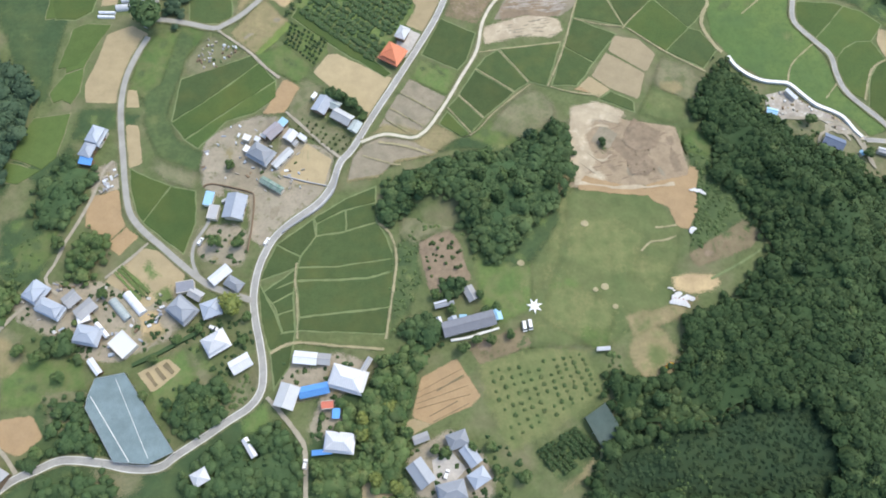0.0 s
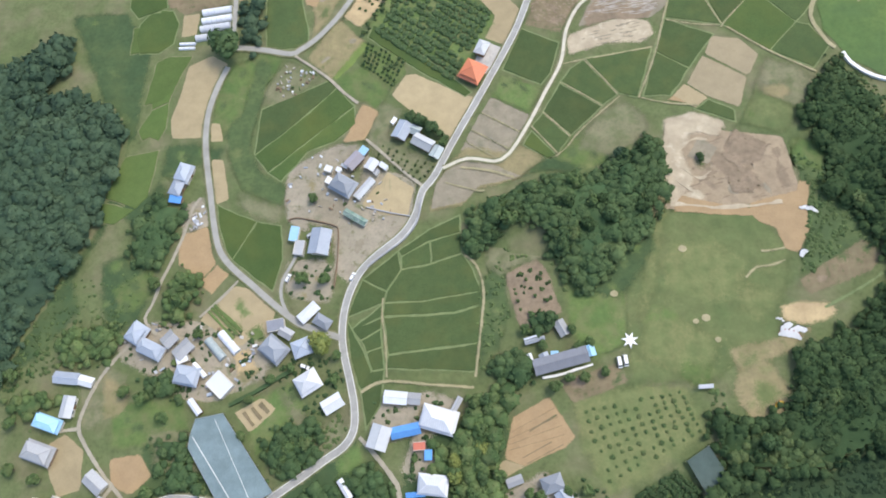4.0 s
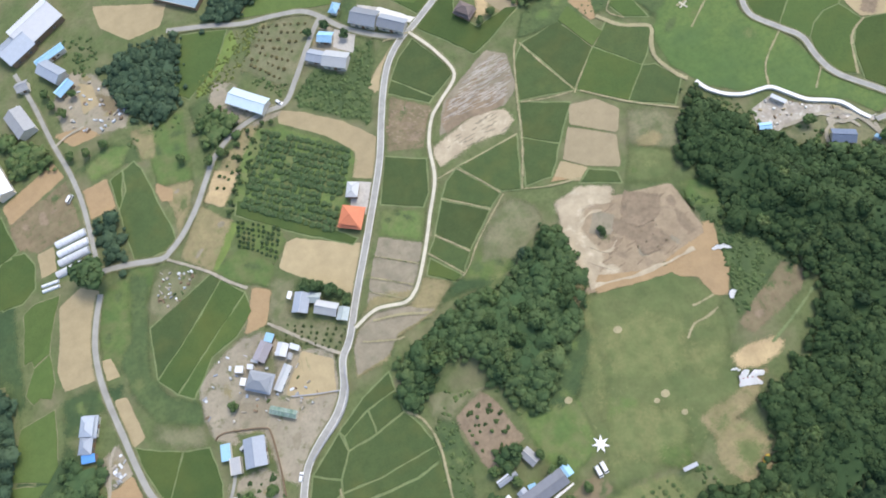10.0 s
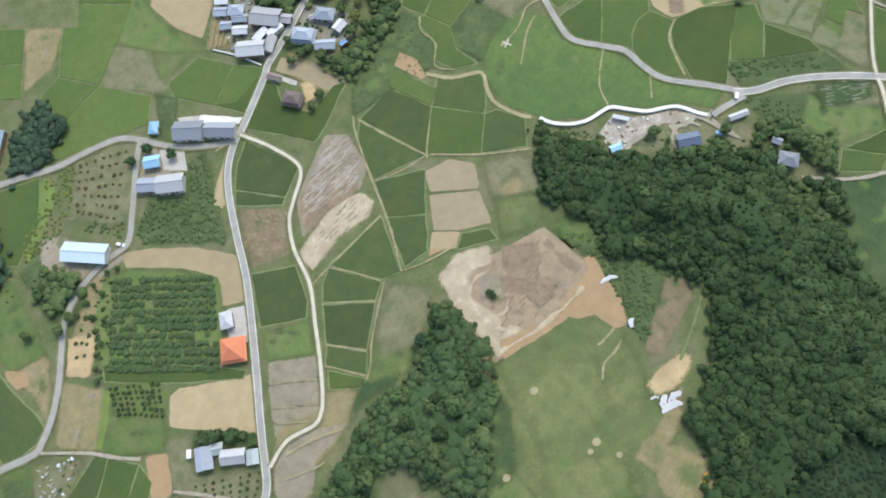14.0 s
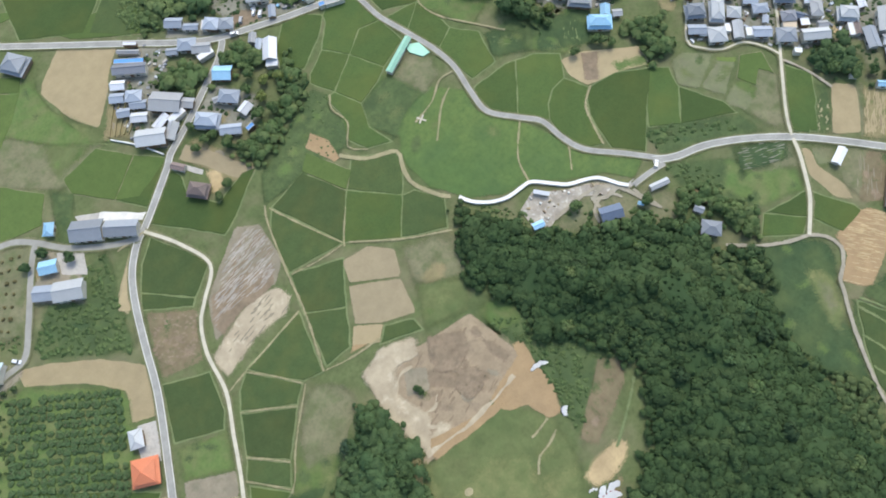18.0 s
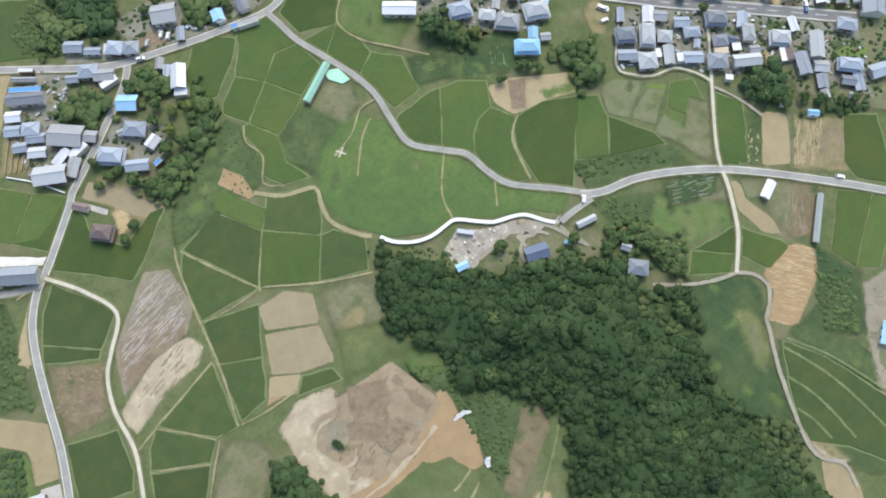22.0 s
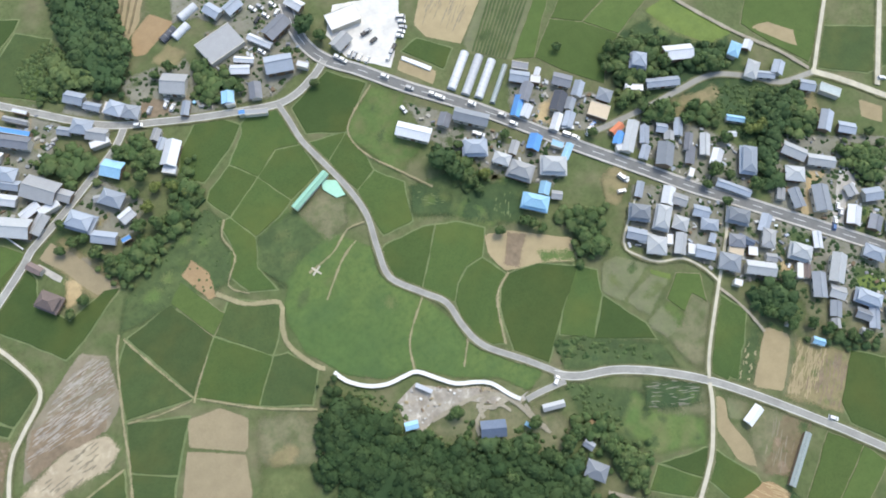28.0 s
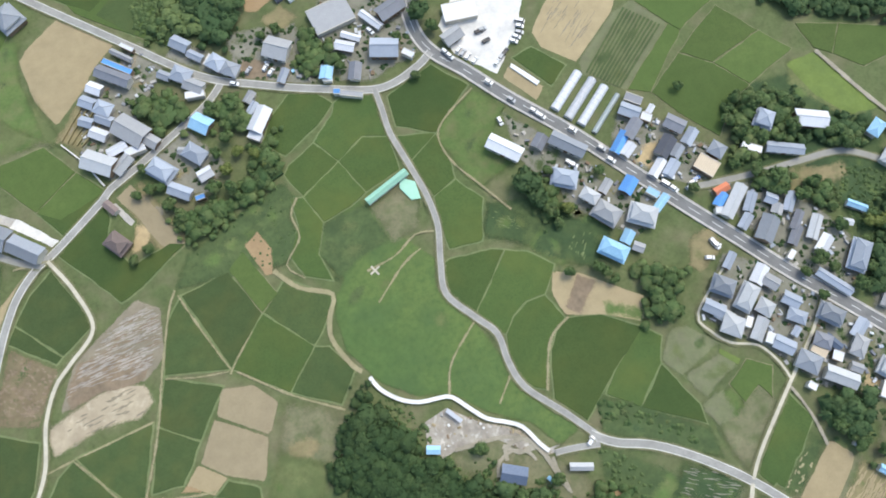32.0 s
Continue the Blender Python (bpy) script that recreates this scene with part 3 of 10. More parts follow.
def window_mesh(w, h, which):
    key = (w, h, which)
    if key not in WIN:
        bm = bmesh.new()
        if which == "pane":
            box(bm, -w / 2 + 0.08, w / 2 - 0.08, -0.02, 0.03, 0.08, h - 0.08)
        else:
            for a in ((-w / 2, -w / 2 + 0.08, 0, h), (w / 2 - 0.08, w / 2, 0, h), (-w / 2, w / 2, 0, 0.08), (-w / 2, w / 2, h - 0.08, h), (-0.03, 0.03, 0, h)):
                box(bm, a[0], a[1], -0.05, 0.06, a[2], a[3])
        me = bpy.data.meshes.new(which)
        bm.to_mesh(me)
        bm.free()
        WIN[key] = me
    return WIN[key]


def add_windows(root, lx, ly, levels, rng):
    for z in levels:
        for side in (-1, 1):
            for x in ((-lx * 0.5, lx * 0.45) if lx > 3.2 else (0.0,)):
                f = put("window", window_mesh(1.7, 1.1, "frame"), "frame_alu", root, "aluminium sliding window")
                f.matrix_local = pose(x + rng.uniform(-0.3, 0.3), side * (ly + 0.0), z, 0, 0, 0 if side < 0 else 180)
                put("pane", window_mesh(1.7, 1.1, "pane"), "glass", f)


HOUSES = [0]


def house(x, y, turn, length, width, colour, kind="hip"):
    HOUSES[0] += 1
    rng = random.Random(HOUSES[0])
    if colour == "b":
        colour = rng.choice(("b", "b", "b", "b2", "b3"))
    lx, ly = length / 2, width / 2
    FOOT.append((x, y, math.cos(radians(turn)), math.sin(radians(turn)), lx, ly))
    m = "roof_" + colour
    big, size = length * width > 75, min(length, width)
    words = {"hip": "hipped roof", "gable": "pitched roof", "shed": "lean-to roof", "flat": "flat roof", "hoop": "arched film roof"}[kind]
    if kind == "hoop":
        name, cat = "greenhouse", "greenhouse"
    elif size < 4.2 or kind in ("flat", "shed"):
        name, cat = "shed", "shed"
    else:
        name, cat = "house", "house"
    style = ("two-storey farmhouse" if big else "small village house") if cat == "house" else ("long greenhouse" if cat == "greenhouse" else "small outbuilding")
    root = thing(name, x, y, ground_z(x, y), turn, f"{style} with a {ROOFS[colour]} {words}", cat, cat + "s of the village")
    wall = "wall_timber" if rng.random() < 0.3 else "wall_plaster"
    if kind == "hoop":
        hoop(root, lx, ly, m)
        return
    h = {"shed": 2.4, "flat": 2.8}.get(kind, 3.0 if size < 5.5 else 3.6)
    o = 0.75 if size > 4 else 0.3
    bm = bmesh.new()
    if kind == "hip" and big:
        k = min(1.7, ly * 0.36)
        box(bm, -lx + o, lx - o, -ly + o, ly - o, -1, 2.9)
        part("wall", bm, wall, root)
        hip_roof(root, lx, ly, 2.85, 0.75, m, "lower_roof", k)
        bm = bmesh.new()
        box(bm, -lx + k, lx - k, -ly + k, ly - k, 2.9, 5.0)
        part("upper_wall", bm, "wall_plaster", root)
        hip_roof(root, lx - k + 0.7, ly - k + 0.7, 4.9, (ly - k + 0.7) * 0.5, m)
        add_windows(root, lx - k, ly - k, (3.7,), rng)
        add_windows(root, lx - o, ly - o, (1.1,), rng)
    elif kind == "hip":
        box(bm, -lx + o, lx - o, -ly + o, ly - o, -1, h + 0.1)
        part("wall", bm, wall, root)
        hip_roof(root, lx, ly, h, ly * 0.5, m)
        add_windows(root, lx - o, ly - o, (1.1,), rng)
    elif kind == "gable":
        rise = ly * rng.uniform(0.38, 0.5)
        hh = h + (0.5 if big else -0.5)
        box(bm, -lx + o, lx - o, -ly + o, ly - o, -1, hh)
        for s in (-1, 1):
            xx = s * (lx - o)
            g = rise * (1 - o / ly)
            bm.faces.new([bm.verts.new(p) for p in ((xx, -ly + o, hh), (xx, ly - o, hh), (xx, 0, hh + g))][::s])
        part("wall", bm, wall, root)
        gable_roof(root, lx, ly, hh - 0.05, rise, m)
        add_windows(root, lx - o, ly - o, (0.8, 2.6) if big else (0.8,), rng) if size > 3 else None
    elif kind == "shed":
        box(bm, -lx + o, lx - o, -ly + o, ly - o, -1, h)
        part("wall", bm, wall, root)
        bm = bmesh.new()
        quad_plate(bm, [(-lx, -ly, h + 0.2), (lx, -ly, h + 0.2), (lx, ly, h + 0.7), (-lx, ly, h + 0.7)], 0.12)
        part("roof", bm, m, root)
    else:
        box(bm, -lx + 0.15, lx - 0.15, -ly + 0.15, ly - 0.15, -1, h)
        part("wall", bm, wall, root)
        bm = bmesh.new()
        box(bm, -lx, lx, -ly, ly, h, h + 0.22)
        part("roof", bm, m, root)
        bm = bmesh.new()
        for s in (-1, 1):
            box(bm, -lx, lx, s * ly - 0.12, s * ly + 0.12, h + 0.22, h + 0.42)
        part("parapet", bm, "wall_plaster", root)
    if size > 4:
        bm = bmesh.new()
        box(bm, -0.9, 0.9, -0.05, 0.08, 0, 2.0)
        part("door", bm, "door_wood", root, "dark wooden sliding door").matrix_local = pose(lx * 0.05, -ly + o, 0.2)


def hoop(root, lx, ly, m):
    bm = bmesh.new()
    n = 10
    rows = []
    for x in (-lx, lx):
        arc = [(x, ly * math.cos(math.pi * i / n), min(ly, 2.8) * math.sin(math.pi * i / n) + 0.3) for i in range(n + 1)]
        rows.append([bm.verts.new(p) for p in [(x, ly, -1)] + arc + [(x, -ly, -1)]])
        bm.faces.new(rows[-1] if x > 0 else rows[-1][::-1])
    for i in range(n + 2):
        bm.faces.new((rows[0][i], rows[0][i + 1], rows[1][i + 1], rows[1][i]))
    bmesh.ops.recalc_face_normals(bm, faces=bm.faces)
    part("film", bm, m, root)
    k = max(3, int(lx * 2 / 2.6))
    for j in range(k + 1):
        bm = bmesh.new()
        x = -lx + j * 2 * lx / k
        arc = [(x, ly * 1.02 * math.cos(math.pi * i / 8), min(ly, 2.8) * 1.02 * math.sin(math.pi * i / 8) + 0.3) for i in range(9)]
        prev = None
        for px, py, pz in arc:
            k2 = 0.05 / max(math.hypot(py, pz - 0.3), 0.1)
            ring = [bm.verts.new((px + dx, py * (1 + dr * k2), 0.3 + (pz - 0.3) * (1 + dr * k2))) for dx, dr in ((-0.05, -1), (0.05, -1), (0.05, 1), (-0.05, 1))]
            for e in range(4 if prev else 0):
                bm.faces.new((prev[e], prev[(e + 1) % 4], ring[(e + 1) % 4], ring[e]))
            prev = ring
        part("hoop", bm, "frame_alu", root)


# ---- trees ----


def lobes_of(rng, r, h, count):
    """Centres and radii of the rounded masses that make up a crown."""
    out = [(0, 0, h * 0.55, r * 0.72)]
    for i in range(count):
        a = 2.4 * i + rng.uniform(-0.4, 0.4)
        d = r * rng.uniform(0.38, 0.66)
        out.append((d * math.cos(a), d * math.sin(a), h * rng.uniform(0.32, 0.72), r * rng.uniform(0.36, 0.52)))
    return out


def crown_arrays(seed, r, h, count=7, leaves=170, level=1):
    """Vertices and triangles of a crown: knobbly masses set with many small tufts of leaves."""
    rng = random.Random(seed)
    bm = bmesh.new()
    verts, tris = [], []
    bmesh.ops.create_icosphere(bm, subdivisions=level, radius=1)
    base = [v.co.copy() for v in bm.verts]
    faces = [[v.index for v in f.verts] for f in bm.faces]
    bm.free()
    lobes = lobes_of(rng, r, h, count)
    for cx, cy, cz2, lr in lobes:
        k = len(verts)
        for v in base:
            q = lr * 0.93 * (1 + 0.28 * noise.noise((v.x * 1.9 + cx + seed, v.y * 1.9 + cy, v.z * 1.9 + cz2)))
            verts.append((cx + v.x * q, cy + v.y * q, cz2 + v.z * q * 0.85))
        tris += [(a + k, b + k, c + k) for a, b, c in faces]
    for i in range(leaves):
        cx, cy, cz2, lr = rng.choice(lobes)
        d = Vector((rng.gauss(0, 1), rng.gauss(0, 1), abs(rng.gauss(0.5, 0.8)))).normalized()
        p = Vector((cx, cy, cz2)) + d * lr * rng.uniform(0.92, 1.12)
        s = rng.uniform(0.10, 0.19) * r
        u = d.cross(Vector((rng.gauss(0, 1), rng.gauss(0, 1), rng.gauss(0, 1)))).normalized()
        w = d.cross(u) * 0.75 + d * rng.uniform(-0.5, 0.5)
        k = len(verts)
        verts += [tuple(p + u * s), tuple(p + w * s + d * s * 0.3), tuple(p - u * s), tuple(p - w * s)]
        tris += [(k, k + 1, k + 2), (k, k + 2, k + 3)]
    return np.array(verts, dtype=np.float32), np.array(tris, dtype=np.int32)


def tri_mesh(name, v, t):
    me = bpy.data.meshes.new(name)
    me.vertices.add(len(v))
    me.vertices.foreach_set("co", np.ascontiguousarray(v, dtype=np.float32).ravel())
    me.loops.add(len(t) * 3)
    me.loops.foreach_set("vertex_index", np.ascontiguousarray(t, dtype=np.int32).ravel())
    me.polygons.add(len(t))
    me.polygons.foreach_set("loop_start", np.arange(len(t), dtype=np.int32) * 3)
    me.polygons.foreach_set("use_smooth", np.ones(len(t), dtype=bool))
    me.update(calc_edges=True)
    return me


def dome_arrays(seed, leaves=145):
    """A broad closed crown of unit radius: one uneven dome, cut open below, set with tufts of leaves."""
    rng = random.Random(seed)
    bm = bmesh.new()
    bmesh.ops.create_icosphere(bm, subdivisions=2, radius=1)
    bmesh.ops.delete(bm, geom=[v for v in bm.verts if v.co.z < -0.3], context="VERTS")
    for v in bm.verts:
        p = v.co * 1.5 + Vector((seed * 3.1, 0, 0))
        v.co *= 1 + 0.42 * noise.noise(p) + 0.5 * noise.noise(p * 2.3) + 0.15 * noise.noise(p * 5)
        v.co.z = v.co.z * 0.8 + 0.6
    bm.verts.index_update()
    verts, tris = [tuple(v.co) for v in bm.verts], [[v.index for v in f.verts] for f in bm.faces]
    tops = [v.co.copy() for v in bm.verts]
    bm.free()
    for i in range(leaves):
        p = rng.choice(tops)
        d = (p - Vector((0, 0, 0.3))).normalized()
        s = rng.uniform(0.10, 0.25)
        u = d.cross(Vector((rng.gauss(0, 1), rng.gauss(0, 1), rng.gauss(0, 1)))).normalized()
        w = d.cross(u) * 0.8 + d * rng.uniform(-0.7, 0.7)
        k = len(verts)
        verts += [tuple(p + u * s), tuple(p + w * s + d * s * 0.5), tuple(p - u * s), tuple(p - w * s)]
        tris += [(k, k + 1, k + 2), (k, k + 2, k + 3)]
    return np.array(verts, dtype=np.float32), np.array(tris, dtype=np.int32)


def plume_arrays(seed):
    """A pointed crown of unit radius: tiers of drooping sprays round a leader."""
    rng = random.Random(seed)
    verts, tris = [], []
    for tier in range(5):
        r, z, k = 1.0 - tier * 0.19, 0.25 + tier * 0.42, len(verts)
        m = 16 - 2 * (tier // 2)
        verts.append((rng.uniform(-0.05, 0.05), rng.uniform(-0.05, 0.05), z + 0.5))
        for j in range(m):
            a = (j + rng.uniform(-0.25, 0.25)) * 6.283 / m + tier
            q = r * (rng.uniform(0.85, 1.12) if j % 2 else rng.uniform(0.4, 0.6))
            verts.append((q * math.cos(a), q * math.sin(a), z - (0.05 if j % 2 else -0.12)))
        tris += [(k, k + 1 + j, k + 1 + (j + 1) % m) for j in range(m)]
    return np.array(verts, dtype=np.float32), np.array(tris, dtype=np.int32)


CROWNS = [dome_arrays(11 + i) for i in range(6)] + [crown_arrays(17, 1.0, 1.25, 6, 60)]
PLUMES = [plume_arrays(71 + i) for i in range(4)]
LOW = [crown_arrays(31 + i, 1.0, 0.7, 4, 34) for i in range(5)]
FINE = [crown_arrays(51 + i, 1.0, 1.7, 9, 260) for i in range(4)]


def inside(px, py, poly):
    """Which of the points lie in the outline."""
    hit = np.zeros(px.shape, bool)
    for (x1, y1), (x2, y2) in zip(poly, poly[1:] + poly[:1]):
        if y1 != y2:
            hit ^= ((y1 > py) != (y2 > py)) & (px < (x2 - x1) * (py - y1) / (y2 - y1) + x1)
    return hit


def edge_gap(px, py, poly):
    """How far the points lie from the outline."""
    best = np.full(px.shape, 1e9)
    for (x1, y1), (x2, y2) in zip(poly, poly[1:] + poly[:1]):
        dx, dy = x2 - x1, y2 - y1
        s = np.clip(((px - x1) * dx + (py - y1) * dy) / (dx * dx + dy * dy + 1e-9), 0, 1)
        best = np.minimum(best, np.hypot(px - x1 - s * dx, py - y1 - s * dy))
    return best


HILLS = []


def heights(px, py):
    z = np.zeros(px.shape)
    for poly, high, fall in HILLS:
        s = np.clip(edge_gap(px, py, poly) / fall, 0, 1) * inside(px, py, poly)
        z = np.maximum(z, high * s * s * (3 - 2 * s))
    return z


def ground_z(x, y):
    return float(heights(np.array([x]), np.array([y]))[0])


CLEAR, HOLLOW = [], []


def free(px, py, margin):
    """Which points are clear of houses, roads and clearings."""
    ok = np.ones(px.shape, bool)
    for x, y, c, s, lx, ly in FOOT:
        dx, dy = px - x, py - y
        ok &= (np.abs(dx * c + dy * s) > lx + margin) | (np.abs(dy * c - dx * s) > ly + margin)
    for line, w in LANES:
        lo, hi = line.min(0) - w - 5, line.max(0) + w + 5
        near = np.nonzero((px > lo[0]) & (px < hi[0]) & (py > lo[1]) & (py < hi[1]))[0]
        for q in near:
            if np.hypot(line[:, 0] - px[q], line[:, 1] - py[q]).min() < w + margin * 0.5:
                ok[q] = False
    return ok


def wood(name, label, crown, gap, leaf, poly, seed, low=False, share=1.0):
    """A closed wood: one mesh of many trees, each with its own trunk and crown, on the slope of the ground."""
    rng = np.random.default_rng(seed)
    xs, ys = [p[0] for p in poly], [p[1] for p in poly]
    gx, gy = np.meshgrid(np.arange(min(xs) - 3, max(xs) + 3, gap), np.arange(min(ys) - 3, max(ys) + 3, gap))
    gx = gx + (np.arange(gx.shape[0]) % 2)[:, None] * gap / 2
    px, py = gx.ravel() + rng.normal(0, gap * 0.24, gx.size), gy.ravel() + rng.normal(0, gap * 0.24, gx.size)
    depth = edge_gap(px, py, poly) * np.where(inside(px, py, poly), 1, -1)
    if low:
        keep = (depth > 0) & (rng.random(px.size) < share)
    else:
        ragged = np.array([2.6 * noise.noise((x * 0.07, y * 0.07, seed)) + 1.6 * noise.noise((x * 0.25, y * 0.25, seed)) for x, y in zip(px, py)])
        depth = depth + ragged * min(1.0, crown / 5)
        keep = (depth > 0) | ((depth > -2.6) & (rng.random(px.size) < 0.3))
    px, py, depth = px[keep], py[keep], depth[keep]
    keep = free(px, py, crown * 0.3)
    if name == "forest":
        for poly2 in CLEAR:
            stray = np.array([3.5 + 4.5 * noise.noise((x * 0.06, y * 0.06, 8.5)) for x, y in zip(px, py)])
            keep &= ~(inside(px, py, poly2) & (edge_gap(px, py, poly2) > stray))
        for poly2 in HOLLOW:
            keep &= ~inside(px, py, poly2)
    px, py, depth = px[keep], py[keep], depth[keep]
    pz = heights(px, py)
    vs, ts, tones, k = [], [], [], 0
    for x, y, z, d in zip(px, py, pz, depth):
        plume = noise.noise((x * 0.035, y * 0.035, seed + 31)) + 0.3 * rng.normal() > (0.34 if crown > 4.6 else 0.6)
        v, t = LOW[rng.integers(5)] if low else PLUMES[rng.integers(4)] if plume else CROWNS[rng.integers(7)]
        shade = 0.7 * noise.noise((x * 0.02, y * 0.02, seed + 3)) + 0.45 * noise.noise((x * 0.08, y * 0.08, seed + 9)) + 0.3 * rng.normal() + (0.0 if low or d > 2.5 else 0.4) - (0.35 if plume and not low else 0.0)
        lump = noise.noise((x * 0.045, y * 0.045, seed)) * 0.4 + noise.noise((x * 0.11, y * 0.11, seed + 5)) * 0.35
        r = crown / 2 * min(max(rng.lognormal(-0.03, 0.26), 0.6), 1.7) * (1 + 0.3 * lump)
        r *= 1.0 if low or d > 1.5 else 0.75 if d > 0 else 0.5
        r *= 0.72 if plume and not low else 1.0 if low else 1.08
        a = rng.uniform(0, 6.283)
        c, s = math.cos(a) * r, math.sin(a) * r
        lift = crown * (0.2 if low else rng.uniform(0.56, 0.68) + 0.4 * lump) * (1.0 if low or d > 1.5 else 0.55)
        q = np.stack([v[:, 0] * c - v[:, 1] * s + x, v[:, 0] * s + v[:, 1] * c + y, v[:, 2] * r * (0.5 if low else rng.uniform(0.55, 0.8)) + z + lift - r * 0.4], 1)
        vs.append(q)
        ts.append(t + k)
        k += len(v)
        tones.append(np.full(len(v) + 6, shade))
        tv = np.array([(x + 0.2 * math.cos(b), y + 0.2 * math.sin(b), z + e) for e in (-0.5, lift + r * 0.3) for b in (0, 2.09, 4.19)])
        vs.append(tv)
        ts.append(np.array([(0, 1, 4), (0, 4, 3), (1, 2, 5), (1, 5, 4), (2, 0, 3), (2, 3, 5)]) + k)
        k += 6
    if not low and name != "olive_grove":
        v, t = understorey(poly, crown, name == "forest", seed)
        vs.append(v)
        ts.append(t + k)
        tones.append(np.array([0.6 * noise.noise((q[0] * 0.04, q[1] * 0.04, seed + 3)) - 0.2 for q in v]))
    ob = new(name, tri_mesh(name, np.concatenate(vs), np.concatenate(ts)))
    ob.data.attributes.new("tone", "FLOAT", "POINT").data.foreach_set("value", np.concatenate(tones).astype(np.float32))
    ob.data.materials.append(MATS[leaf])
    tagged(ob, label, "shrubs" if low else "trees", kind="stuff")
    return len(px)


def understorey(poly, crown, cleared, seed):
    """The uneven lower growth that closes a wood between its crowns, falling to the ground at the edge."""
    step = 1.7
    xs, ys = [p[0] for p in poly], [p[1] for p in poly]
    ax, ay = np.arange(min(xs), max(xs) + step, step), np.arange(min(ys), max(ys) + step, step)
    gx, gy = np.meshgrid(ax, ay)
    px, py = gx.ravel(), gy.ravel()
    ok = inside(px, py, poly)
    gap = edge_gap(px, py, poly)
    ok &= gap > 1.5
    px2, py2 = px[ok], py[ok]
    good = free(px2, py2, 1.0)
    if cleared:
        for poly2 in CLEAR:
            good &= ~inside(px2, py2, poly2)
    ok[np.nonzero(ok)[0][~good]] = False
    bump = np.array([noise.noise((x * 0.45, y * 0.45, seed)) + 0.5 * noise.noise((x * 1.3, y * 1.3, seed)) if o else 0 for x, y, o in zip(px, py, ok)])
    rise = np.clip((gap - 1.2) / (crown * 0.8), 0.12, 1)
    z = heights(px, py) + rise * crown * (0.71 + 0.17 * bump)
    for poly2 in HOLLOW if cleared else ():
        z -= inside(px, py, poly2) * rise * crown * 0.35
    nx = len(ax)
    i = (np.arange(len(ay) - 1)[:, None] * nx + np.arange(nx - 1)).ravel()
    t = np.concatenate([np.stack([i, i + 1, i + nx + 1], 1), np.stack([i, i + nx + 1, i + nx], 1)])
    used, t = np.unique(t[ok[t].all(1)], return_inverse=True)
    return np.stack([px[used], py[used], z[used]], 1), t.reshape(-1, 3)


def scrub(name, label, leaf, poly, high, seed):
    """A closed mat of low growth on the slope of the ground."""
    v, t = understorey(poly, high, False, seed)
    ob = new(name, tri_mesh(name, v, t))
    ob.data.materials.append(MATS[leaf])
    tagged(ob, label, "undergrowth", kind="stuff")


def tree_prototype(leaf, seed, bush, name):
    """The first tree of a kind, of unit crown radius; the others are its copies."""
    root = thing(name, 0, 0, 0, 0, "", name.replace("_", " "))
    bm = bmesh.new()
    rng = random.Random(seed)
    rings = [[bm.verts.new((rr * math.cos(a * 1.047), rr * math.sin(a * 1.047), z)) for a in range(6)] for rr, z in ((0.13, -0.1), (0.09, 0.35), (0.07, 0.8), (0.03, 1.5))]
    for lo, hi in zip(rings, rings[1:]):
        for i in range(6):
            bm.faces.new((lo[i], lo[(i + 1) % 6], hi[(i + 1) % 6], hi[i]))
    for i in range(5):
        a = i * 1.26 + rng.random()
        bar(bm, (0, 0, 0.5 + i * 0.12), (0.55 * math.cos(a), 0.55 * math.sin(a), 1.0 + i * 0.12), 0.028)
    part("trunk", bm, "bark", root)
    v, t = FINE[seed % len(FINE)]
    v = v.copy()
    v[:, 2] = v[:, 2] * (0.8 if bush else 1.0) + (0.0 if bush else 0.45)
    me = tri_mesh("crown", v, t)
    put("crown", me, leaf, root)
    return root


PROTO, TREES = {}, [0]


def tree(x, y, radius, leaf, label, group="", bush=False, tall=1.0, name=""):
    TREES[0] += 1
    rng = random.Random(1000 + TREES[0])
    name = name or ("shrub" if bush else "tree")
    key = (leaf, TREES[0] % 3, bush, name)
    if key not in PROTO:
        ob = PROTO[key] = tree_prototype(leaf, len(PROTO), bush, name)
        ob.matrix_world = pose(x, y, ground_z(x, y) + 0.05, 0, 0, rng.uniform(0, 360))
    else:
        ob = copy_thing(PROTO[key], pose(x, y, ground_z(x, y) + 0.05, 0, 0, rng.uniform(0, 360)))
    ob.scale = (radius, radius, radius * tall * rng.uniform(0.85, 1.1))
    return tagged(ob, label, group=group)


def orchard(nu, nv, radius, leaf, label, group, a, b, c, d, seed, bush=True, skip=0.06, tall=1.0):
    """Trees in rows over the four-cornered plot a b c d."""
    rng = random.Random(seed)
    for i in range(nu):
        for j in range(nv):
            if rng.random() < skip:
                continue
            u, v = (i + 0.5 + rng.uniform(-0.12, 0.12)) / nu, (j + 0.5 + rng.uniform(-0.12, 0.12)) / nv
            p = [(a[k] * (1 - u) + b[k] * u) * (1 - v) + (d[k] * (1 - u) + c[k] * u) * v for k in (0, 1)]
            tree(p[0], p[1], radius * rng.uniform(0.75, 1.2), leaf, label, group, bush, tall, "fruit_tree" if "fruit" in label else "")


# ---- small builders ----


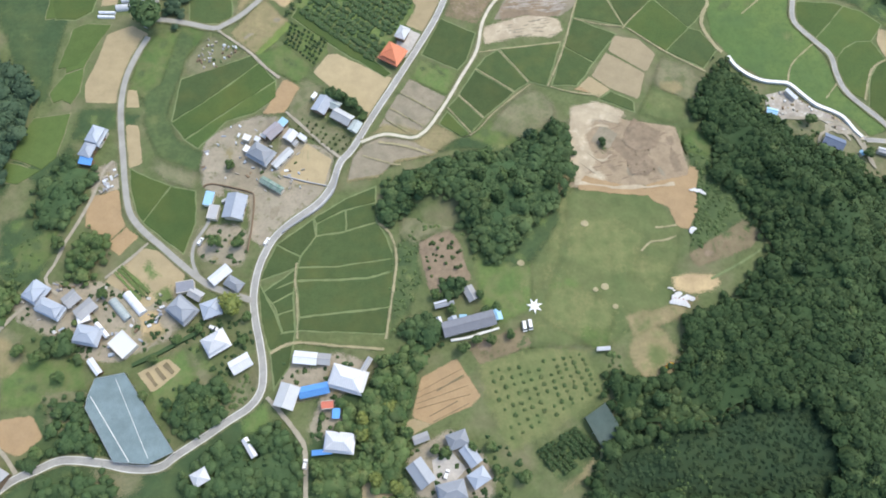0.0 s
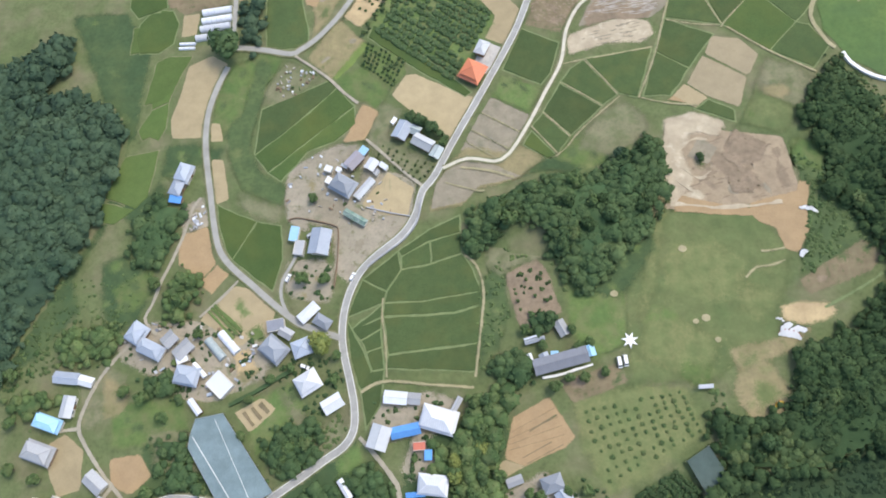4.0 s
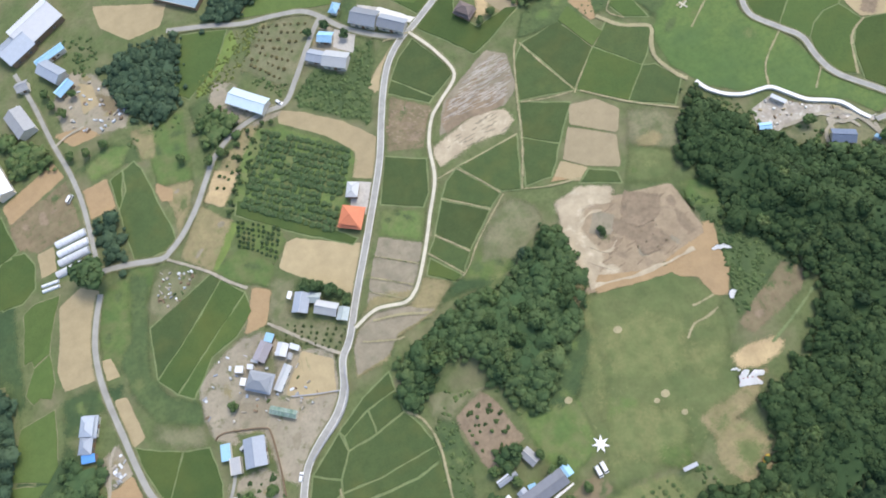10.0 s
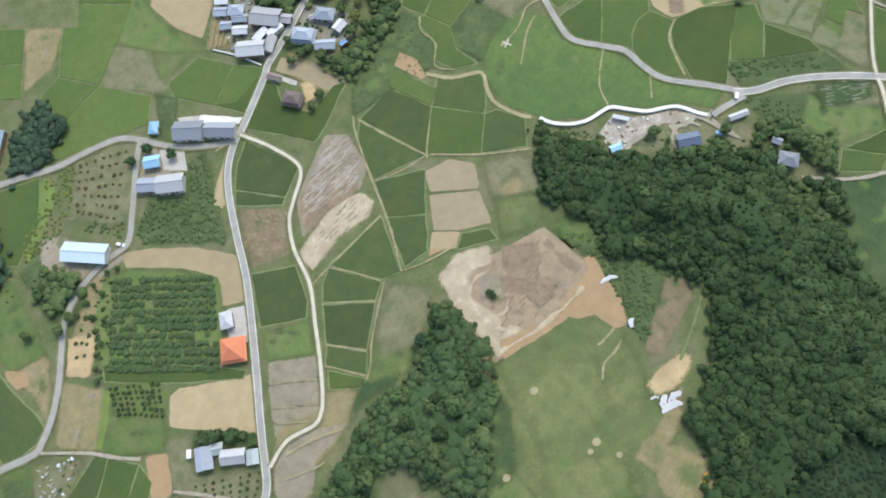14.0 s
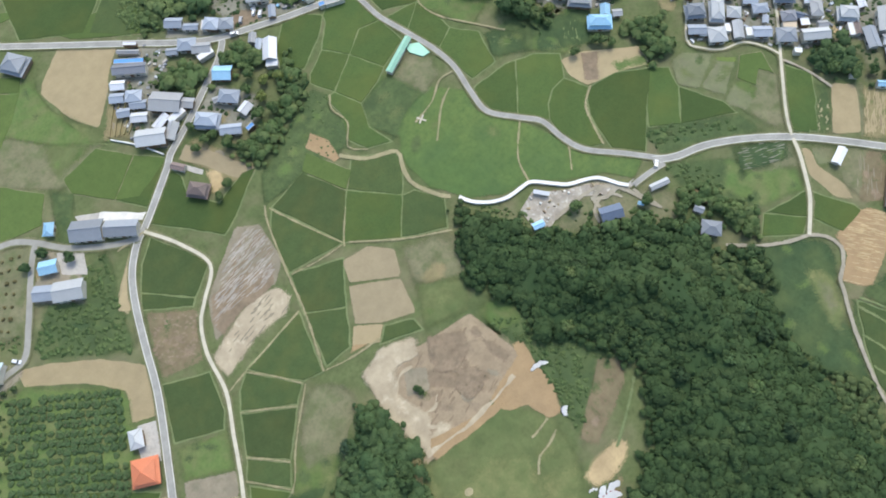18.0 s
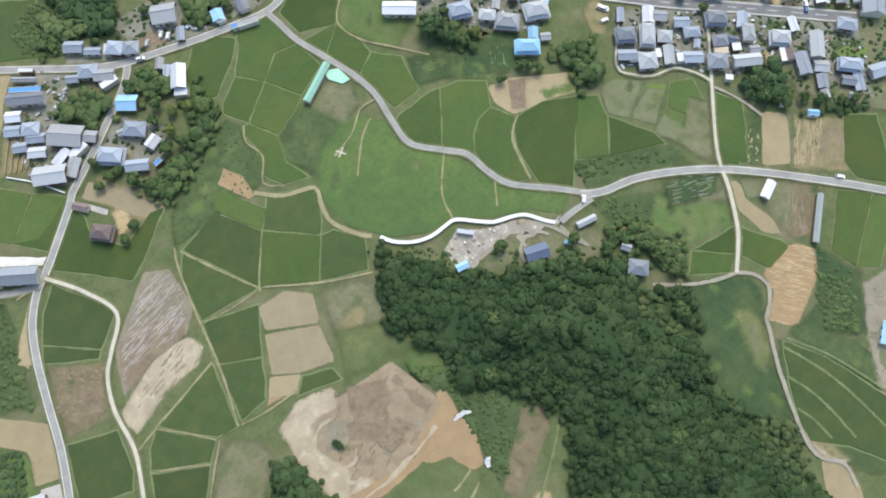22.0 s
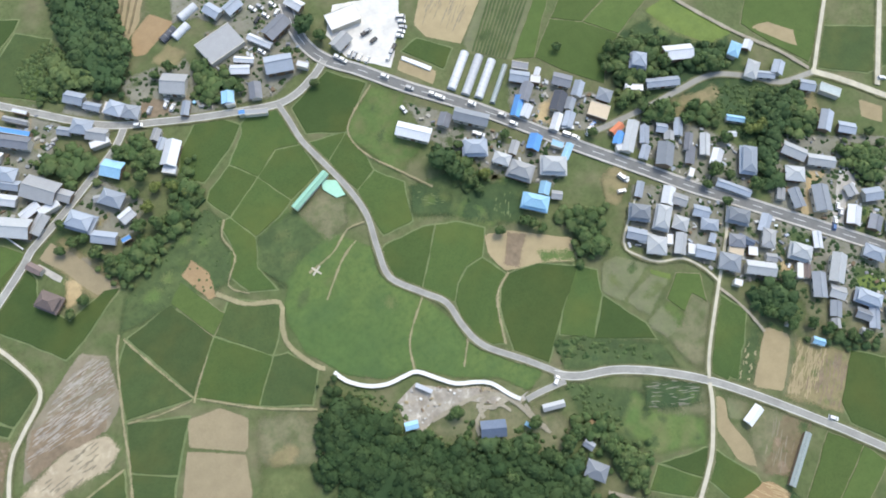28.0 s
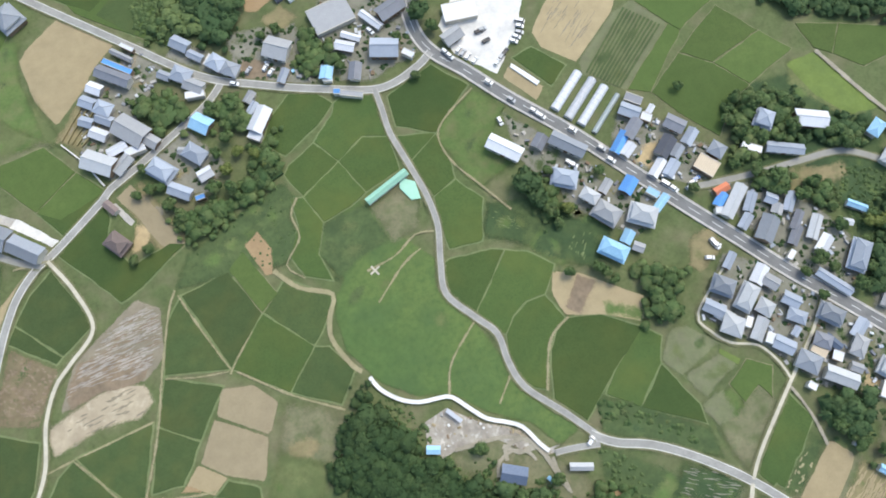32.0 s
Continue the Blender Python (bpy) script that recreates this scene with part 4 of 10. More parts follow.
def rows(name, label, count, width, high, m, a, b, c, d):
    """Raised strips side by side, each from the edge a b to the edge d c."""
    cx, cy = (a[0] + c[0]) / 2, (a[1] + c[1]) / 2
    root = thing(name, cx, cy, 0, 0, label, "crop bed")
    for i in range(count):
        u = (i + 0.5) / count
        p = Vector((a[0] * (1 - u) + b[0] * u - cx, a[1] * (1 - u) + b[1] * u - cy))
        q = Vector((d[0] * (1 - u) + c[0] * u - cx, d[1] * (1 - u) + c[1] * u - cy))
        k = max(3, int((q - p).length / 3))
        part("strip", ribbon([p.lerp(q, j / k) for j in range(k + 1)], width / 2, -width / 2, 0, high, width * 0.4), m, root)


def streaks(name, label, layer, m, count, half, shortest, longest, turn, poly, seed):
    """Broken thin strips of uneven length and width, all running one way over the outline poly."""
    rng = random.Random(seed)
    cx, cy, loc = centred(ccw(poly))
    root = thing(name, cx, cy, 0, 0, label, "crop rows", kind="stuff")
    xs, ys = [p[0] for p in loc], [p[1] for p in loc]
    v, t = [], []
    while count > 0:
        count -= 1
        x, y, size = rng.uniform(min(xs), max(xs)), rng.uniform(min(ys), max(ys)), rng.uniform(shortest, longest)
        a = rng.uniform(0, 6.283) if turn is None else math.radians(turn + rng.gauss(0, 3))
        dx, dy = math.cos(a), math.sin(a)
        ends = np.array([(x - dx * size / 2, y - dy * size / 2), (x + dx * size / 2, y + dy * size / 2)])
        if not inside(ends[:, 0], ends[:, 1], loc).all():
            continue
        k, first, wide, z = max(4, int(size / 0.8)), len(v), half * rng.uniform(0.5, 1.3), 0.075 + 0.01 * layer + rng.uniform(0, 0.02)
        for j in range(k + 1):
            f = j / k
            q = wide * min(1, 6 * f, 6 * (1 - f)) * (1 + 0.7 * noise.noise((x + f * size, y, 2.0)))
            o = half * 1.6 * noise.noise((f * size * 0.5, x, y))
            px, py = x + dx * (f - 0.5) * size - dy * o, y + dy * (f - 0.5) * size + dx * o
            v += [(px - dy * e, py + dx * e, z + h) for e, h in ((q, -0.03), (q * 0.4, 0.02), (-q * 0.4, 0.02), (-q, -0.03))]
        for j in range(k):
            for o in range(3):
                g = first + j * 4 + o
                t += [(g, g + 5, g + 1), (g, g + 4, g + 5)]
    put("strip", tri_mesh("strips", np.array(v), np.array(t)), m, root)


def clutter(name, label, poly, count, seed, mats, low=0.4, high=1.6):
    """Odd slabs and blocks strewn over a plot."""
    rng = random.Random(seed)
    xs, ys = [p[0] for p in poly], [p[1] for p in poly]
    cx, cy = sum(xs) / len(xs), sum(ys) / len(ys)
    root = thing(name, cx, cy, 0.3, 0, label, "debris")
    done = tries = 0
    while done < count:
        x, y = rng.uniform(min(xs), max(xs)), rng.uniform(min(ys), max(ys))
        tries += 1
        if tries > 4000:
            break
        if not inside(np.array([x]), np.array([y]), poly)[0] or not free(np.array([x]), np.array([y]), 0.6)[0]:
            continue
        bm = bmesh.new()
        a, b, h = rng.uniform(low, high), rng.uniform(low, high) * 0.6, rng.uniform(0.2, 0.9)
        box(bm, -a, a, -b, b, -0.3, h)
        for v in bm.verts:
            v.co += Vector((rng.uniform(-1, 1) * a, rng.uniform(-1, 1) * b, rng.uniform(-1, 1) * h)) * 0.18
        bmesh.ops.bevel(bm, geom=list(bm.edges), offset=0.05, segments=1, affect="EDGES")
        part("piece", bm, rng.choice(mats), root).matrix_local = pose(x - cx, y - cy, 0, 0, 0, rng.uniform(0, 180))
        done += 1


def low_wall(label, m, high, thick, *pts):
    """A garden wall or hedge that follows the corners pts."""
    line = smooth_line(pts, 1.5)
    root = tagged(new("garden_wall"), label, "wall", kind="structure")
    part("wall_body", ribbon(line, thick / 2, -thick / 2, -0.3, high, thick * 0.3), m, root)
    part("wall_top", ribbon(line, thick / 2 + 0.06, -thick / 2 - 0.06, high, high + 0.1, thick * 0.3), m, root)


CARS = {}


def car_prototype(colour, van):
    root = thing("van" if van else "car", 0, 0, 0, 0, f"{colour} {'minivan standing on open ground' if van else 'small car standing on the ground'}", "van" if van else "car", "parked vehicles")
    m = "car_" + colour
    hl, hw, top = (2.35, 0.9, 1.9) if van else (2.0, 0.82, 1.45)
    bm = bmesh.new()
    prof = [(-hl, 0.35), (-hl, 0.85), (-hl + 0.15, 0.95), (hl - 0.9, 0.95), (hl - 0.1, 0.75), (hl, 0.6), (hl, 0.35)]
    a, b = [bm.verts.new((x, -hw, z)) for x, z in prof], [bm.verts.new((x, hw, z)) for x, z in prof]
    n = len(prof)
    for i in range(n):
        bm.faces.new((a[i], a[(i + 1) % n], b[(i + 1) % n], b[i]))
    bm.faces.new(a[::-1]), bm.faces.new(b)
    bmesh.ops.recalc_face_normals(bm, faces=bm.faces)
    part("body", bm, m, root)

    def cabin(x0, x1, x2, x3, z0, z1, inset):
        q = bmesh.new()
        lo = [q.verts.new(p) for p in ((x0, -hw + 0.05, z0), (x3, -hw + 0.05, z0), (x3, hw - 0.05, z0), (x0, hw - 0.05, z0))]
        hi = [q.verts.new(p) for p in ((x1, -hw + inset, z1), (x2, -hw + inset, z1), (x2, hw - inset, z1), (x1, hw - inset, z1))]
        q.faces.new(hi)
        for i in range(4):
            q.faces.new((lo[i], lo[(i + 1) % 4], hi[(i + 1) % 4], hi[i]))
        return q

    f = hl - (0.35 if van else 0.95)
    part("glass", cabin(-hl + 0.1, -hl + 0.3, f - 0.55, f, 0.93, top - 0.06, 0.18), "glass", root, "dark tinted glass")
    q = bmesh.new()
    box(q, -hl + 0.28, f - 0.5, -hw + 0.16, hw - 0.16, top - 0.07, top)
    part("roof", q, m, root)
    for sx2 in (-1, 1):
        for sy2 in (-1, 1):
            q = bmesh.new()
            bmesh.ops.create_cone(q, cap_ends=True, segments=10, radius1=0.3, radius2=0.3, depth=0.2)
            part("wheel", q, "rubber", root).matrix_local = pose(sx2 * (hl - 0.7), sy2 * (hw - 0.08), 0.3, 90)
    return root


def car(x, y, turn, colour="white", van=False, z=0.35):
    key = (colour, van)
    if key not in CARS:
        CARS[key] = car_prototype(colour, van)
        CARS[key].matrix_world = pose(x, y, z, 0, 0, turn)
        return CARS[key]
    return copy_thing(CARS[key], pose(x, y, z, 0, 0, turn))


def wing(x, y, turn, span, chord, m, trim, label):
    """A paraglider's canopy laid out on the grass, its cells half filled."""
    root = thing("paraglider_canopy", x, y, 0.35, turn, label, "paraglider")
    for lo, hi, name, mm in ((0.0, 0.9, "canopy", m), (0.9, 1.0, "trailing_edge", trim)):
        bm = bmesh.new()
        grid = []
        for i in range(25):
            u = i / 24 - 0.5
            c = chord * (1 - (2 * u) ** 4 * 0.7)
            grid.append([])
            for j in range(4):
                w = lo + (hi - lo) * j / 3
                z = 0.1 * abs(math.sin(i * math.pi / 3)) * math.sin(math.pi * min(w + 0.15, 1)) + 0.15 * noise.noise((u * 9, w * 3, x)) + 0.3
                grid[-1].append(bm.verts.new((u * span, (w - 0.5) * c - 1.6 * u * u * span * 0.3 + noise.noise((u * 5, 1, y)) * 0.6, z)))
        for i in range(24):
            for j in range(3):
                bm.faces.new((grid[i][j], grid[i + 1][j], grid[i + 1][j + 1], grid[i][j + 1]))
        bmesh.ops.solidify(bm, geom=list(bm.faces), thickness=0.08)
        part(name, bm, mm, root)


def net_house(poly, high, label, m="net"):
    """A netted orchard: posts, a taut net roof, edge cables."""
    poly = ccw(poly)
    cx, cy, loc = centred(poly)
    root = thing("net_house", cx, cy, 0, 0, label, "net house")
    part("net_roof", ngon_slab(loc, high, high + 0.06), m, root)
    loc3 = [(px, py, high + 0.1) for px, py in loc]
    for p, q in zip(loc3, loc3[1:] + loc3[:1]):
        bm = bmesh.new()
        bar(bm, p, q, 0.06)
        part("edge_beam", bm, "frame_alu" if m == "net" else m, root)
        k = max(1, int((Vector(p) - Vector(q)).length / 6))
        for j in range(k):
            s = Vector(p).lerp(Vector(q), j / k)
            bm = bmesh.new()
            box(bm, s.x - 0.08, s.x + 0.08, s.y - 0.08, s.y + 0.08, 0, high)
            part("post", bm, "frame_alu", root)
    return root, cx, cy


def beam(root, cx, cy, p, q, z, r=0.12):
    bm = bmesh.new()
    bar(bm, (p[0] - cx, p[1] - cy, z), (q[0] - cx, q[1] - cy, z), r)
    part("ridge_cable", bm, "white_concrete", root)


def flat_thing(name, label, category, m, x, y, turn, outline, z0, z1):
    root = thing(name, x, y, 0, turn, label, category)
    part("sheet", ngon_slab(outline, z0, z1), m, root)
    return root


# ---- hills and ground ----
HOLLOW += [
    [(205.8, 132.7), (215.8, 126.2), (221.5, 115), (212.9, 105.7), (204, 108.3), (199.7, 122.4)],
    [(202.3, 66.5), (213.3, 58.9), (218.9, 46.1), (199.1, 32.3), (195.6, 41.2), (195.9, 56.6)],
    [(78.4, 44.4), (87.2, 51.2), (101.5, 53.6), (114.8, 45.6), (113.8, 38.9), (94.9, 37.7), (81.3, 38.8)],
]
CLEAR.append([(62.6, 4.8), (66.6, 26.7), (80, 37.2), (111, 38.2), (131, 47.9), (147.9, 51.4), (162.1, 41.2), (164.1, 26.9), (158.9, 4.8)])
HILLS.append(([(145.1, 219.9), (153, 207.8), (159.3, 190.8), (170.6, 182.7), (180.4, 169.7), (202.4, 159.2), (210.9, 138.5), (213.4, 126.8), (228.2, 118.8), (215, 103.6), (204.4, 83.4), (205.3, 66.6), (210.9, 54.2), (207, 35.3), (203.1, 27.9), (221.5, -14.1), (115.4, -6.2), (58.3, 5.8), (69, 28.9), (75.6, 38.8), (74.4, 62.9), (81.6, 59.4), (90, 55), (101, 58.7), (108.8, 69.7), (109.6, 83), (133.6, 93.3), (153.4, 114), (149.5, 127.7), (150.7, 123.4), (142.9, 142.3), (132.3, 151.9), (135.4, 164.8), (127.5, 190.9), (133.8, 202.9)], 10, 45))
HILLS.append(([(-24.5, 143.3), (-17, 152.1), (1.2, 159.7), (14.5, 165), (35.8, 169.2), (52.5, 181.8), (64.4, 185.1), (64.6, 167.9), (61.5, 152.9), (56.8, 141.2), (46.9, 124.2), (33.9, 115.9), (21.4, 115.8), (9, 125.2), (-8.8, 127.9), (-21.5, 132)], 4, 18))
HILLS.append(([(-287.4, 227.2), (-264.4, 238.4), (-228.2, 249.8), (-225.2, 238.8), (-243.8, 213.7), (-225.7, 217.5), (-201.1, 207.7), (-191.7, 194.6), (-192, 172), (-198.1, 150.2), (-203.9, 129.3), (-215.2, 108.8), (-227.1, 83.6), (-233, 67.6), (-302.8, 62.8), (-379.6, 241.1)], 8, 40))


def ground_sheet():
    """One sheet of ground: fine where the valley lies, coarse out to the horizon, raised under the wooded hills."""
    near_x, near_y = np.arange(-440, 641, 5.0), np.arange(-120, 641, 5.0)
    far = np.array([60, 150, 300, 600, 1100, 2000, 3500, 4600.0])
    ax = np.concatenate([near_x[0] - far[::-1], near_x, near_x[-1] + far])
    ay = np.concatenate([near_y[0] - far[::-1], near_y, near_y[-1] + far])
    gx, gy = np.meshgrid(ax, ay)
    z = heights(gx.ravel(), gy.ravel())
    v = np.stack([gx.ravel(), gy.ravel(), z], 1)
    nx, ny = len(ax), len(ay)
    i = (np.arange(ny - 1)[:, None] * nx + np.arange(nx - 1)).ravel()
    t = np.concatenate([np.stack([i, i + 1, i + nx + 1], 1), np.stack([i, i + nx + 1, i + nx], 1)])
    ob = new("ground", tri_mesh("ground", v, t))
    ob.data.materials.append(MATS["ground"])
    tagged(ob, "rough green and tan grassland of the valley floor", "ground", kind="structure")


ground_sheet()

# ---- roads and paths ----
road("asphalt", 0, 3.04, (122.7, 363.6), (119.5, 359.5), (112.4, 353.4), (98.3, 345.4), (83, 336.7), (66.9, 328.5), (62.9, 324.6), (41.1, 309), (31.3, 303.1), (21.9, 293.3), (14.9, 280.4), (7.5, 261.5), (-0.4, 240.4), (-17.7, 205.9), (-29, 184.5), (-38.1, 165.9), (-43.5, 158.6), (-46.7, 146.4), (-52.6, 137.1), (-62.8, 128.5), (-69.8, 121.4), (-74.1, 113.2), (-76.7, 103.8), (-77.4, 93.3), (-75.9, 83.1), (-72.5, 70.8), (-70.3, 61.1), (-70.1, 51.7), (-74.1, 44.8), (-81.9, 39.3), (-91.3, 32.4), (-101.2, 25.6), (-107.6, 20.9), (-118.6, 20.5), (-130.1, 22.6), (-145.8, 23.6), (-156, 19.4), (-163.9, 15.8), (-172.9, 7.9))
road("lane", 1, 2.73, (-144.6, 229.9), (-148.9, 217.6), (-151.6, 204.1), (-151.3, 189.3), (-148.8, 175.1), (-145.2, 159.8), (-141.8, 145), (-137.6, 132.1), (-130.9, 123.7), (-119.4, 114.2), (-108.1, 104.9), (-97.2, 97.1), (-86.9, 93.3), (-77.6, 90.2))
road("lane", 2, 2.65, (-146.7, 235.4), (-142.7, 240.6), (-128.8, 239.3), (-112.5, 235.7), (-107.9, 237.6), (-99.8, 243.8), (-90.7, 254.5), (-82.4, 267.5), (-75.3, 278.1), (-62.1, 287.6), (-46.3, 291.7), (-34.1, 292.7), (-25.4, 303.6), (-15.7, 318.1), (-8.5, 328.4), (-3.7, 333.7))
road("lane", 3, 2.34, (-170.6, 373.4), (-162.8, 349), (-156.2, 322.5), (-149.6, 300.7), (-145.9, 282.4), (-144.5, 265.6), (-143.7, 249.5), (-143.5, 240.3))
road("lane", 3, 2.73, (-83.7, 363.3), (-61.8, 356.3), (-43.2, 349.1), (-25.7, 346.2), (-11.6, 342.5), (-2.9, 334.7), (6.6, 322.5), (22.1, 310), (33.4, 304.1))
road("track", 3, 1.40, (-109.9, 234.4), (-100, 227.1), (-91.5, 220.3), (-83.6, 212.1), (-76.1, 205.8))
road("track", 4, 1.17, (-155.1, 318.6), (-147.1, 322.4), (-137.7, 324.1))
road("track", 2, 1.48, (-149.6, 158.2), (-152.7, 153.7), (-155.5, 140.5), (-159.4, 127.7), (-163.5, 116.6), (-166.3, 105.9), (-168.7, 100.1), (-165.8, 95.4), (-161.9, 92.8))
road("track", 1, 1.72, (-173.4, 88.5), (-180.8, 80.1), (-186.5, 70.6), (-190.3, 60.2), (-191.3, 51.4), (-185.2, 42.2), (-175.5, 31.1), (-172, 27.9), (-167.5, 23.7), (-163, 18.4))
road("track", 2, 1.72, (-172, 27.9), (-178.6, 19.3), (-190.4, 7))
road("track", 2, 1.44, (-191.3, 51.4), (-202.3, 50.1))
road("track", 1, 1.87, (-67.5, 48.7), (-60.4, 41.4), (-52.8, 32.5), (-50.2, 27), (-48.5, 7.9))
road("track", 2, 1.17, (-126.8, 116.9), (-134.6, 108.2), (-143, 100.2))
road("lane", 2, 1.40, (-100.7, 129.6), (-102, 125.3), (-106, 117), (-106.1, 108.9), (-102.1, 101), (-96.8, 97.6))
road("pale", 4, 1.51, (-34.1, 169.7), (-22.9, 174.1), (-10.2, 172.3), (-5.3, 174.6), (-1.4, 178.8), (6.8, 192.9), (14.3, 208), (22, 223.5), (25.4, 241.4), (31.2, 254.1), (38.5, 261.4), (49.5, 272.6), (44.8, 290), (36.6, 305.4))
road("big_road", 0, 5.00, (212.3, 386.2), (209.6, 370.5), (210.7, 358.4), (215.5, 348.3), (225.1, 337.6), (239.8, 319), (258.3, 298.2), (275.7, 275.9), (292.5, 253.8), (309.1, 232.9), (325.2, 212.3), (341.6, 193.9), (381.4, 147.2))
road("asphalt", 1, 3.35, (20.9, 452.5), (47.2, 428.1), (90.7, 388.8), (98.3, 381.7), (111.1, 370.6), (121.1, 364.1), (133.7, 358.5), (152, 350.9), (170.6, 344.3), (184.7, 339.9), (195.1, 340.4), (206.8, 345.2), (213.8, 349.7))
road("asphalt", 2, 2.34, (185.3, 340), (185.9, 330.7), (186.2, 318.3), (189.5, 303.8), (193.1, 287), (193.7, 272.7), (190, 256.4), (188.7, 244.5), (196.8, 232.5), (203.4, 223.4), (204.2, 211.5), (207.4, 200.2), (219, 186.5), (228.5, 174.3))
road("asphalt", 3, 3.12, (225.6, 176.1), (228.7, 173.6), (234.8, 169.8), (247.4, 165.1), (262.1, 155.7), (277.9, 142.3), (291.6, 126.9), (303.5, 111.7), (313.7, 98.3), (326.1, 80.7))
road("asphalt", 4, 2.26, (210.5, 173.4), (217.5, 173), (228, 171.5))
road("pale", 4, 1.58, (278.2, 140.9), (274.8, 134.7), (267.2, 124.6), (260.6, 117.2), (247.6, 107.2))
road("track", 5, 1.48, (247.6, 107.2), (238.4, 111.4), (228.6, 118.2), (218.6, 128))
road("track", 6, 1.64, (247.6, 107.2), (252.2, 101.9), (252.9, 94.8), (247, 89.1), (241.5, 86.4), (238.8, 82.5), (229.3, 69.8), (220, 54.4), (215.1, 44.4), (214.3, 36.5), (219.1, 29.2), (215.9, 20.3))
road("pale", 5, 1.30, (333.4, 199.1), (324.2, 188), (306, 170.6), (286.7, 151.8), (279, 142.3))
road("track", 6, 1.26, (306.4, 170.2), (309.2, 162), (310.7, 153.4), (311.2, 145.6))
road("pale", 7, 0.94, (302.1, 223.8), (282.9, 207.5), (284.9, 199.3), (290.8, 192.7), (300.9, 188.4), (306.3, 179.6), (307.9, 172.6))
road("lane", 0, 2.65, (301.7, 257.6), (310.4, 256.6), (331.9, 255.3), (348.3, 255.2), (367.5, 253.9), (383.4, 243.9), (393.3, 234.8), (408.2, 231.6), (412.8, 230.8))
road("pale", 1, 1.73, (447.9, 264.3), (427.5, 245.8), (411.8, 231.3))
road("pale", 2, 2.88, (410.6, 232), (420.5, 221.1), (435.2, 201.4))
road("track", 3, 1.87, (375.7, 300.6), (386.3, 278), (393.4, 264.9), (404.3, 248), (410.7, 233.7))
road("pale", 3, 2.30, (469.6, 248.3), (433.6, 210.3))
road("straw", 0, 1.9, (124.1, 274.3), (132.3, 264.6), (144.7, 257.7), (141.1, 249), (139.8, 240.1), (145, 227.9), (148, 224.8))
road("bank", 0, 1.1, (149.3, 115.8), (138.3, 109), (124.2, 101.5))
road("straw", 0, 0.80, (83.9, 278.2), (79.7, 270.1), (72, 246), (66.3, 225.5), (57.2, 202.7))
road("straw", 0, 0.80, (100.8, 239), (117.9, 225), (129.7, 217.3), (137.8, 212.4))
road("straw", 0, 0.80, (-59.9, 107.9), (-60, 99.9), (-58.1, 88.3), (-56.9, 73.3))
road("straw", 1, 1.10, (-67.8, 67.1), (-58.2, 71.6), (-39.1, 70.4), (-19.9, 69))
road("straw", 0, 1.00, (-24.3, 127.3), (-19, 122.6), (-15.7, 110.9), (-17, 93.7), (-19.3, 73.4))
road("straw", 3, 1.00, (232.7, 221.3), (225.3, 217.2), (220.7, 210.7), (215.3, 196.4))
road("straw", 3, 0.80, (160.7, 262.9), (173.5, 265.9), (183.8, 272), (192.1, 271.2))
road("straw", 0, 0.70, (184.3, 265.7), (175.4, 261.2), (161.7, 249.1))
road("straw", 3, 0.80, (197.9, 232.1), (182.9, 218), (178, 205.8))
road("straw", 3, 0.70, (203.9, 207), (195.9, 197))
road("track", 5, 1.87, (192, 181.6), (197.5, 177.7), (204.4, 177.8), (206.5, 173.9), (211.3, 158.5))
road("straw", 5, 0.60, (-16, 198), (1.9, 186.8))
road("straw", 5, 0.60, (-21, 189), (-3, 178))
road("straw", 5, 0.60, (-23.7, 182.9), (-6.7, 172.3))
road("straw", 5, 1.00, (-25.9, 169.7), (-13.2, 167.8), (-1.6, 163.9))
road("straw", 0, 0.70, (-33.1, 162.4), (-19.1, 158.1), (-15, 158))
road("straw", 5, 0.80, (36.6, 305.4), (22.3, 305.8))
road("straw", 1, 0.80, (226, 328), (211.5, 318.6), (205.4, 311), (207.7, 298.2), (216.8, 283.6), (225, 270.7))
road("straw", 1, 0.70, (140.9, 301.8), (136.8, 295.3), (137.8, 284.9), (130, 274.8), (135.8, 267.6))
road("track", 6, 1.44, (206, 174.4), (202, 180.7), (194.2, 184.6), (184.1, 185.3), (173.9, 185.4))
road("track", 7, 1.35, (187.2, 171.2), (188.9, 176.4), (194.5, 178.8), (200.7, 176.9), (202.7, 172.9))

road("track", 8, 1.30, (-43.8, 161.2), (-51.9, 167.9), (-64.4, 179.8), (-71.3, 186.2))
road("straw", 8, 0.90, (112, 127.6), (106.1, 126.6), (102.1, 126.4))
road("straw", 8, 0.90, (111.4, 122.2), (105.2, 119.9), (99.3, 119.2), (94.5, 114.6))
road("bank", 8, 1.0, (237.3, 74.1), (240, 64.7), (242.1, 53.1), (242.5, 40.4), (241.9, 22.9))
road("bank", 8, 1.0, (229.2, 65.8), (231.4, 55.7), (231.5, 44.8), (230.1, 31.9))
road("bank", 8, 1.0, (222.3, 55), (223.6, 47.3), (223, 38.2))
road("bank", 8, 1.0, (240.8, 76.1), (248, 59.9), (251.1, 46.9), (253.9, 31.9))
road("track", 8, 1.7, (208.4, 173.7), (204.3, 179.3), (199.5, 182.2), (195.3, 181.7), (192.4, 179.5), (192.1, 176))
road("track", 8, 1.2, (209.1, 172.3), (209.2, 167.1), (211.1, 161.5), (211.6, 157.8))
road("straw", 0, 0.62, (33.1, 224.3), (40.8, 214.8), (47.6, 204.8))
road("straw", 0, 0.62, (21.2, 212.7), (30.8, 206.2), (40.4, 198.9))
road("straw", 0, 0.62, (12.5, 196.9), (18.9, 190.4), (24.8, 183.7))
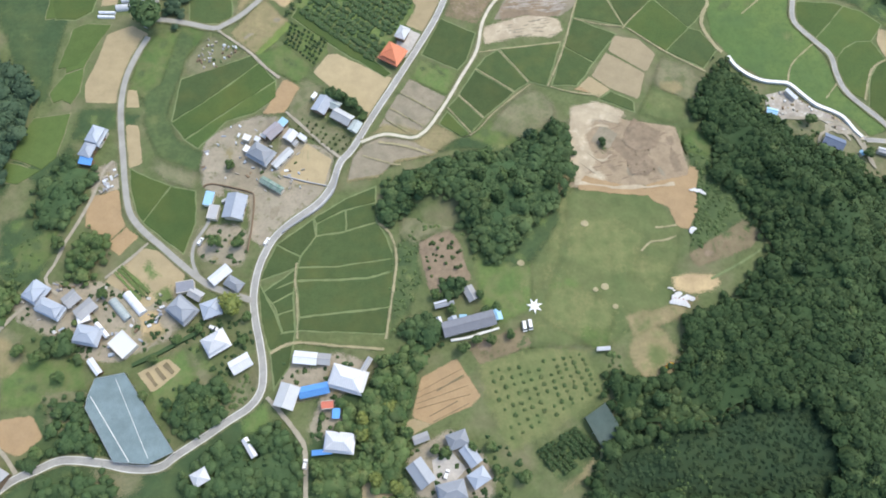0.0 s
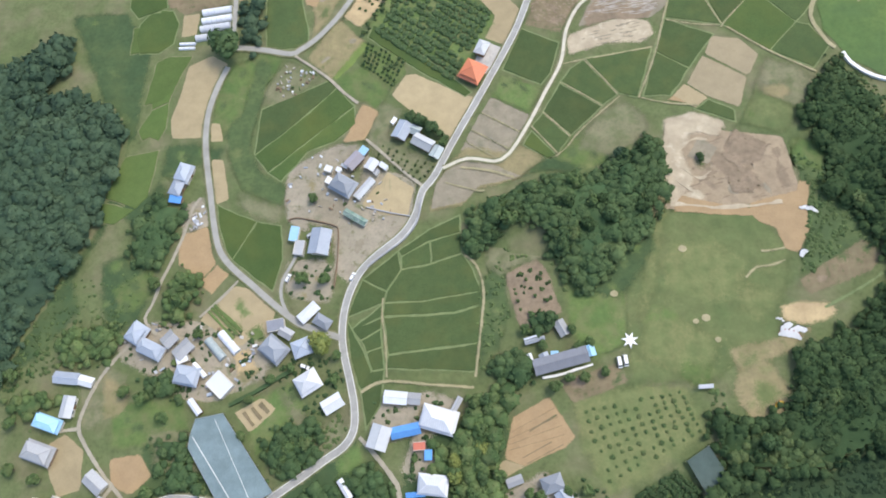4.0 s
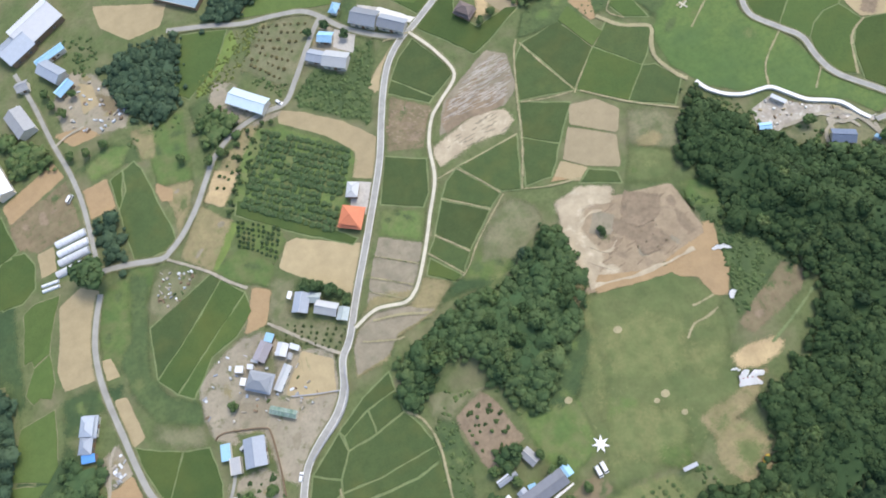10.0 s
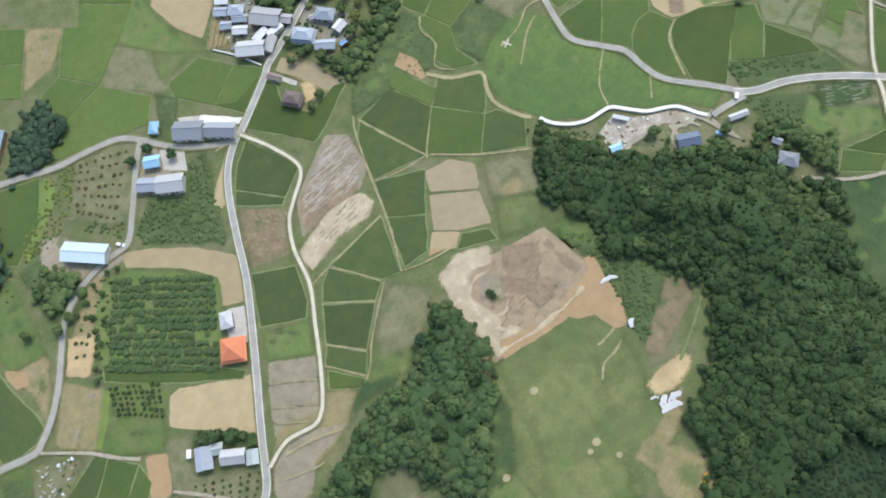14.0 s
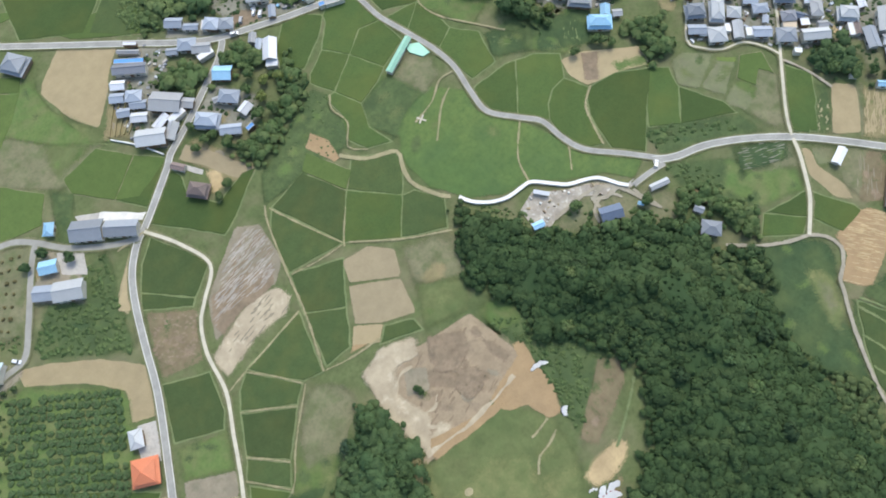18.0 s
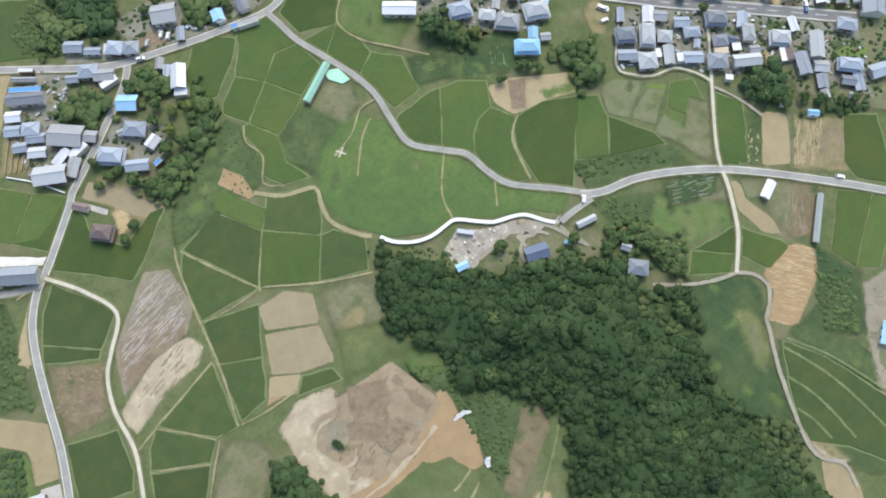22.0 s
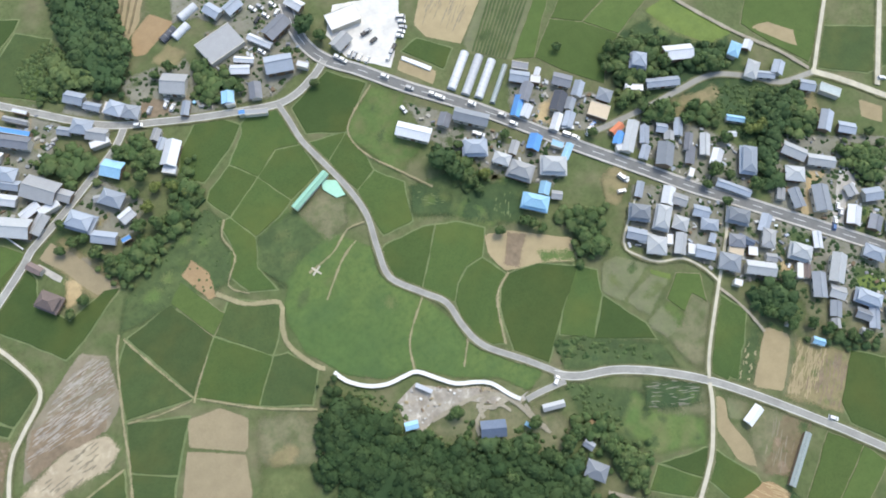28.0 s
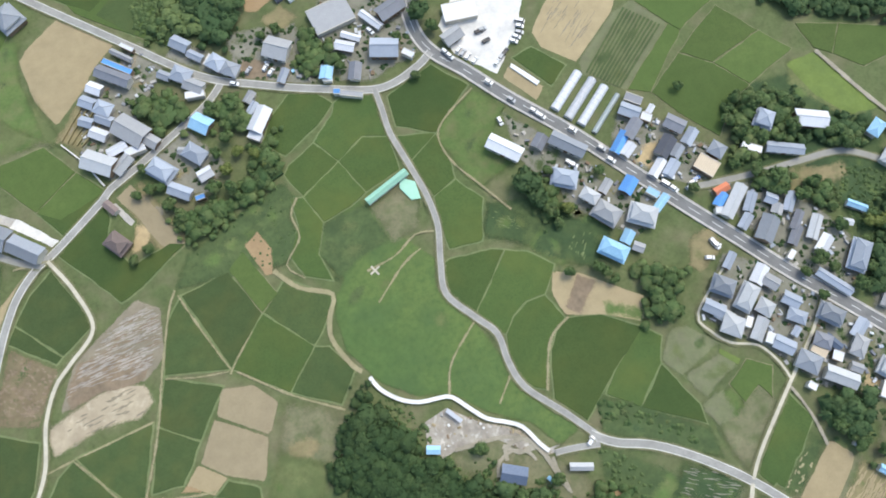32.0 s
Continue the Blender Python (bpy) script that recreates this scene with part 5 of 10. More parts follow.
road("straw", 0, 0.62, (7, 189.9), (12.6, 183.1), (18.8, 175.1))
road("straw", 0, 0.62, (48.5, 203.8), (37.8, 194.4), (28.9, 185.8), (22.4, 177.7), (17.9, 174))
road("straw", 0, 0.62, (22.2, 222.4), (33.4, 224.7), (48.8, 227), (65.3, 229.8))
road("straw", 0, 0.62, (58.2, 202.5), (68.8, 199.4), (83.9, 197.4))
road("straw", 0, 0.62, (84.7, 275.8), (90.5, 260), (98.5, 240.8))
road("straw", 0, 0.62, (98, 238.9), (104.4, 246.7), (110.3, 252.8))
road("straw", 0, 0.62, (73.1, 244.6), (85.9, 241.4), (97.9, 240.1))

# ---- fields and yards ----
field("weed_dark", 0, (-235.4, 266), (-205.5, 266.8), (-187.1, 241.3), (-188.9, 212.9), (-186.9, 192.7), (-193.3, 185.8), (-186.1, 163.8), (-193.6, 148), (-208, 117.6), (-201.2, 104), (-219.2, 81), (-242.8, 68.7), (-252.1, 95), (-212.8, 114.5), (-196.5, 147.8), (-195.6, 189))
field("olive", 0, (-195.1, 72.2), (-184.5, 79.5), (-173, 73.9), (-175.9, 63), (-183.6, 52.9), (-190.6, 49.9))
field("bare", 0, (-207.8, 42.4), (-197, 49.4), (-187.8, 42.4), (-186.1, 26.4), (-195.9, 23.3))
field("bare", 0, (-125.6, 92.9), (-114.4, 99), (-106, 89.1), (-114.8, 80.8))
field("weed_dark", 0, (-163, 50.3), (-142.5, 51.6), (-127.1, 23.7), (-102, 27), (-83.3, 40.3), (-70.5, 49.5), (-65, 40.3), (-49.3, 29.3), (-47.2, 49.5), (-28.7, 51.9), (-12.6, 63.8), (-5.3, 49.7), (-11.9, 33.7), (-8, 8), (-168.9, 7.9), (-156.2, 19.4))
field("weed_dark", 0, (333.1, 294.6), (359.4, 294.2), (387.8, 267.6), (383.2, 251.1), (397.7, 232.7), (377.8, 190.2), (358.2, 198.8), (359.5, 231.8), (359.1, 245.1), (330.3, 244.6), (321.7, 254.1), (327.1, 271))
field("straw", 1, (342.8, 253.7), (352.6, 250.9), (354.1, 237.1), (346.7, 238.9), (339.5, 243.4))
field("meadow_pale", 1, (362.4, 299.4), (376.7, 293.1), (385.5, 268.6), (380.8, 265.9), (373.4, 270.7), (359.5, 289.4))
field("yard", 0, (-108.1, 172.6), (-91.5, 180.7), (-75.5, 184), (-63.5, 170), (-47.1, 165.5), (-47.4, 149), (-53.2, 137.2), (-67.8, 125.8), (-74.4, 114.7), (-82.5, 120.1), (-84.7, 141.3), (-100.8, 145.5), (-109.2, 154.3))
field("yard", 1, (-104.7, 125.5), (-88.3, 127), (-82.5, 120.1), (-83.6, 106.5), (-91, 106.5), (-101.3, 109.1), (-105.8, 114.5))
field("yard", 1, (-181.4, 90.3), (-163.6, 98.1), (-144.1, 98.3), (-113.9, 93.2), (-105.2, 83.1), (-111, 73.1), (-130.7, 63.4), (-144.7, 63.3), (-158.4, 72.9), (-176.7, 80.2))
field("yard", 1, (-62.4, 63.6), (-38.9, 67.3), (-26.9, 63.8), (-28.7, 51.9), (-37.9, 49.6), (-34.9, 35.9), (-46, 31.5), (-49.7, 35.9), (-44.9, 49.5), (-63.1, 44.9))
field("weed", 2, (-61.5, 197.2), (-46.5, 202.3), (-31.9, 186.1), (-34.3, 179.7), (-48.7, 192.4))
field("yard", 1, (-9.5, 27.1), (8.7, 36), (20, 27.2), (26.5, 16.4), (24.1, 9.6), (-4.7, 9.6))
field("concrete", 2, (0.7, 23.9), (8.6, 27.2), (14.3, 20.7), (8.6, 14.3), (1.9, 12.1))
field("yard", 0, (-158.2, 153.9), (-148.5, 158.5), (-144.1, 143.7), (-156.7, 139.3))
field("rice_dull", 0, (-58.4, 111), (-52.3, 120.9), (-39, 123.4), (-25.2, 128), (-20.3, 120.6), (-16.8, 110.6), (-41.1, 106.5), (-59.6, 105.8))
field("rice_dull", 1, (-59.6, 105.8), (-41.1, 106.5), (-16.8, 110.6), (-16.8, 104.7), (-28.4, 101), (-59.9, 99.5))
field("rice_dull", 2, (-59.9, 99.5), (-40.8, 99.9), (-28.4, 101), (-16.8, 104.7), (-18.1, 87.8), (-56.8, 82.8))
field("rice_dull", 3, (-56.8, 82.8), (-18.1, 87.8), (-19.4, 75.8), (-58, 76.9))
field("meadow", 4, (-57.4, 74.9), (-19.4, 75.3), (-20, 70.6), (-57.1, 71.4))
field("rice_dull", 0, (-54, 129.7), (-40.4, 139.7), (-26.3, 146.2), (-25.8, 137.8), (-39.6, 134.1), (-52.5, 127))
field("rice_dull", 1, (-52.5, 127), (-39.6, 134.1), (-39, 123.4), (-52.3, 120.9))
field("rice_dull", 2, (-39.6, 134.1), (-25.8, 137.8), (-25.2, 128), (-39, 123.4))
field("rice_dull", 2, (-69.8, 116.7), (-54, 129.7), (-52.3, 120.9), (-58.4, 111))
field("rice_dull", 3, (-76.1, 99.1), (-69.8, 116.7), (-58.4, 111), (-59.6, 105.8))
field("rice_dull", 4, (-73.5, 94.2), (-59.6, 105.8), (-59.9, 99.5), (-72.3, 93.2))
field("rice_dull", 5, (-73.5, 94.2), (-59.9, 99.5), (-60.2, 94.3), (-69.2, 89.2))
field("rice_dull", 6, (-69.2, 89.2), (-60.2, 94.3), (-59.5, 86.3), (-66.4, 83.8))
field("rice_dull", 7, (-66.4, 83.8), (-59.5, 86.3), (-58, 76.9), (-63.5, 76))
field("rice_dull", 8, (-63.5, 76), (-58, 76.9), (-58.4, 71), (-68.3, 68), (-69.9, 73.3))
field("rice_dull", 9, (-76.1, 99.1), (-72.3, 93.2), (-63.5, 76), (-68.3, 68), (-73.1, 80.7))
field("rice_dull", 10, (-68.3, 68), (-58.4, 71), (-59.4, 61.3), (-64.9, 51.8))
field("rice", 1, (-141.6, 154.9), (-135.6, 151.7), (-121, 145.7), (-130.9, 127), (-135.1, 133.1), (-138.7, 142.3))
field("rice", 2, (-121, 145.7), (-109.3, 143.1), (-107.1, 126.6), (-110.6, 111.7), (-130.9, 127))
field("rice_dull", 0, (-124.7, 204.7), (-90.9, 219.7), (-87.3, 214.8), (-106.2, 196.2), (-125.9, 179.5))
field("rice", 1, (-125.9, 179.5), (-106.2, 196.2), (-87.3, 214.8), (-77.9, 204.4), (-99.8, 186.2), (-118.1, 170.1))
field("rice", 2, (-118.1, 170.1), (-99.8, 186.2), (-77.9, 204.4), (-76.7, 194.7), (-86.6, 185.5), (-99.6, 180.6), (-111.2, 165.5))
field("rice_light", 1, (-185.6, 220.9), (-168, 236.9), (-164.4, 237.6), (-171.4, 219.8), (-173.4, 210.7), (-181.9, 206.8))
field("rice_light", 2, (-181.9, 206.8), (-173.4, 210.7), (-172.8, 196.4), (-175.7, 189.3), (-187.4, 195.4))
field("rice_light", 1, (-191.6, 181.1), (-174.7, 184.5), (-176.4, 159.7), (-182.1, 153.2), (-198.6, 159.5))
field("rice_light", 2, (-202.3, 158.2), (-182.1, 153.2), (-191.5, 145.6), (-202.2, 147))
field("rice_light", 1, (-199.3, 256.5), (-174.6, 258.3), (-179.1, 243.4), (-198.7, 240.1))
field("bare", 3, (-167.3, 217.7), (-165.6, 231.6), (-153.7, 237.2), (-145.1, 231.9), (-149.2, 215.2), (-153.5, 202.7), (-152.8, 190.5), (-169.1, 190.4), (-171.1, 200.8))
field("lawn", 4, (-144, 230.2), (-129.8, 234.6), (-132.2, 218.2), (-133.5, 189.8), (-148.2, 196.1), (-148.5, 214.5))
field("bare", 5, (-150.2, 197.8), (-145, 197.8), (-142.5, 188.1), (-148.5, 187.7))
field("bare", 2, (-147.4, 178.5), (-141.2, 177.9), (-135.9, 157.1), (-142.3, 154.6))
field("bare_orange", 1, (-158, 139.2), (-144.6, 143.7), (-141.1, 130.8), (-138.4, 125.2), (-144, 118.3), (-156.6, 125.1))
field("bare_orange", 2, (-143.9, 117.8), (-137.8, 124.7), (-131.7, 119.8), (-138.5, 111), (-143.3, 114.2))
field("bare", 3, (-143, 99), (-128.4, 114.9), (-116.6, 111.7), (-107.1, 105.9), (-109.6, 97.2), (-122.7, 86.8), (-129.3, 90.6))
field("lawn", 4, (-137.4, 106.2), (-121.8, 94), (-123.6, 92.4), (-138.7, 104.1))
field("lawn", 5, (-125.2, 107.6), (-119.6, 101.8), (-122.8, 100.2), (-127.4, 104.1))
field("lawn", 5, (-121.2, 93.2), (-114.3, 95.8), (-112.1, 89.4), (-118.2, 89.4))
field("lawn", 2, (-177.8, 59.6), (-157.2, 66.9), (-144.7, 63.3), (-142.5, 51.6), (-161.7, 44.6), (-175.1, 43.5))
field("straw", 3, (-185.3, 76.5), (-171.1, 66.1), (-171.7, 58.5), (-180.3, 55.6))
field("bare_orange", 3, (-175.2, 39), (-162.1, 41.2), (-155.4, 32.3), (-164, 24.7), (-172.7, 28.6))
field("lawn", 2, (-116.6, 63.4), (-98.7, 70.7), (-90.6, 58.8), (-95.9, 49.4), (-110.9, 41.4), (-115.6, 49.3))
field("bare", 3, (-122.1, 58.2), (-110.7, 65.1), (-103.9, 59.9), (-115, 50))
field("lawn", 2, (-76.4, 40.3), (-67.8, 46), (-64.4, 39.2), (-70.2, 34.7), (-75.7, 33.6))
field("straw", 4, (-125.9, 80), (-119.2, 83.5), (-113.3, 76.1), (-119.5, 70.2))
field("meadow_pale", 0, (19.6, 64), (47.4, 70.1), (65.4, 69), (72.9, 52.2), (51.3, 35.7), (32.5, 27.2), (23.9, 45.1))
field("bare_orange", 2, (-5.3, 52), (-4.2, 56.7), (10.7, 65.4), (20.7, 49.7), (16.9, 45.6), (-0.1, 37.8), (-7.9, 40.9))
field("bare", 3, (-7.9, 40.5), (0.6, 37.8), (-9.6, 32.6), (-12.9, 35.5))
field("weed", 1, (41.7, 27.2), (60, 37.9), (68.6, 29.5), (62.7, 18.6), (51.2, 16))
field("lawn", 1, (18.7, 114), (44.7, 115.5), (44.2, 87.7), (28.4, 80), (21.3, 91.4))
field("plough", 2, (14.9, 71.2), (38.1, 78.8), (43.8, 71.4), (20.7, 62.8))
field("weed", 5, (-18.8, 112.4), (-7.6, 126.2), (-4.7, 99.1), (-10.6, 83.6), (-17.6, 73.6))
field("meadow", 3, (57.9, 142.5), (67.3, 145.6), (101.9, 145.9), (114.1, 127.2), (108.7, 105.1), (104.3, 99.7), (108.4, 82.9), (84.6, 79), (79.5, 72), (43.8, 70.9), (44.5, 110.1), (50.4, 126.7))
field("straw", 2, (78, 48.8), (62.5, 16.4), (53.2, 12.2), (68, 27.3), (75, 41.8))
field("weed", 4, (120.8, 174.7), (145.6, 165.1), (146.7, 146.1), (154.5, 124), (143.8, 130.1), (116.5, 113.2), (119.5, 126.3), (124.6, 148.8))
field("bare_pink", 5, (68.2, 190.5), (80.2, 193.4), (91.9, 188.8), (92.7, 184), (105.3, 182.1), (118, 180.2), (119.7, 172.2), (121.3, 158.5), (123.5, 149.2), (114.5, 149.3), (100.9, 148), (87.2, 146.2), (64.6, 146.4), (63.2, 148.8), (69.4, 150), (69.9, 160.9), (65.6, 176.8))
field("bare_white", 6, (68.2, 190.5), (80.2, 193.4), (91.7, 188.3), (89.9, 182.7), (79.6, 183.7), (73, 175.4), (78.2, 160.6), (70.7, 150.1), (69.9, 160.9), (65.6, 176.8))
field("bare_brown", 7, (95.6, 181.4), (104.7, 179.4), (104.9, 172), (97.4, 169.9), (93.4, 174.3))
field("bare_brown", 8, (86.6, 176), (94.8, 170), (99.9, 162.3), (107.7, 157.4), (104.9, 154), (93.4, 160.6), (85.2, 169.3))
field("bare_brown", 6, (114.6, 169.7), (117.4, 164.3), (118.6, 155.3), (114.9, 155.8), (112.9, 163.1))
field("bare_white", 7, (74.6, 189.5), (84.4, 190.2), (90.7, 187.2), (88.3, 183.3), (76.1, 183))
field("meadow", 9, (80.7, 174.5), (84.5, 173.9), (84.5, 169), (81.5, 166.1), (79.8, 169.7))
field("bare_orange", 9, (100.8, 148.3), (112.7, 152), (120.4, 153.3), (122.4, 158.5), (126.5, 157.1), (123.6, 144.7), (124.2, 137.5), (117.9, 125.4), (112.5, 127.2), (109.7, 136.7), (103.1, 139.7), (99.5, 144.4))
field("lawn", 7, (121.2, 178.4), (136.5, 176.6), (134.2, 165.1), (122.3, 166.2))
field("plough", 5, (115.8, 113.4), (144, 130.6), (150.8, 123.2), (145.1, 116.9), (119.6, 107))
field("straw", 7, (83.5, 84.6), (100.7, 88), (118.1, 93.9), (107.9, 83.2), (87.9, 76.2))
field("bare", 0, (-39.7, 291), (-26.1, 283.4), (-10, 271), (3.7, 255.3), (-3.9, 235.1), (-14.6, 239.3), (-8.8, 252), (-20, 266.5), (-40.2, 282.8))
field("bare", 3, (-53.5, 220.3), (-48.6, 220.9), (-18.9, 205.7), (-25.9, 189.4), (-30.5, 183.4), (-59.9, 209.3))
field("rice", 4, (-70.6, 250.8), (-60, 244.5), (-20.6, 209.4), (-24, 207.1), (-52.7, 227), (-73.3, 243.6))
field("weed", 1, (-28.4, 294.3), (-12.4, 307.6), (18.7, 309.5), (11.2, 288.7), (2.7, 264.1), (-26.8, 286.5))
field("bare", 2, (8.2, 286.4), (29.6, 304.9), (9.8, 278.6))
field("lawn", 6, (-89.8, 220.4), (-75.2, 226.4), (-61.1, 212.7), (-66, 202.8), (-81.3, 210.8))
field("lawn", 7, (-74.5, 240.6), (-54.5, 231.4), (-53.4, 221.8), (-60.3, 212.4), (-76.5, 226.9))
field("lawn", 6, (-58.3, 285.3), (-39.9, 281.3), (-11.5, 254.7), (-10.3, 248.6), (-23.9, 219.7), (-71.6, 250.5))
field("weed", 0, (-147, 299.8), (-131, 306.7), (-87.8, 311.3), (-88.8, 270.2), (-106.5, 290), (-123.9, 293.5))
field("yard", 0, (-152.5, 345.1), (-139.6, 360.8), (-127.8, 353.9), (-112.5, 325), (-116.3, 313.9), (-147.7, 319.4))
field("bare", 1, (-138, 353.5), (-130.1, 348), (-127.2, 334.7), (-137, 331.3))
field("plough", 2, (-129.2, 343), (-120.8, 335.8), (-114.8, 324.1), (-126.5, 328.9))
field("bare_white", 0, (-64.7, 317.2), (-59.7, 317.3), (-62.8, 308.3), (-66.9, 306.4))
field("bare_orange", 1, (-156.1, 326.3), (-137.9, 324.4), (-129.8, 315.8), (-145.2, 314.8))
field("bare", 0, (-121.7, 399.6), (-80.1, 381.6), (-86.6, 368), (-105.1, 367.1), (-119.1, 382))
field("rice", 0, (-77, 357.6), (-52, 349.5), (-63.7, 332.9), (-75.5, 328.3), (-80.9, 315.9), (-87.7, 322.8))
field("orchard_floor", 0, (-48.7, 322.8), (-34.3, 345.6), (-6.2, 337.5), (-26.2, 313.4), (-34.6, 304), (-38.7, 312.3))
field("straw", 7, (-83.7, 261.7), (-55.9, 289.5), (-48.7, 288.4), (-74.3, 258), (-85.2, 254.2))
field("plough", 1, (-183.9, 288.9), (-155.3, 292.9), (-152.4, 267.2), (-171.6, 263.3), (-185.3, 271.7))
field("rice", 2, (-185.7, 267.1), (-178.8, 266.2), (-174.6, 258.3), (-179.1, 243.4), (-187.6, 244.7))
field("rice_light", 4, (-183.5, 234.3), (-177, 237.8), (-164.4, 237.6), (-171.4, 219.8), (-176.8, 211.7), (-186.5, 209.6))
field("rice_light", 4, (-187.4, 195.4), (-173.4, 210.7), (-172.8, 196.4), (-184.3, 189.8))
field("lawn", 1, (-101.5, 311.5), (-86.3, 311.4), (-88.7, 270.9), (-105.8, 272.9), (-107.8, 291.2))
field("straw", 2, (-114.8, 309.7), (-103.2, 310.4), (-104.5, 289.9), (-111.6, 292))
field("straw", 6, (-106.9, 273.4), (-88.8, 270.2), (-93.2, 257.3), (-101.3, 244.5), (-101.8, 257.4))
field("weed", 3, (-1.4, 303.1), (15.5, 309), (18.3, 307.8), (3.2, 265.7), (-7, 271.5))
field("lime", 1, (-75.5, 328.3), (-49.4, 348.9), (-48.9, 336.2), (-64, 323.6), (-76.6, 314))
field("weed", 8, (-81.5, 312.4), (-56.9, 313.2), (-55.6, 291.1), (-65.5, 279.5), (-81.2, 282.4))
field("lawn", 4, (54.5, 104.1), (66.2, 100), (61.1, 85.3), (49.1, 88.2))
field("meadow_pale", 8, (54, 98.3), (65.9, 96.6), (80.7, 89.1), (76, 73.4), (65.4, 73.6), (54.5, 78.4), (47.5, 84.2))
field("meadow_pale", 4, (64.1, 130.7), (83.5, 131.6), (95.6, 122), (91.8, 108.1), (76.3, 103.8), (60.1, 111.9))
field("lawn", 9, (66, 80.2), (77.2, 78.7), (73.8, 68.6), (63.4, 74.3))
field("meadow_pale", 9, (64.1, 146.6), (57.8, 115.2), (53.6, 102), (48.7, 98.9), (53.4, 116.7), (59.1, 140.4))
field("lawn", 3, (-140.9, 300.2), (-126.6, 306.3), (-116.6, 302.3), (-124, 292.5), (-139.1, 291.6))
field("meadow_pale", 7, (92.7, 112.8), (107.6, 107.5), (97.4, 96.4), (90.9, 103.5))
field("rice", 0, (-211.4, 298.4), (-206.8, 306), (-199.1, 307.5), (-194, 297.3), (-193.8, 288.5), (-199.8, 279.8), (-206.6, 274.4), (-211.2, 281))
field("rice", 3, (-204.2, 277.5), (-199.8, 279.8), (-193.8, 288.5), (-188.5, 290.6), (-182.2, 268.4), (-197.7, 262.1), (-203.6, 269.6))
field("rice", 4, (-196.2, 258.8), (-190.3, 265.5), (-178.8, 266.2), (-174.6, 258.3), (-175.9, 245.5), (-183.2, 240), (-193.4, 240), (-197.1, 249.3))
field("rice_dull", 7, (-122.7, 290.5), (-115.9, 293.3), (-112.8, 287.8), (-109.9, 274.9), (-107.9, 264.2), (-104.6, 251.7), (-103.7, 243.3), (-107.2, 239), (-117.3, 238.4), (-125.7, 240.5), (-127.4, 257.6), (-128.1, 269.4), (-123, 278.4))
field("rice", 8, (-129.9, 287.2), (-122.7, 290.5), (-125.7, 273.9), (-128.1, 269.4))
field("bare_orange", 4, (-187.6, 295.6), (-157.6, 309.6), (-152.5, 299.6), (-184.1, 283.9))
field("plough", 5, (-184.1, 283.5), (-152.6, 296.8), (-148.5, 268.1), (-163.6, 267), (-181.3, 268.2))
field("bare_orange", 9, (-146.4, 287.4), (-131.3, 289.3), (-129.1, 271.4), (-144.3, 270))
field("bare", 6, (-172.6, 262.6), (-163.7, 263.7), (-164.1, 250.6), (-172.1, 249.1))
field("rice_dull", 0, (37.2, 301.5), (50.4, 274), (35.9, 265), (19.3, 283), (26.9, 293.5))
field("rice_dull", 1, (19.3, 283), (35.9, 265), (32.8, 262.4), (15.3, 276.1))
field("plough", 2, (15.9, 273.8), (32.9, 260.5), (22, 240.8), (5.4, 246))
field("rice_dull", 3, (3.5, 244.3), (21.8, 234.9), (17.2, 218.1), (12.4, 211.7), (-6, 221.2))
field("lawn", 4, (-6.6, 217.3), (12, 211.1), (6.8, 196.9), (-11.1, 207))
field("dry", 5, (-11.6, 206.1), (6.6, 195.5), (1.8, 186.7), (-16.5, 197.9))
field("dry", 6, (-16.5, 197.9), (1.8, 186.7), (-3, 178.1), (-21.2, 189.2))
field("dry", 7, (-21.2, 189.2), (-3, 178.1), (-6.6, 172.2), (-23.9, 183))
field("dry", 8, (-23.9, 183), (-6.6, 172.2), (-13.8, 173.9), (-26, 178.3))
field("straw", 9, (-23.1, 180.4), (12.4, 172.7), (1, 163.6), (-19.2, 158.2), (-24.8, 151.2), (-40, 148.5), (-37.8, 161.6), (-29.4, 173.6))
field("dry", 10, (-25.6, 174.3), (-20.1, 175), (-5.9, 168.4), (2, 164.3), (-17.4, 160.2), (-23.6, 153.1), (-39.5, 149.4), (-37.8, 161.6), (-32.3, 168.7))
field("straw", 11, (0.6, 181.1), (13.1, 172.8), (1.2, 166.2), (-6.5, 169.7))
field("rice_dull", 3, (32.9, 224.5), (47.6, 204.9), (40.8, 199.4), (21.5, 213.2), (26.2, 219.9))
field("rice_dull", 5, (21.1, 212.6), (40.2, 198.8), (25.3, 184.1), (12.8, 197.4))
field("rice_dull", 6, (12.5, 196.8), (24.8, 183.6), (19.1, 175.5), (7.2, 189.3))
field("rice", 12, (7.1, 187.5), (18, 174.6), (13.9, 172.8), (3.1, 180.5))
field("lawn", 13, (25.6, 184.1), (41.4, 174.9), (34.1, 166.1), (18.3, 172.9))
field("bare_white", 4, (26.7, 239), (53.2, 248.6), (64.8, 244.8), (67, 237.6), (61.7, 232.8), (45.1, 233.2), (26.8, 228.3), (24.7, 234.8))
field("dry", 5, (46.7, 265.8), (67.8, 279.4), (76.5, 272.8), (74.6, 254), (65.5, 245.8), (52.3, 248.6), (31.4, 243.3), (39.7, 261.5))
field("rice_light", 0, (-43.8, 450.2), (-19.8, 431.3), (-30.2, 412.7), (-52.5, 430))
field("rice_light", 1, (-52.5, 430), (-30.2, 412.7), (-40.3, 394.8), (-60.7, 410.6))
field("straw", 2, (-19.6, 431.1), (-3.5, 418.4), (-19.4, 400.4), (-37.2, 397.4))
field("rice_light", 3, (-3.5, 418.4), (22.6, 397.2), (-5, 375.1), (-19.1, 393.4))
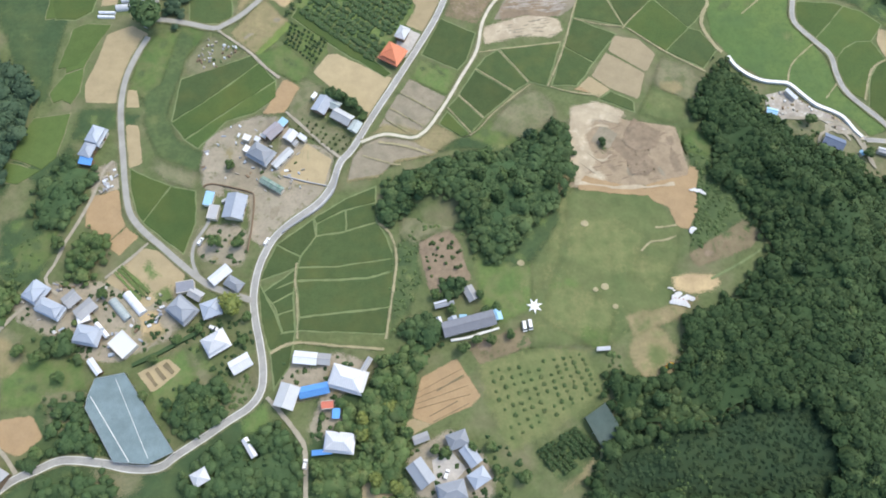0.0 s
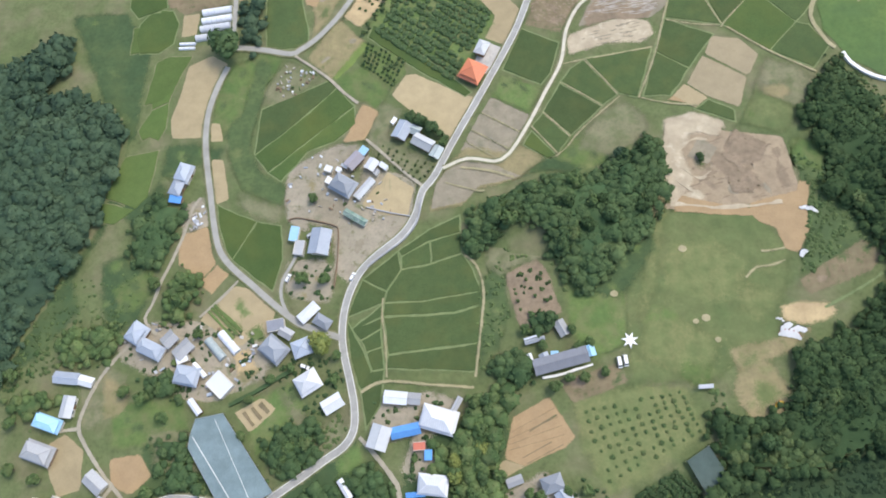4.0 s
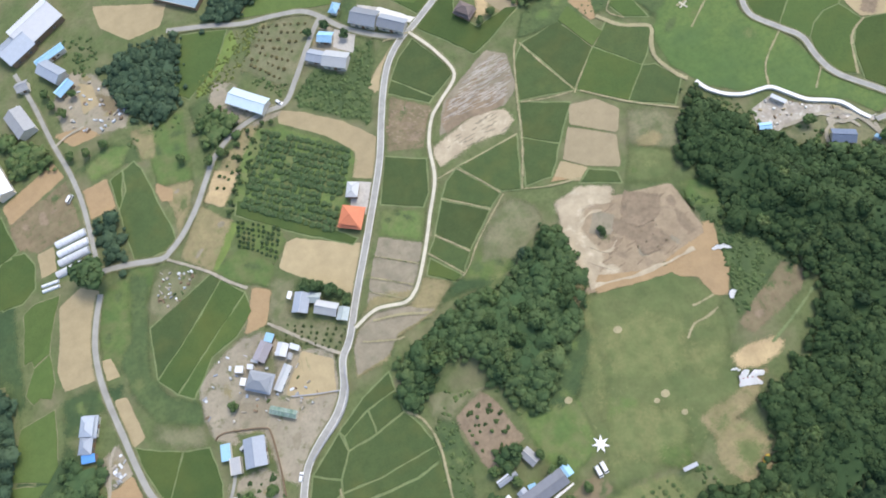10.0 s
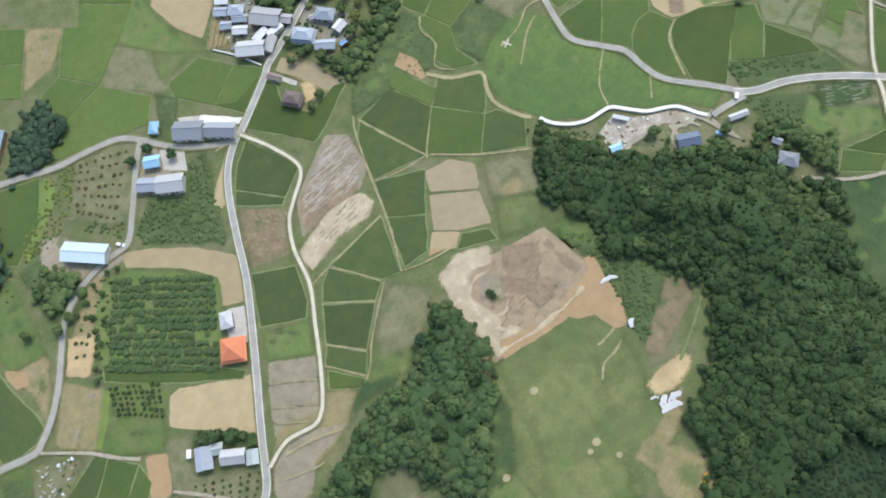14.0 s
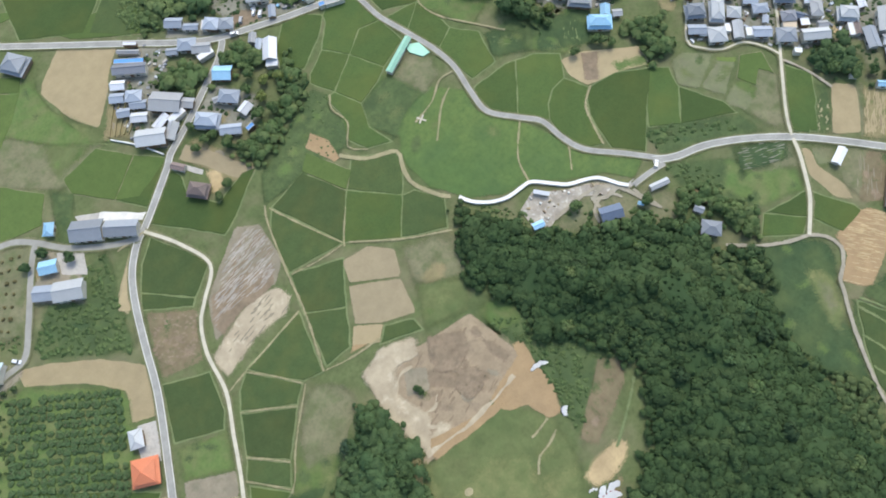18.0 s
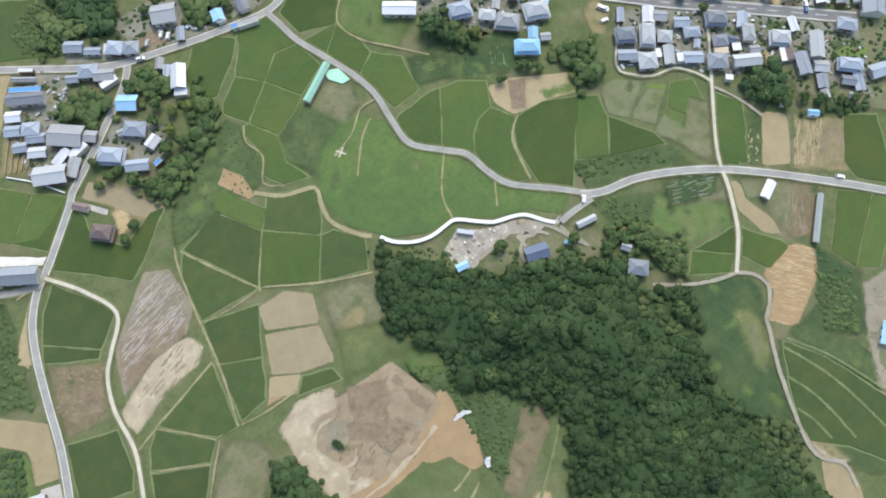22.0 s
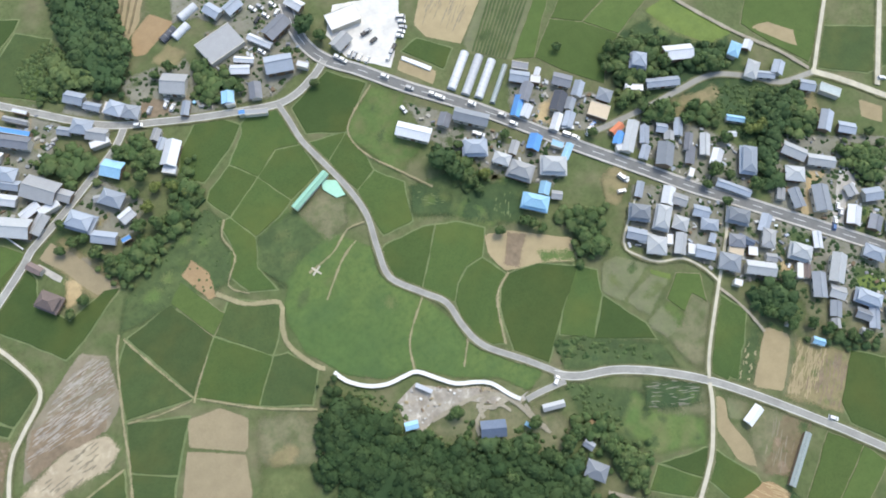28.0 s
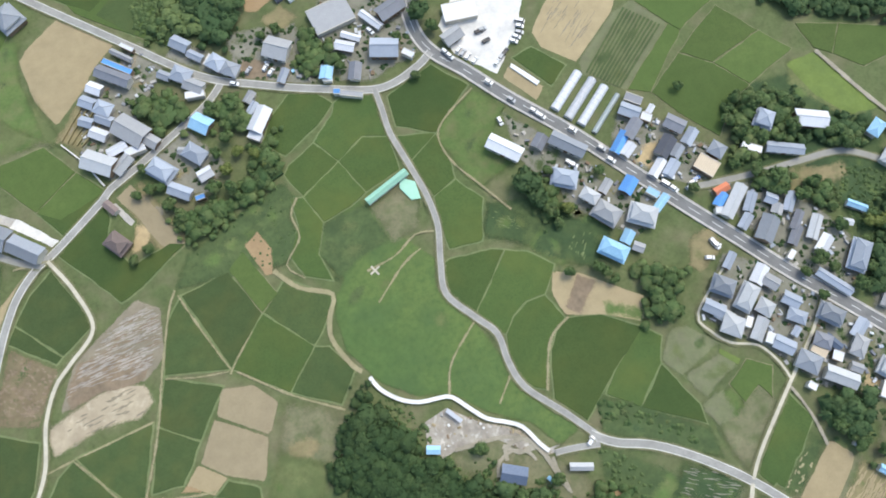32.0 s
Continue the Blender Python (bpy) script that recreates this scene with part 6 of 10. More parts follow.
field("olive", 4, (21.6, 398.6), (47.8, 356.5), (20.5, 348.8), (-1.7, 369.1), (-3.8, 376.6))
field("rice_light", 5, (-19.1, 393.4), (-5, 375.1), (-27.9, 368.8), (-31.9, 389.1))
field("rice_light", 6, (-5, 375.1), (12.8, 352.7), (3.5, 339.9), (-24.6, 347.6), (-45.3, 353.3), (-27.9, 368.8))
field("rice", 5, (23.1, 352.7), (43, 355.8), (54.4, 340.5), (35.1, 327.2), (22, 343.6))
field("rice", 6, (54.4, 340.5), (65.1, 328.3), (45.2, 313.1), (35.1, 327.2))
field("concrete", 7, (17.1, 333.4), (30.1, 324.7), (41.3, 313), (38.9, 311.7), (28, 320.8), (16.8, 329.8))
field("yard", 4, (-8.5, 333.5), (9.7, 319.7), (-0.9, 296), (-18.9, 311.3))
field("orchard_floor", 5, (-34.5, 341.7), (-5.5, 333.1), (-26.5, 304.3), (-50.8, 320.6))
field("bare", 4, (6.9, 283.1), (26.8, 302.9), (12.6, 278.8))
field("rice", 9, (-77, 357.6), (-52, 349.5), (-63.9, 328.5), (-80.9, 315.9), (-87.7, 322.8))
field("rice_dull", 0, (106.4, 279.8), (115.8, 258.8), (98.8, 240.5), (85.5, 275.5))
field("rice_dull", 6, (85.5, 275.5), (98.8, 240.5), (72.6, 245.7), (77.8, 265.9))
field("rice_dull", 7, (72.6, 245.7), (94.5, 235), (81.5, 217.3), (66.2, 227.8))
field("rice_dull", 8, (66.2, 227.8), (81.5, 217.3), (71.8, 202.9), (59.3, 203.5))
field("rice_dull", 15, (33.6, 225.3), (51.1, 227.5), (65.2, 229.5), (56.9, 202.8), (48.5, 205.1), (40.8, 215))
field("rice_dull", 1, (127.8, 270), (145.1, 257.6), (142.8, 251.1), (132.5, 239.9), (115.8, 258.8))
field("rice", 7, (115.8, 258.8), (132.5, 239.9), (118.9, 224.9), (98.8, 240.5))
field("rice_dull", 8, (132.5, 239.9), (138.2, 238.3), (145.8, 226.3), (137.1, 214.5), (118.9, 224.9))
field("rice_light", 8, (114, 286.1), (123.9, 265), (115.8, 258.8), (106.4, 279.8))
field("olive", 10, (116, 221), (128.5, 216), (139.6, 205.7), (129.3, 192.9), (110.1, 205.2))
field("meadow", 11, (109.7, 204.6), (128.8, 191.7), (117.4, 182.1), (100.6, 186.9))
field("bare", 10, (78.1, 209.2), (88.4, 201.2), (82.1, 196.4), (72.9, 202.8))
field("rice_dull", 12, (88.4, 200.5), (99.3, 194.1), (99.2, 188.1), (81.4, 195.5))
field("meadow_green", 9, (145.6, 256.4), (150.9, 262.7), (141.7, 278.2), (150.1, 286.5), (166.4, 290.8), (176.1, 275.3), (188.6, 260.2), (185.5, 248.6), (197.2, 228.6), (203.4, 210.2), (204.4, 200.7), (223.9, 179.2), (213.3, 176.1), (204.8, 187.2), (189.8, 195.9), (179.8, 206.1), (166.3, 209.1), (154.7, 217.4), (149.3, 225.7), (144.3, 234.4), (143.7, 248.5))
field("rice", 0, (304.9, 168.6), (310.2, 156.2), (289.2, 135.6), (281.4, 144.1))
field("rice", 5, (338, 121.2), (349.1, 111.1), (327.6, 84.6), (318.1, 98.5), (320.2, 107.1))
field("weed", 0, (226.9, 172), (250, 154.2), (268.5, 130.4), (264.1, 124.2), (242, 130.5), (225, 150.2))
field("lawn", 1, (249.1, 153.3), (268.1, 130), (262.6, 122.9), (243.8, 128.9), (237.3, 145.5))
field("rice", 2, (241.3, 126.6), (253.9, 112.6), (246.2, 108.9), (232.6, 120.1))
field("rice", 3, (241.3, 126.6), (263, 121.1), (253.9, 112.6))
field("bare", 3, (277, 136.4), (279.6, 132.2), (276, 125.2), (277.3, 111.1), (274.1, 104.6), (269.6, 110.7), (269.8, 125.1))
field("fallow", 4, (280.9, 132.7), (289.3, 124.2), (281.5, 121.1), (276.4, 125.5))
field("rice", 4, (263, 121.1), (272.5, 103.1), (272.5, 99.1), (259.1, 98.4), (253.9, 112.6))
field("rice_light", 0, (307.9, 101), (317.1, 89.2), (285.7, 73.8), (284.1, 85.8))
field("rice_light", 1, (317.1, 89.2), (321.2, 79.5), (293.1, 67), (285.7, 73.8))
field("weed_dark", 6, (229.9, 117.7), (246.3, 105.8), (250.6, 98.7), (244.3, 90.1), (236.4, 84.8), (227.8, 71.2), (216.9, 51.4), (212.8, 43.6), (206.2, 67.2), (206.2, 82.1), (215.3, 104.2))
field("weed", 8, (238.1, 77.7), (241, 67.6), (244.1, 55.5), (248.8, 36.2), (248.8, 22), (233.7, 10), (224.1, 18.9), (220.1, 26.9), (218.5, 47), (229.8, 69.3))
field("bare_white", 13, (216.9, 47.1), (219.3, 45.7), (221.7, 28.2), (218.9, 28.8), (214.7, 36.6))
field("straw", 14, (216.9, 45.6), (220.1, 42.6), (221.7, 28.2), (216.4, 35.1))
field("bare", 15, (213.3, 36), (220.1, 28.3), (217.1, 19.7), (213.6, 14.6), (203.2, 24.1))
field("weed_dark", 6, (280.7, 92.2), (285.2, 71.7), (266.8, 53.7), (253.3, 66.1), (249.2, 74.6), (263.3, 75.8))
field("weed", 9, (248.4, 76.9), (258.4, 61.5), (261.4, 46.4), (252.5, 36.3), (248, 58.7), (242.8, 75.2))
field("yard", 10, (282.4, 67.8), (297.2, 64), (259.2, 30.2), (249.9, 32.8), (263.2, 50.8))
field("rice", 0, (149, 349.2), (160.7, 345.6), (166.4, 338.9), (156.8, 330.3), (140.8, 321.4), (132.4, 329.6), (139.4, 341.1))
field("rice", 1, (166.4, 338.9), (172.5, 342), (185.2, 338), (183.9, 324.6), (185.1, 317.2), (174.2, 320.3), (161.7, 312.5), (153.6, 323.8), (164.7, 334.7))
field("rice", 2, (141, 317.1), (153.6, 323.8), (161.7, 312.5), (143.6, 301.4), (138, 313.3))
field("rice", 3, (161.7, 312.5), (174.2, 320.3), (185.1, 317.2), (185.7, 301.2), (169.2, 295.6))
field("rice", 10, (143.6, 301.4), (161.7, 312.5), (169.2, 295.6), (161.2, 291.3), (148.9, 288.1))
field("rice", 11, (137.8, 302.4), (143.6, 301.4), (148.9, 288.1), (143.7, 275.6), (146.4, 263.2), (135.9, 268.2), (131.9, 278), (138.3, 289.9))
field("weed", 12, (144, 275.6), (149.3, 287.8), (162.3, 290.7), (168.4, 290.8), (173.1, 272.9), (160, 269.4), (148.7, 263))
field("olive", 13, (169.2, 289.3), (185.2, 293.5), (189.5, 285.6), (184.5, 274.4), (174.5, 271.9))
field("rice", 0, (189.7, 335.2), (212.3, 344.6), (225.1, 329.9), (205, 312.6), (189.3, 320.5), (189.4, 329.8))
field("rice", 4, (185.1, 317.2), (205, 312.6), (198.2, 308), (190.4, 303.2))
field("rice", 5, (205, 312.6), (207.4, 297.1), (206.9, 290.5), (195.8, 285.4), (190.4, 303.2))
field("rice", 6, (195.8, 285.4), (206.9, 290.5), (215.6, 278.9), (209.5, 261.4), (195.5, 261.9), (194.9, 272.5))
field("lawn", 7, (208.5, 317), (226.5, 328), (236.1, 315.4), (226.2, 304.7), (231.4, 289.7), (215.6, 283.6), (209.7, 296.4), (204.7, 308.7))
field("weed", 7, (215.8, 276.3), (236.8, 272.3), (252.9, 254.6), (240.8, 248.3), (225.9, 254.8), (211.3, 262.4))
field("lawn", 8, (230.9, 258.8), (262.1, 259.4), (252.4, 239.7), (236.2, 242.2), (227.5, 252.3))
field("rice", 10, (194, 258.1), (211.8, 257.3), (217.1, 255.2), (197.6, 233.1), (191, 240), (188.2, 247.9), (188.7, 255.8))
field("rice", 11, (217.1, 255.2), (225.5, 251.9), (234.7, 243.3), (226.7, 232.6), (218.8, 232.1), (211.9, 228), (206.7, 221.9), (201.5, 226), (197.6, 233.1))
field("rice", 12, (226.7, 232.6), (231.6, 221.4), (226.2, 217.2), (221.7, 210.9), (215.6, 196.3), (210.8, 198.6), (205.9, 205.8), (205.5, 214.2), (206.7, 221.9), (211.9, 228), (218.8, 232.1))
field("rice", 13, (231.6, 221.4), (245.8, 218.7), (259.6, 209.2), (260.2, 208), (243, 195.8), (226.4, 180.7), (216.6, 192.5), (219.5, 204.2), (221.7, 210.9), (226.2, 217.2))
field("rice", 14, (259.6, 209.2), (266, 203.3), (261.7, 193.1), (247.7, 179.4), (236.5, 188.3), (243, 195.8))
field("rice", 15, (261.7, 193.1), (270.5, 174.3), (270.6, 166.1), (247.7, 179.4))
field("rice", 21, (304.9, 168.6), (310.2, 156.2), (300.8, 146), (285.4, 137.4), (281.4, 144.1))
field("weed", 21, (233.8, 188.7), (247.4, 181.2), (271, 163.9), (271.4, 152.4), (252.1, 163.1), (230.4, 174.2))
field("bare", 0, (259.5, 346.5), (268.4, 357), (276.1, 363.6), (302.3, 354), (296.9, 345.2), (273.6, 326.5), (261.6, 337.1))
field("fallow", 1, (297.2, 345.1), (307.6, 348.1), (318.7, 332.2), (289.8, 307.2), (273.9, 319.9), (274.7, 326.5))
field("rice", 1, (247, 336.7), (257.1, 339.4), (268.8, 326.3), (259.4, 318.7))
field("bare", 2, (244.5, 333.2), (256.1, 319.7), (251.1, 314.3), (240.5, 328.8))
field("white_gravel", 3, (220.8, 361.4), (231.4, 374.5), (261.8, 365), (251.9, 347.4), (238.7, 331.3), (223.8, 345.9))
field("rice_light", 0, (372.4, 315.9), (391.1, 310.1), (382.3, 296.8), (375.6, 301.8))
field("rice_light", 1, (391.1, 310.1), (413.6, 301.7), (407.9, 289.8), (393.1, 287.2), (382.3, 296.8))
field("lime", 2, (360.7, 298.7), (374.8, 300.1), (391.7, 267.2), (376.7, 269.1), (366.6, 281.9))
field("rice_light", 2, (318.7, 332.2), (322.8, 327.3), (299.6, 303.1), (289.8, 307.2))
field("rice_light", 3, (307.6, 348.1), (343, 338.4), (322.8, 327.3), (318.7, 332.2))
field("rice_light", 4, (342.3, 334.7), (356.1, 317.3), (330.6, 308.3), (317.9, 317.5), (332.8, 328.1))
field("rice_light", 5, (356.1, 317.3), (366.6, 304.6), (341.9, 293.8), (330.6, 308.3))
field("rice_light", 6, (317.9, 317.5), (330.6, 308.3), (341.9, 293.8), (329.1, 286.6), (320.4, 275.1), (307.2, 290.6), (299.6, 303.1))
field("bare", 0, (39, 398.8), (42.3, 403.6), (58.6, 415.2), (81.1, 395.9), (68.3, 384), (64.8, 378.1), (49.9, 363.5), (42.4, 378))
field("rice_light", 0, (59.4, 427.8), (105.9, 413.4), (95.7, 392.3), (66.3, 415.2))
field("rice_light", 7, (23.1, 352.7), (43, 355.8), (54.4, 340.5), (35.1, 327.2), (22, 343.6))
field("rice_light", 8, (54.4, 340.5), (65.1, 328.3), (44.6, 320.8), (35.1, 327.2))
field("meadow", 8, (26.8, 388.4), (40.5, 381.4), (51.5, 356), (42.1, 357.5), (21.8, 354.9))
field("straw", 9, (48.8, 356.8), (64.5, 376.7), (65.2, 359.9), (71.4, 347.1), (59.4, 348.1))
field("rice", 8, (42.6, 309.3), (62.2, 323.6), (64.5, 316.5), (61.4, 306), (69.6, 293.5), (85.9, 298.5), (92.5, 296.2), (71.5, 283.1), (62.2, 279.4), (40.4, 307))
field("straw", 9, (70.6, 323.6), (79.8, 327.3), (93.5, 298.6), (85.9, 292.9), (78.8, 300.7))
field("weed", 12, (84.1, 278.7), (92.7, 291.4), (137, 311), (140.2, 302.1), (135.6, 295.8), (137.7, 285), (130.4, 274.8), (112.6, 277.8), (105, 277.7))
field("bare_orange", 13, (115.1, 288.2), (121.6, 292.5), (125.5, 283.8), (123.4, 273.3), (120.6, 273.6))
field("lot", 10, (63.1, 375.8), (91.4, 392.7), (100.3, 379.9), (82.7, 354.5), (92.7, 343.2), (68.6, 332), (57.8, 346))
field("lot", 11, (83.8, 335.3), (103.1, 345.5), (115.9, 325.4), (106.3, 315.2), (92.2, 316.9))
field("lot", 11, (107.3, 389.2), (118.1, 380.1), (128.2, 368.4), (122.3, 364.5), (109.3, 362.9), (100.3, 379.9))
field("lot", 12, (129.5, 385.3), (159.7, 381.8), (161.8, 349.5), (129.1, 361))
field("lot", 13, (172.3, 389.8), (211.1, 377.8), (208.8, 352), (186, 344.8), (162.1, 350.8))
field("lot", 8, (235.2, 312.9), (255.6, 290.3), (265.9, 276.4), (241.5, 278.7), (235.6, 291.1))
field("lot", 9, (248.8, 281.7), (288.6, 256.4), (271.3, 243.9), (247.3, 266.5))
field("lot", 0, (285.9, 302.7), (318.8, 268.1), (304, 256.8), (284.1, 270.8), (274, 284.6))
field("lot", 2, (306.2, 256.1), (329.8, 251.5), (347.2, 233.2), (359.1, 209.4), (344.3, 199.2), (325.1, 217.3))
field("lot", 20, (301.8, 227), (321.9, 215.8), (350.4, 180.6), (338.9, 156.5), (317.6, 167.5), (310.6, 178.8), (283.4, 205.9))
field("sand", 1, (288.2, 281.5), (294.4, 281), (286.8, 271.3), (282, 275.4))
field("straw", 21, (292.4, 237.4), (302.4, 239.3), (302.7, 229.2), (290.3, 223.1), (287.2, 226.5))
field("bare", 1, (-26.7, 15.9), (-16.1, 18), (-14, 8), (-26.8, 7.9))
field("sand", 6, (-125.7, 83.6), (-118.3, 85.6), (-115, 76.7), (-122.7, 75.1))
field("olive", 21, (345.3, 179.9), (401.4, 198.8), (454.2, 163), (371.3, 94), (352.3, 109.9), (335.7, 134.3), (331.7, 164))
field("sand", 22, (368.4, 187), (371.5, 186.3), (369.3, 176.7), (364.8, 171.7), (359.7, 177.1))
field("straw", 14, (146.6, 387.5), (155.8, 392.2), (160.6, 384.2), (156.8, 380.4), (149.5, 380.4))
field("sand", 10, (74, 310.2), (79.6, 307), (77, 298.7), (70.9, 299.1))
field("concrete", 11, (65.5, 322.1), (67.9, 321.8), (73.8, 311.8), (72.1, 310.3))
field("bare_dull", 13, (68.3, 323.8), (75.1, 328), (81.2, 319.8), (87.4, 305.6), (92.5, 296.2), (86.4, 293.8), (80.6, 301.4), (74.9, 314.5))
field("bare", 14, (140.2, 437.5), (159.5, 426.8), (149.3, 409.2), (136.2, 398.5), (126.8, 392.3), (124.9, 395.4), (134.5, 410.5))
field("lot", 14, (169.8, 421.1), (223, 391.5), (211.8, 367.1), (187.7, 379.9), (173.9, 398.9), (162.5, 401.8))
field("dry", 1, (-91.7, 156.6), (-79, 152.4), (-84.3, 141), (-95.2, 146.5))
field("rice_light", 0, (410.6, 281.6), (445.6, 262.1), (427.2, 246.3), (412.7, 235.7), (400.6, 260.5), (397.4, 269.6))
field("straw", 1, (395.4, 229.4), (404.9, 223.3), (399.9, 212.5), (390.4, 220.6))
field("bare", 0, (420.9, 209.1), (428.2, 200.4), (422.5, 194.2), (415.8, 201.4))
field("weed_dark", 3, (364, 249.3), (395.5, 232.1), (373.7, 206.8), (360.4, 215.1), (356.7, 239.8))
field("straw", 4, (345, 250.5), (364.4, 249.7), (366.3, 243.5), (346.3, 241.4))
field("lot", 23, (375.5, 213), (419.1, 188.1), (353.9, 116.8), (338.1, 160.3), (354.7, 196))
field("sand", 24, (356.6, 182.4), (370.4, 186.9), (370, 174.7), (362.5, 169.9))
field("rice_light", 0, (21.7, 448.4), (36, 435.2), (27.4, 422.8), (37.1, 413.9), (31.9, 406.4), (9.6, 425.9))
field("rice_light", 5, (9.6, 425.9), (31.9, 406.4), (22.6, 397.2), (11.4, 394.3), (-1.3, 405.8))
field("rice_light", 0, (30.3, 452.1), (57.2, 445.9), (32.7, 468.8))

field("olive", 12, (-14.5, 129.8), (-9.8, 137.6), (-1.6, 139.8), (12.1, 138.2), (14, 127.6), (10.9, 125.5), (-0.3, 121.7), (-8.7, 118.6), (-14.1, 122))
field("bare_white", 13, (3.8, 136), (9.8, 134.7), (8.6, 128), (2.7, 128))
field("weed_dark", 12, (2.8, 164.9), (14.6, 173.9), (27.2, 171.4), (41.7, 175.3), (53.9, 175.8), (39.5, 168.2), (33.8, 162.7), (14.2, 167.8))
field("weed_dark", 12, (43.6, 129), (50.8, 131.5), (58.2, 135.1), (57, 127.5), (48.8, 114.4), (41.1, 106.7), (28.5, 109.7), (38.6, 117.6))
field("olive", 15, (28.5, 177.6), (33.6, 188.3), (40, 195.9), (51.1, 200.7), (59.6, 193.3), (59.8, 185.7), (51.4, 176.6), (42.5, 173.6))
field("olive", 8, (-160.4, 49.2), (-149.4, 51.5), (-139.7, 49.2), (-135.6, 33.5), (-144, 35.7), (-154.8, 33.4), (-155.5, 42.4))
field("olive", 8, (-134.3, 20.5), (-114, 18.3), (-114.1, 12), (-123.5, 9.5), (-130.1, 9.5))
field("olive", 8, (-84.6, 51.7), (-76.1, 58.8), (-72.8, 49.4), (-78.7, 40.3), (-83.4, 41.4), (-85.3, 47.1))
field("olive", 8, (-103.2, 68.3), (-84.6, 51.7), (-84.5, 40.3), (-93, 44.8))

field("olive", 10, (-35.6, 342.6), (-15.4, 341.9), (-2.7, 334.2), (-16.4, 318.7), (-28.8, 301.8), (-33.3, 303.1), (-50.4, 321.4), (-44.3, 330.4))
field("yard", 10, (-66.7, 320.6), (-57.6, 316), (-43.2, 295.6), (-36.6, 293.5), (-38.5, 286.9), (-52.1, 286.7), (-63.7, 293.5), (-73.5, 305.7))
field("bare", 14, (-77.3, 270.4), (-68.5, 264), (-77.8, 249.4), (-85.8, 256))
field("straw", 13, (-89.4, 256.4), (-80.7, 247.1), (-75, 241.3), (-81.3, 233.1), (-90.3, 220.2), (-103.4, 232.2), (-96.8, 244.1))
field("lime", 12, (-76.9, 242), (-72.9, 238.6), (-79.2, 228.7), (-87.8, 219.6), (-89.9, 221.1), (-81.7, 233.4))
field("concrete", 8, (-13.4, 237.1), (-6, 233.6), (-13.8, 219), (-20, 224.5), (-18.1, 230.9))
field("olive", 9, (-64.2, 205.9), (-54.3, 201), (-61.5, 187.7), (-38.9, 171.4), (-43.4, 162.8), (-71, 182.7), (-70.6, 191.2))
field("lawn", 15, (124.7, 178.5), (131.6, 176.1), (136.2, 169.4), (132.7, 163.4), (124.7, 165.4), (120.3, 171.3))

field("weed_dark", 2, (-170.5, 185.5), (-156.9, 187.7), (-142.6, 183.2), (-142.4, 172.8), (-154.2, 175), (-162.8, 168.1), (-171.8, 170.8))
field("weed", 6, (-129, 233.9), (-121.1, 229.8), (-125.2, 207), (-128.9, 185.2), (-121.5, 170.5), (-108.2, 162.3), (-109.8, 152.2), (-130, 162.2), (-138, 176.9), (-141.2, 194.7), (-133.9, 203.9))
field("olive", 7, (-130.4, 159.7), (-109.8, 152.2), (-111.1, 144.2), (-122.2, 147.5), (-132.1, 154.2))
field("olive", 7, (-112.7, 231.2), (-94.6, 220), (-108.1, 211.7), (-119, 205.6), (-124.3, 214.6), (-118.5, 224.5))
field("lawn", 2, (-129.7, 242.3), (-115.8, 231.7), (-129.5, 204.7), (-142.1, 213.4))
field("olive", 8, (-75.5, 204.5), (-67.5, 199.7), (-72.5, 187.1), (-80, 183.6), (-83.3, 187.7), (-76.6, 198.2))
field("weed_dark", 2, (-194.3, 124.8), (-185.2, 129.1), (-175.5, 124.9), (-168.2, 114), (-173.4, 98.1), (-181.9, 92.8), (-186.8, 92.8))
field("lawn", 3, (-186.8, 113.9), (-175.8, 120.8), (-167.6, 123.6), (-167.6, 111.3), (-174.5, 103.3), (-181.9, 103.2))
field("weed_dark", 3, (-172, 168.2), (-165, 158.2), (-173.8, 147.9), (-181.9, 142.7), (-188.9, 152.4), (-182.9, 163.6), (-174, 160.9))

field("olive", 4, (318, 140.8), (322.3, 137.8), (303.6, 119.3), (301.4, 121.6))
field("olive", 17, (252, 225.5), (263.8, 217), (260.1, 213.1), (250.5, 218.4), (248.8, 221.9))
field("bare_brown", 14, (135, 372.2), (146.2, 364.2), (139.6, 355.7), (128.9, 364.7))
field("olive", 6, (257, 155.2), (276.9, 139), (269.3, 131.3), (252.8, 142.7), (251.6, 148.8))
field("weed_dark", 12, (216.6, 276), (231.1, 266), (224.4, 255.1), (211.2, 264.8))
field("weed_dark", 9, (238.9, 263.5), (262.9, 252.5), (249.9, 236.2), (228.6, 251.6))

field("concrete", 25, (390.1, 187.7), (397.6, 185.3), (388.6, 176.4), (380.2, 171.9), (369.1, 162.3), (366.5, 166.9), (377.6, 176.5))
field("sand", 25, (374.6, 193.4), (384, 188.6), (373.5, 185.8), (365, 178.2), (366.6, 172.4), (363.1, 170.7), (359.5, 177.7), (367.7, 185.4))
field("lawn", 24, (378.8, 161.9), (392.3, 161.8), (384.5, 151), (375.6, 154.6))
field("weed", 24, (349.5, 175.9), (357.6, 168.1), (353.6, 164.2), (345.3, 170.8))
field("sand", 25, (337.5, 166.5), (342.3, 160.7), (338.6, 156.4), (333.7, 160.5))
field("olive", 24, (336, 148.5), (340.5, 144.4), (332.5, 135.1), (327.5, 136.6))
field("weed", 24, (363.4, 148.4), (373.8, 139.3), (367.7, 132.7), (356.7, 140.1))

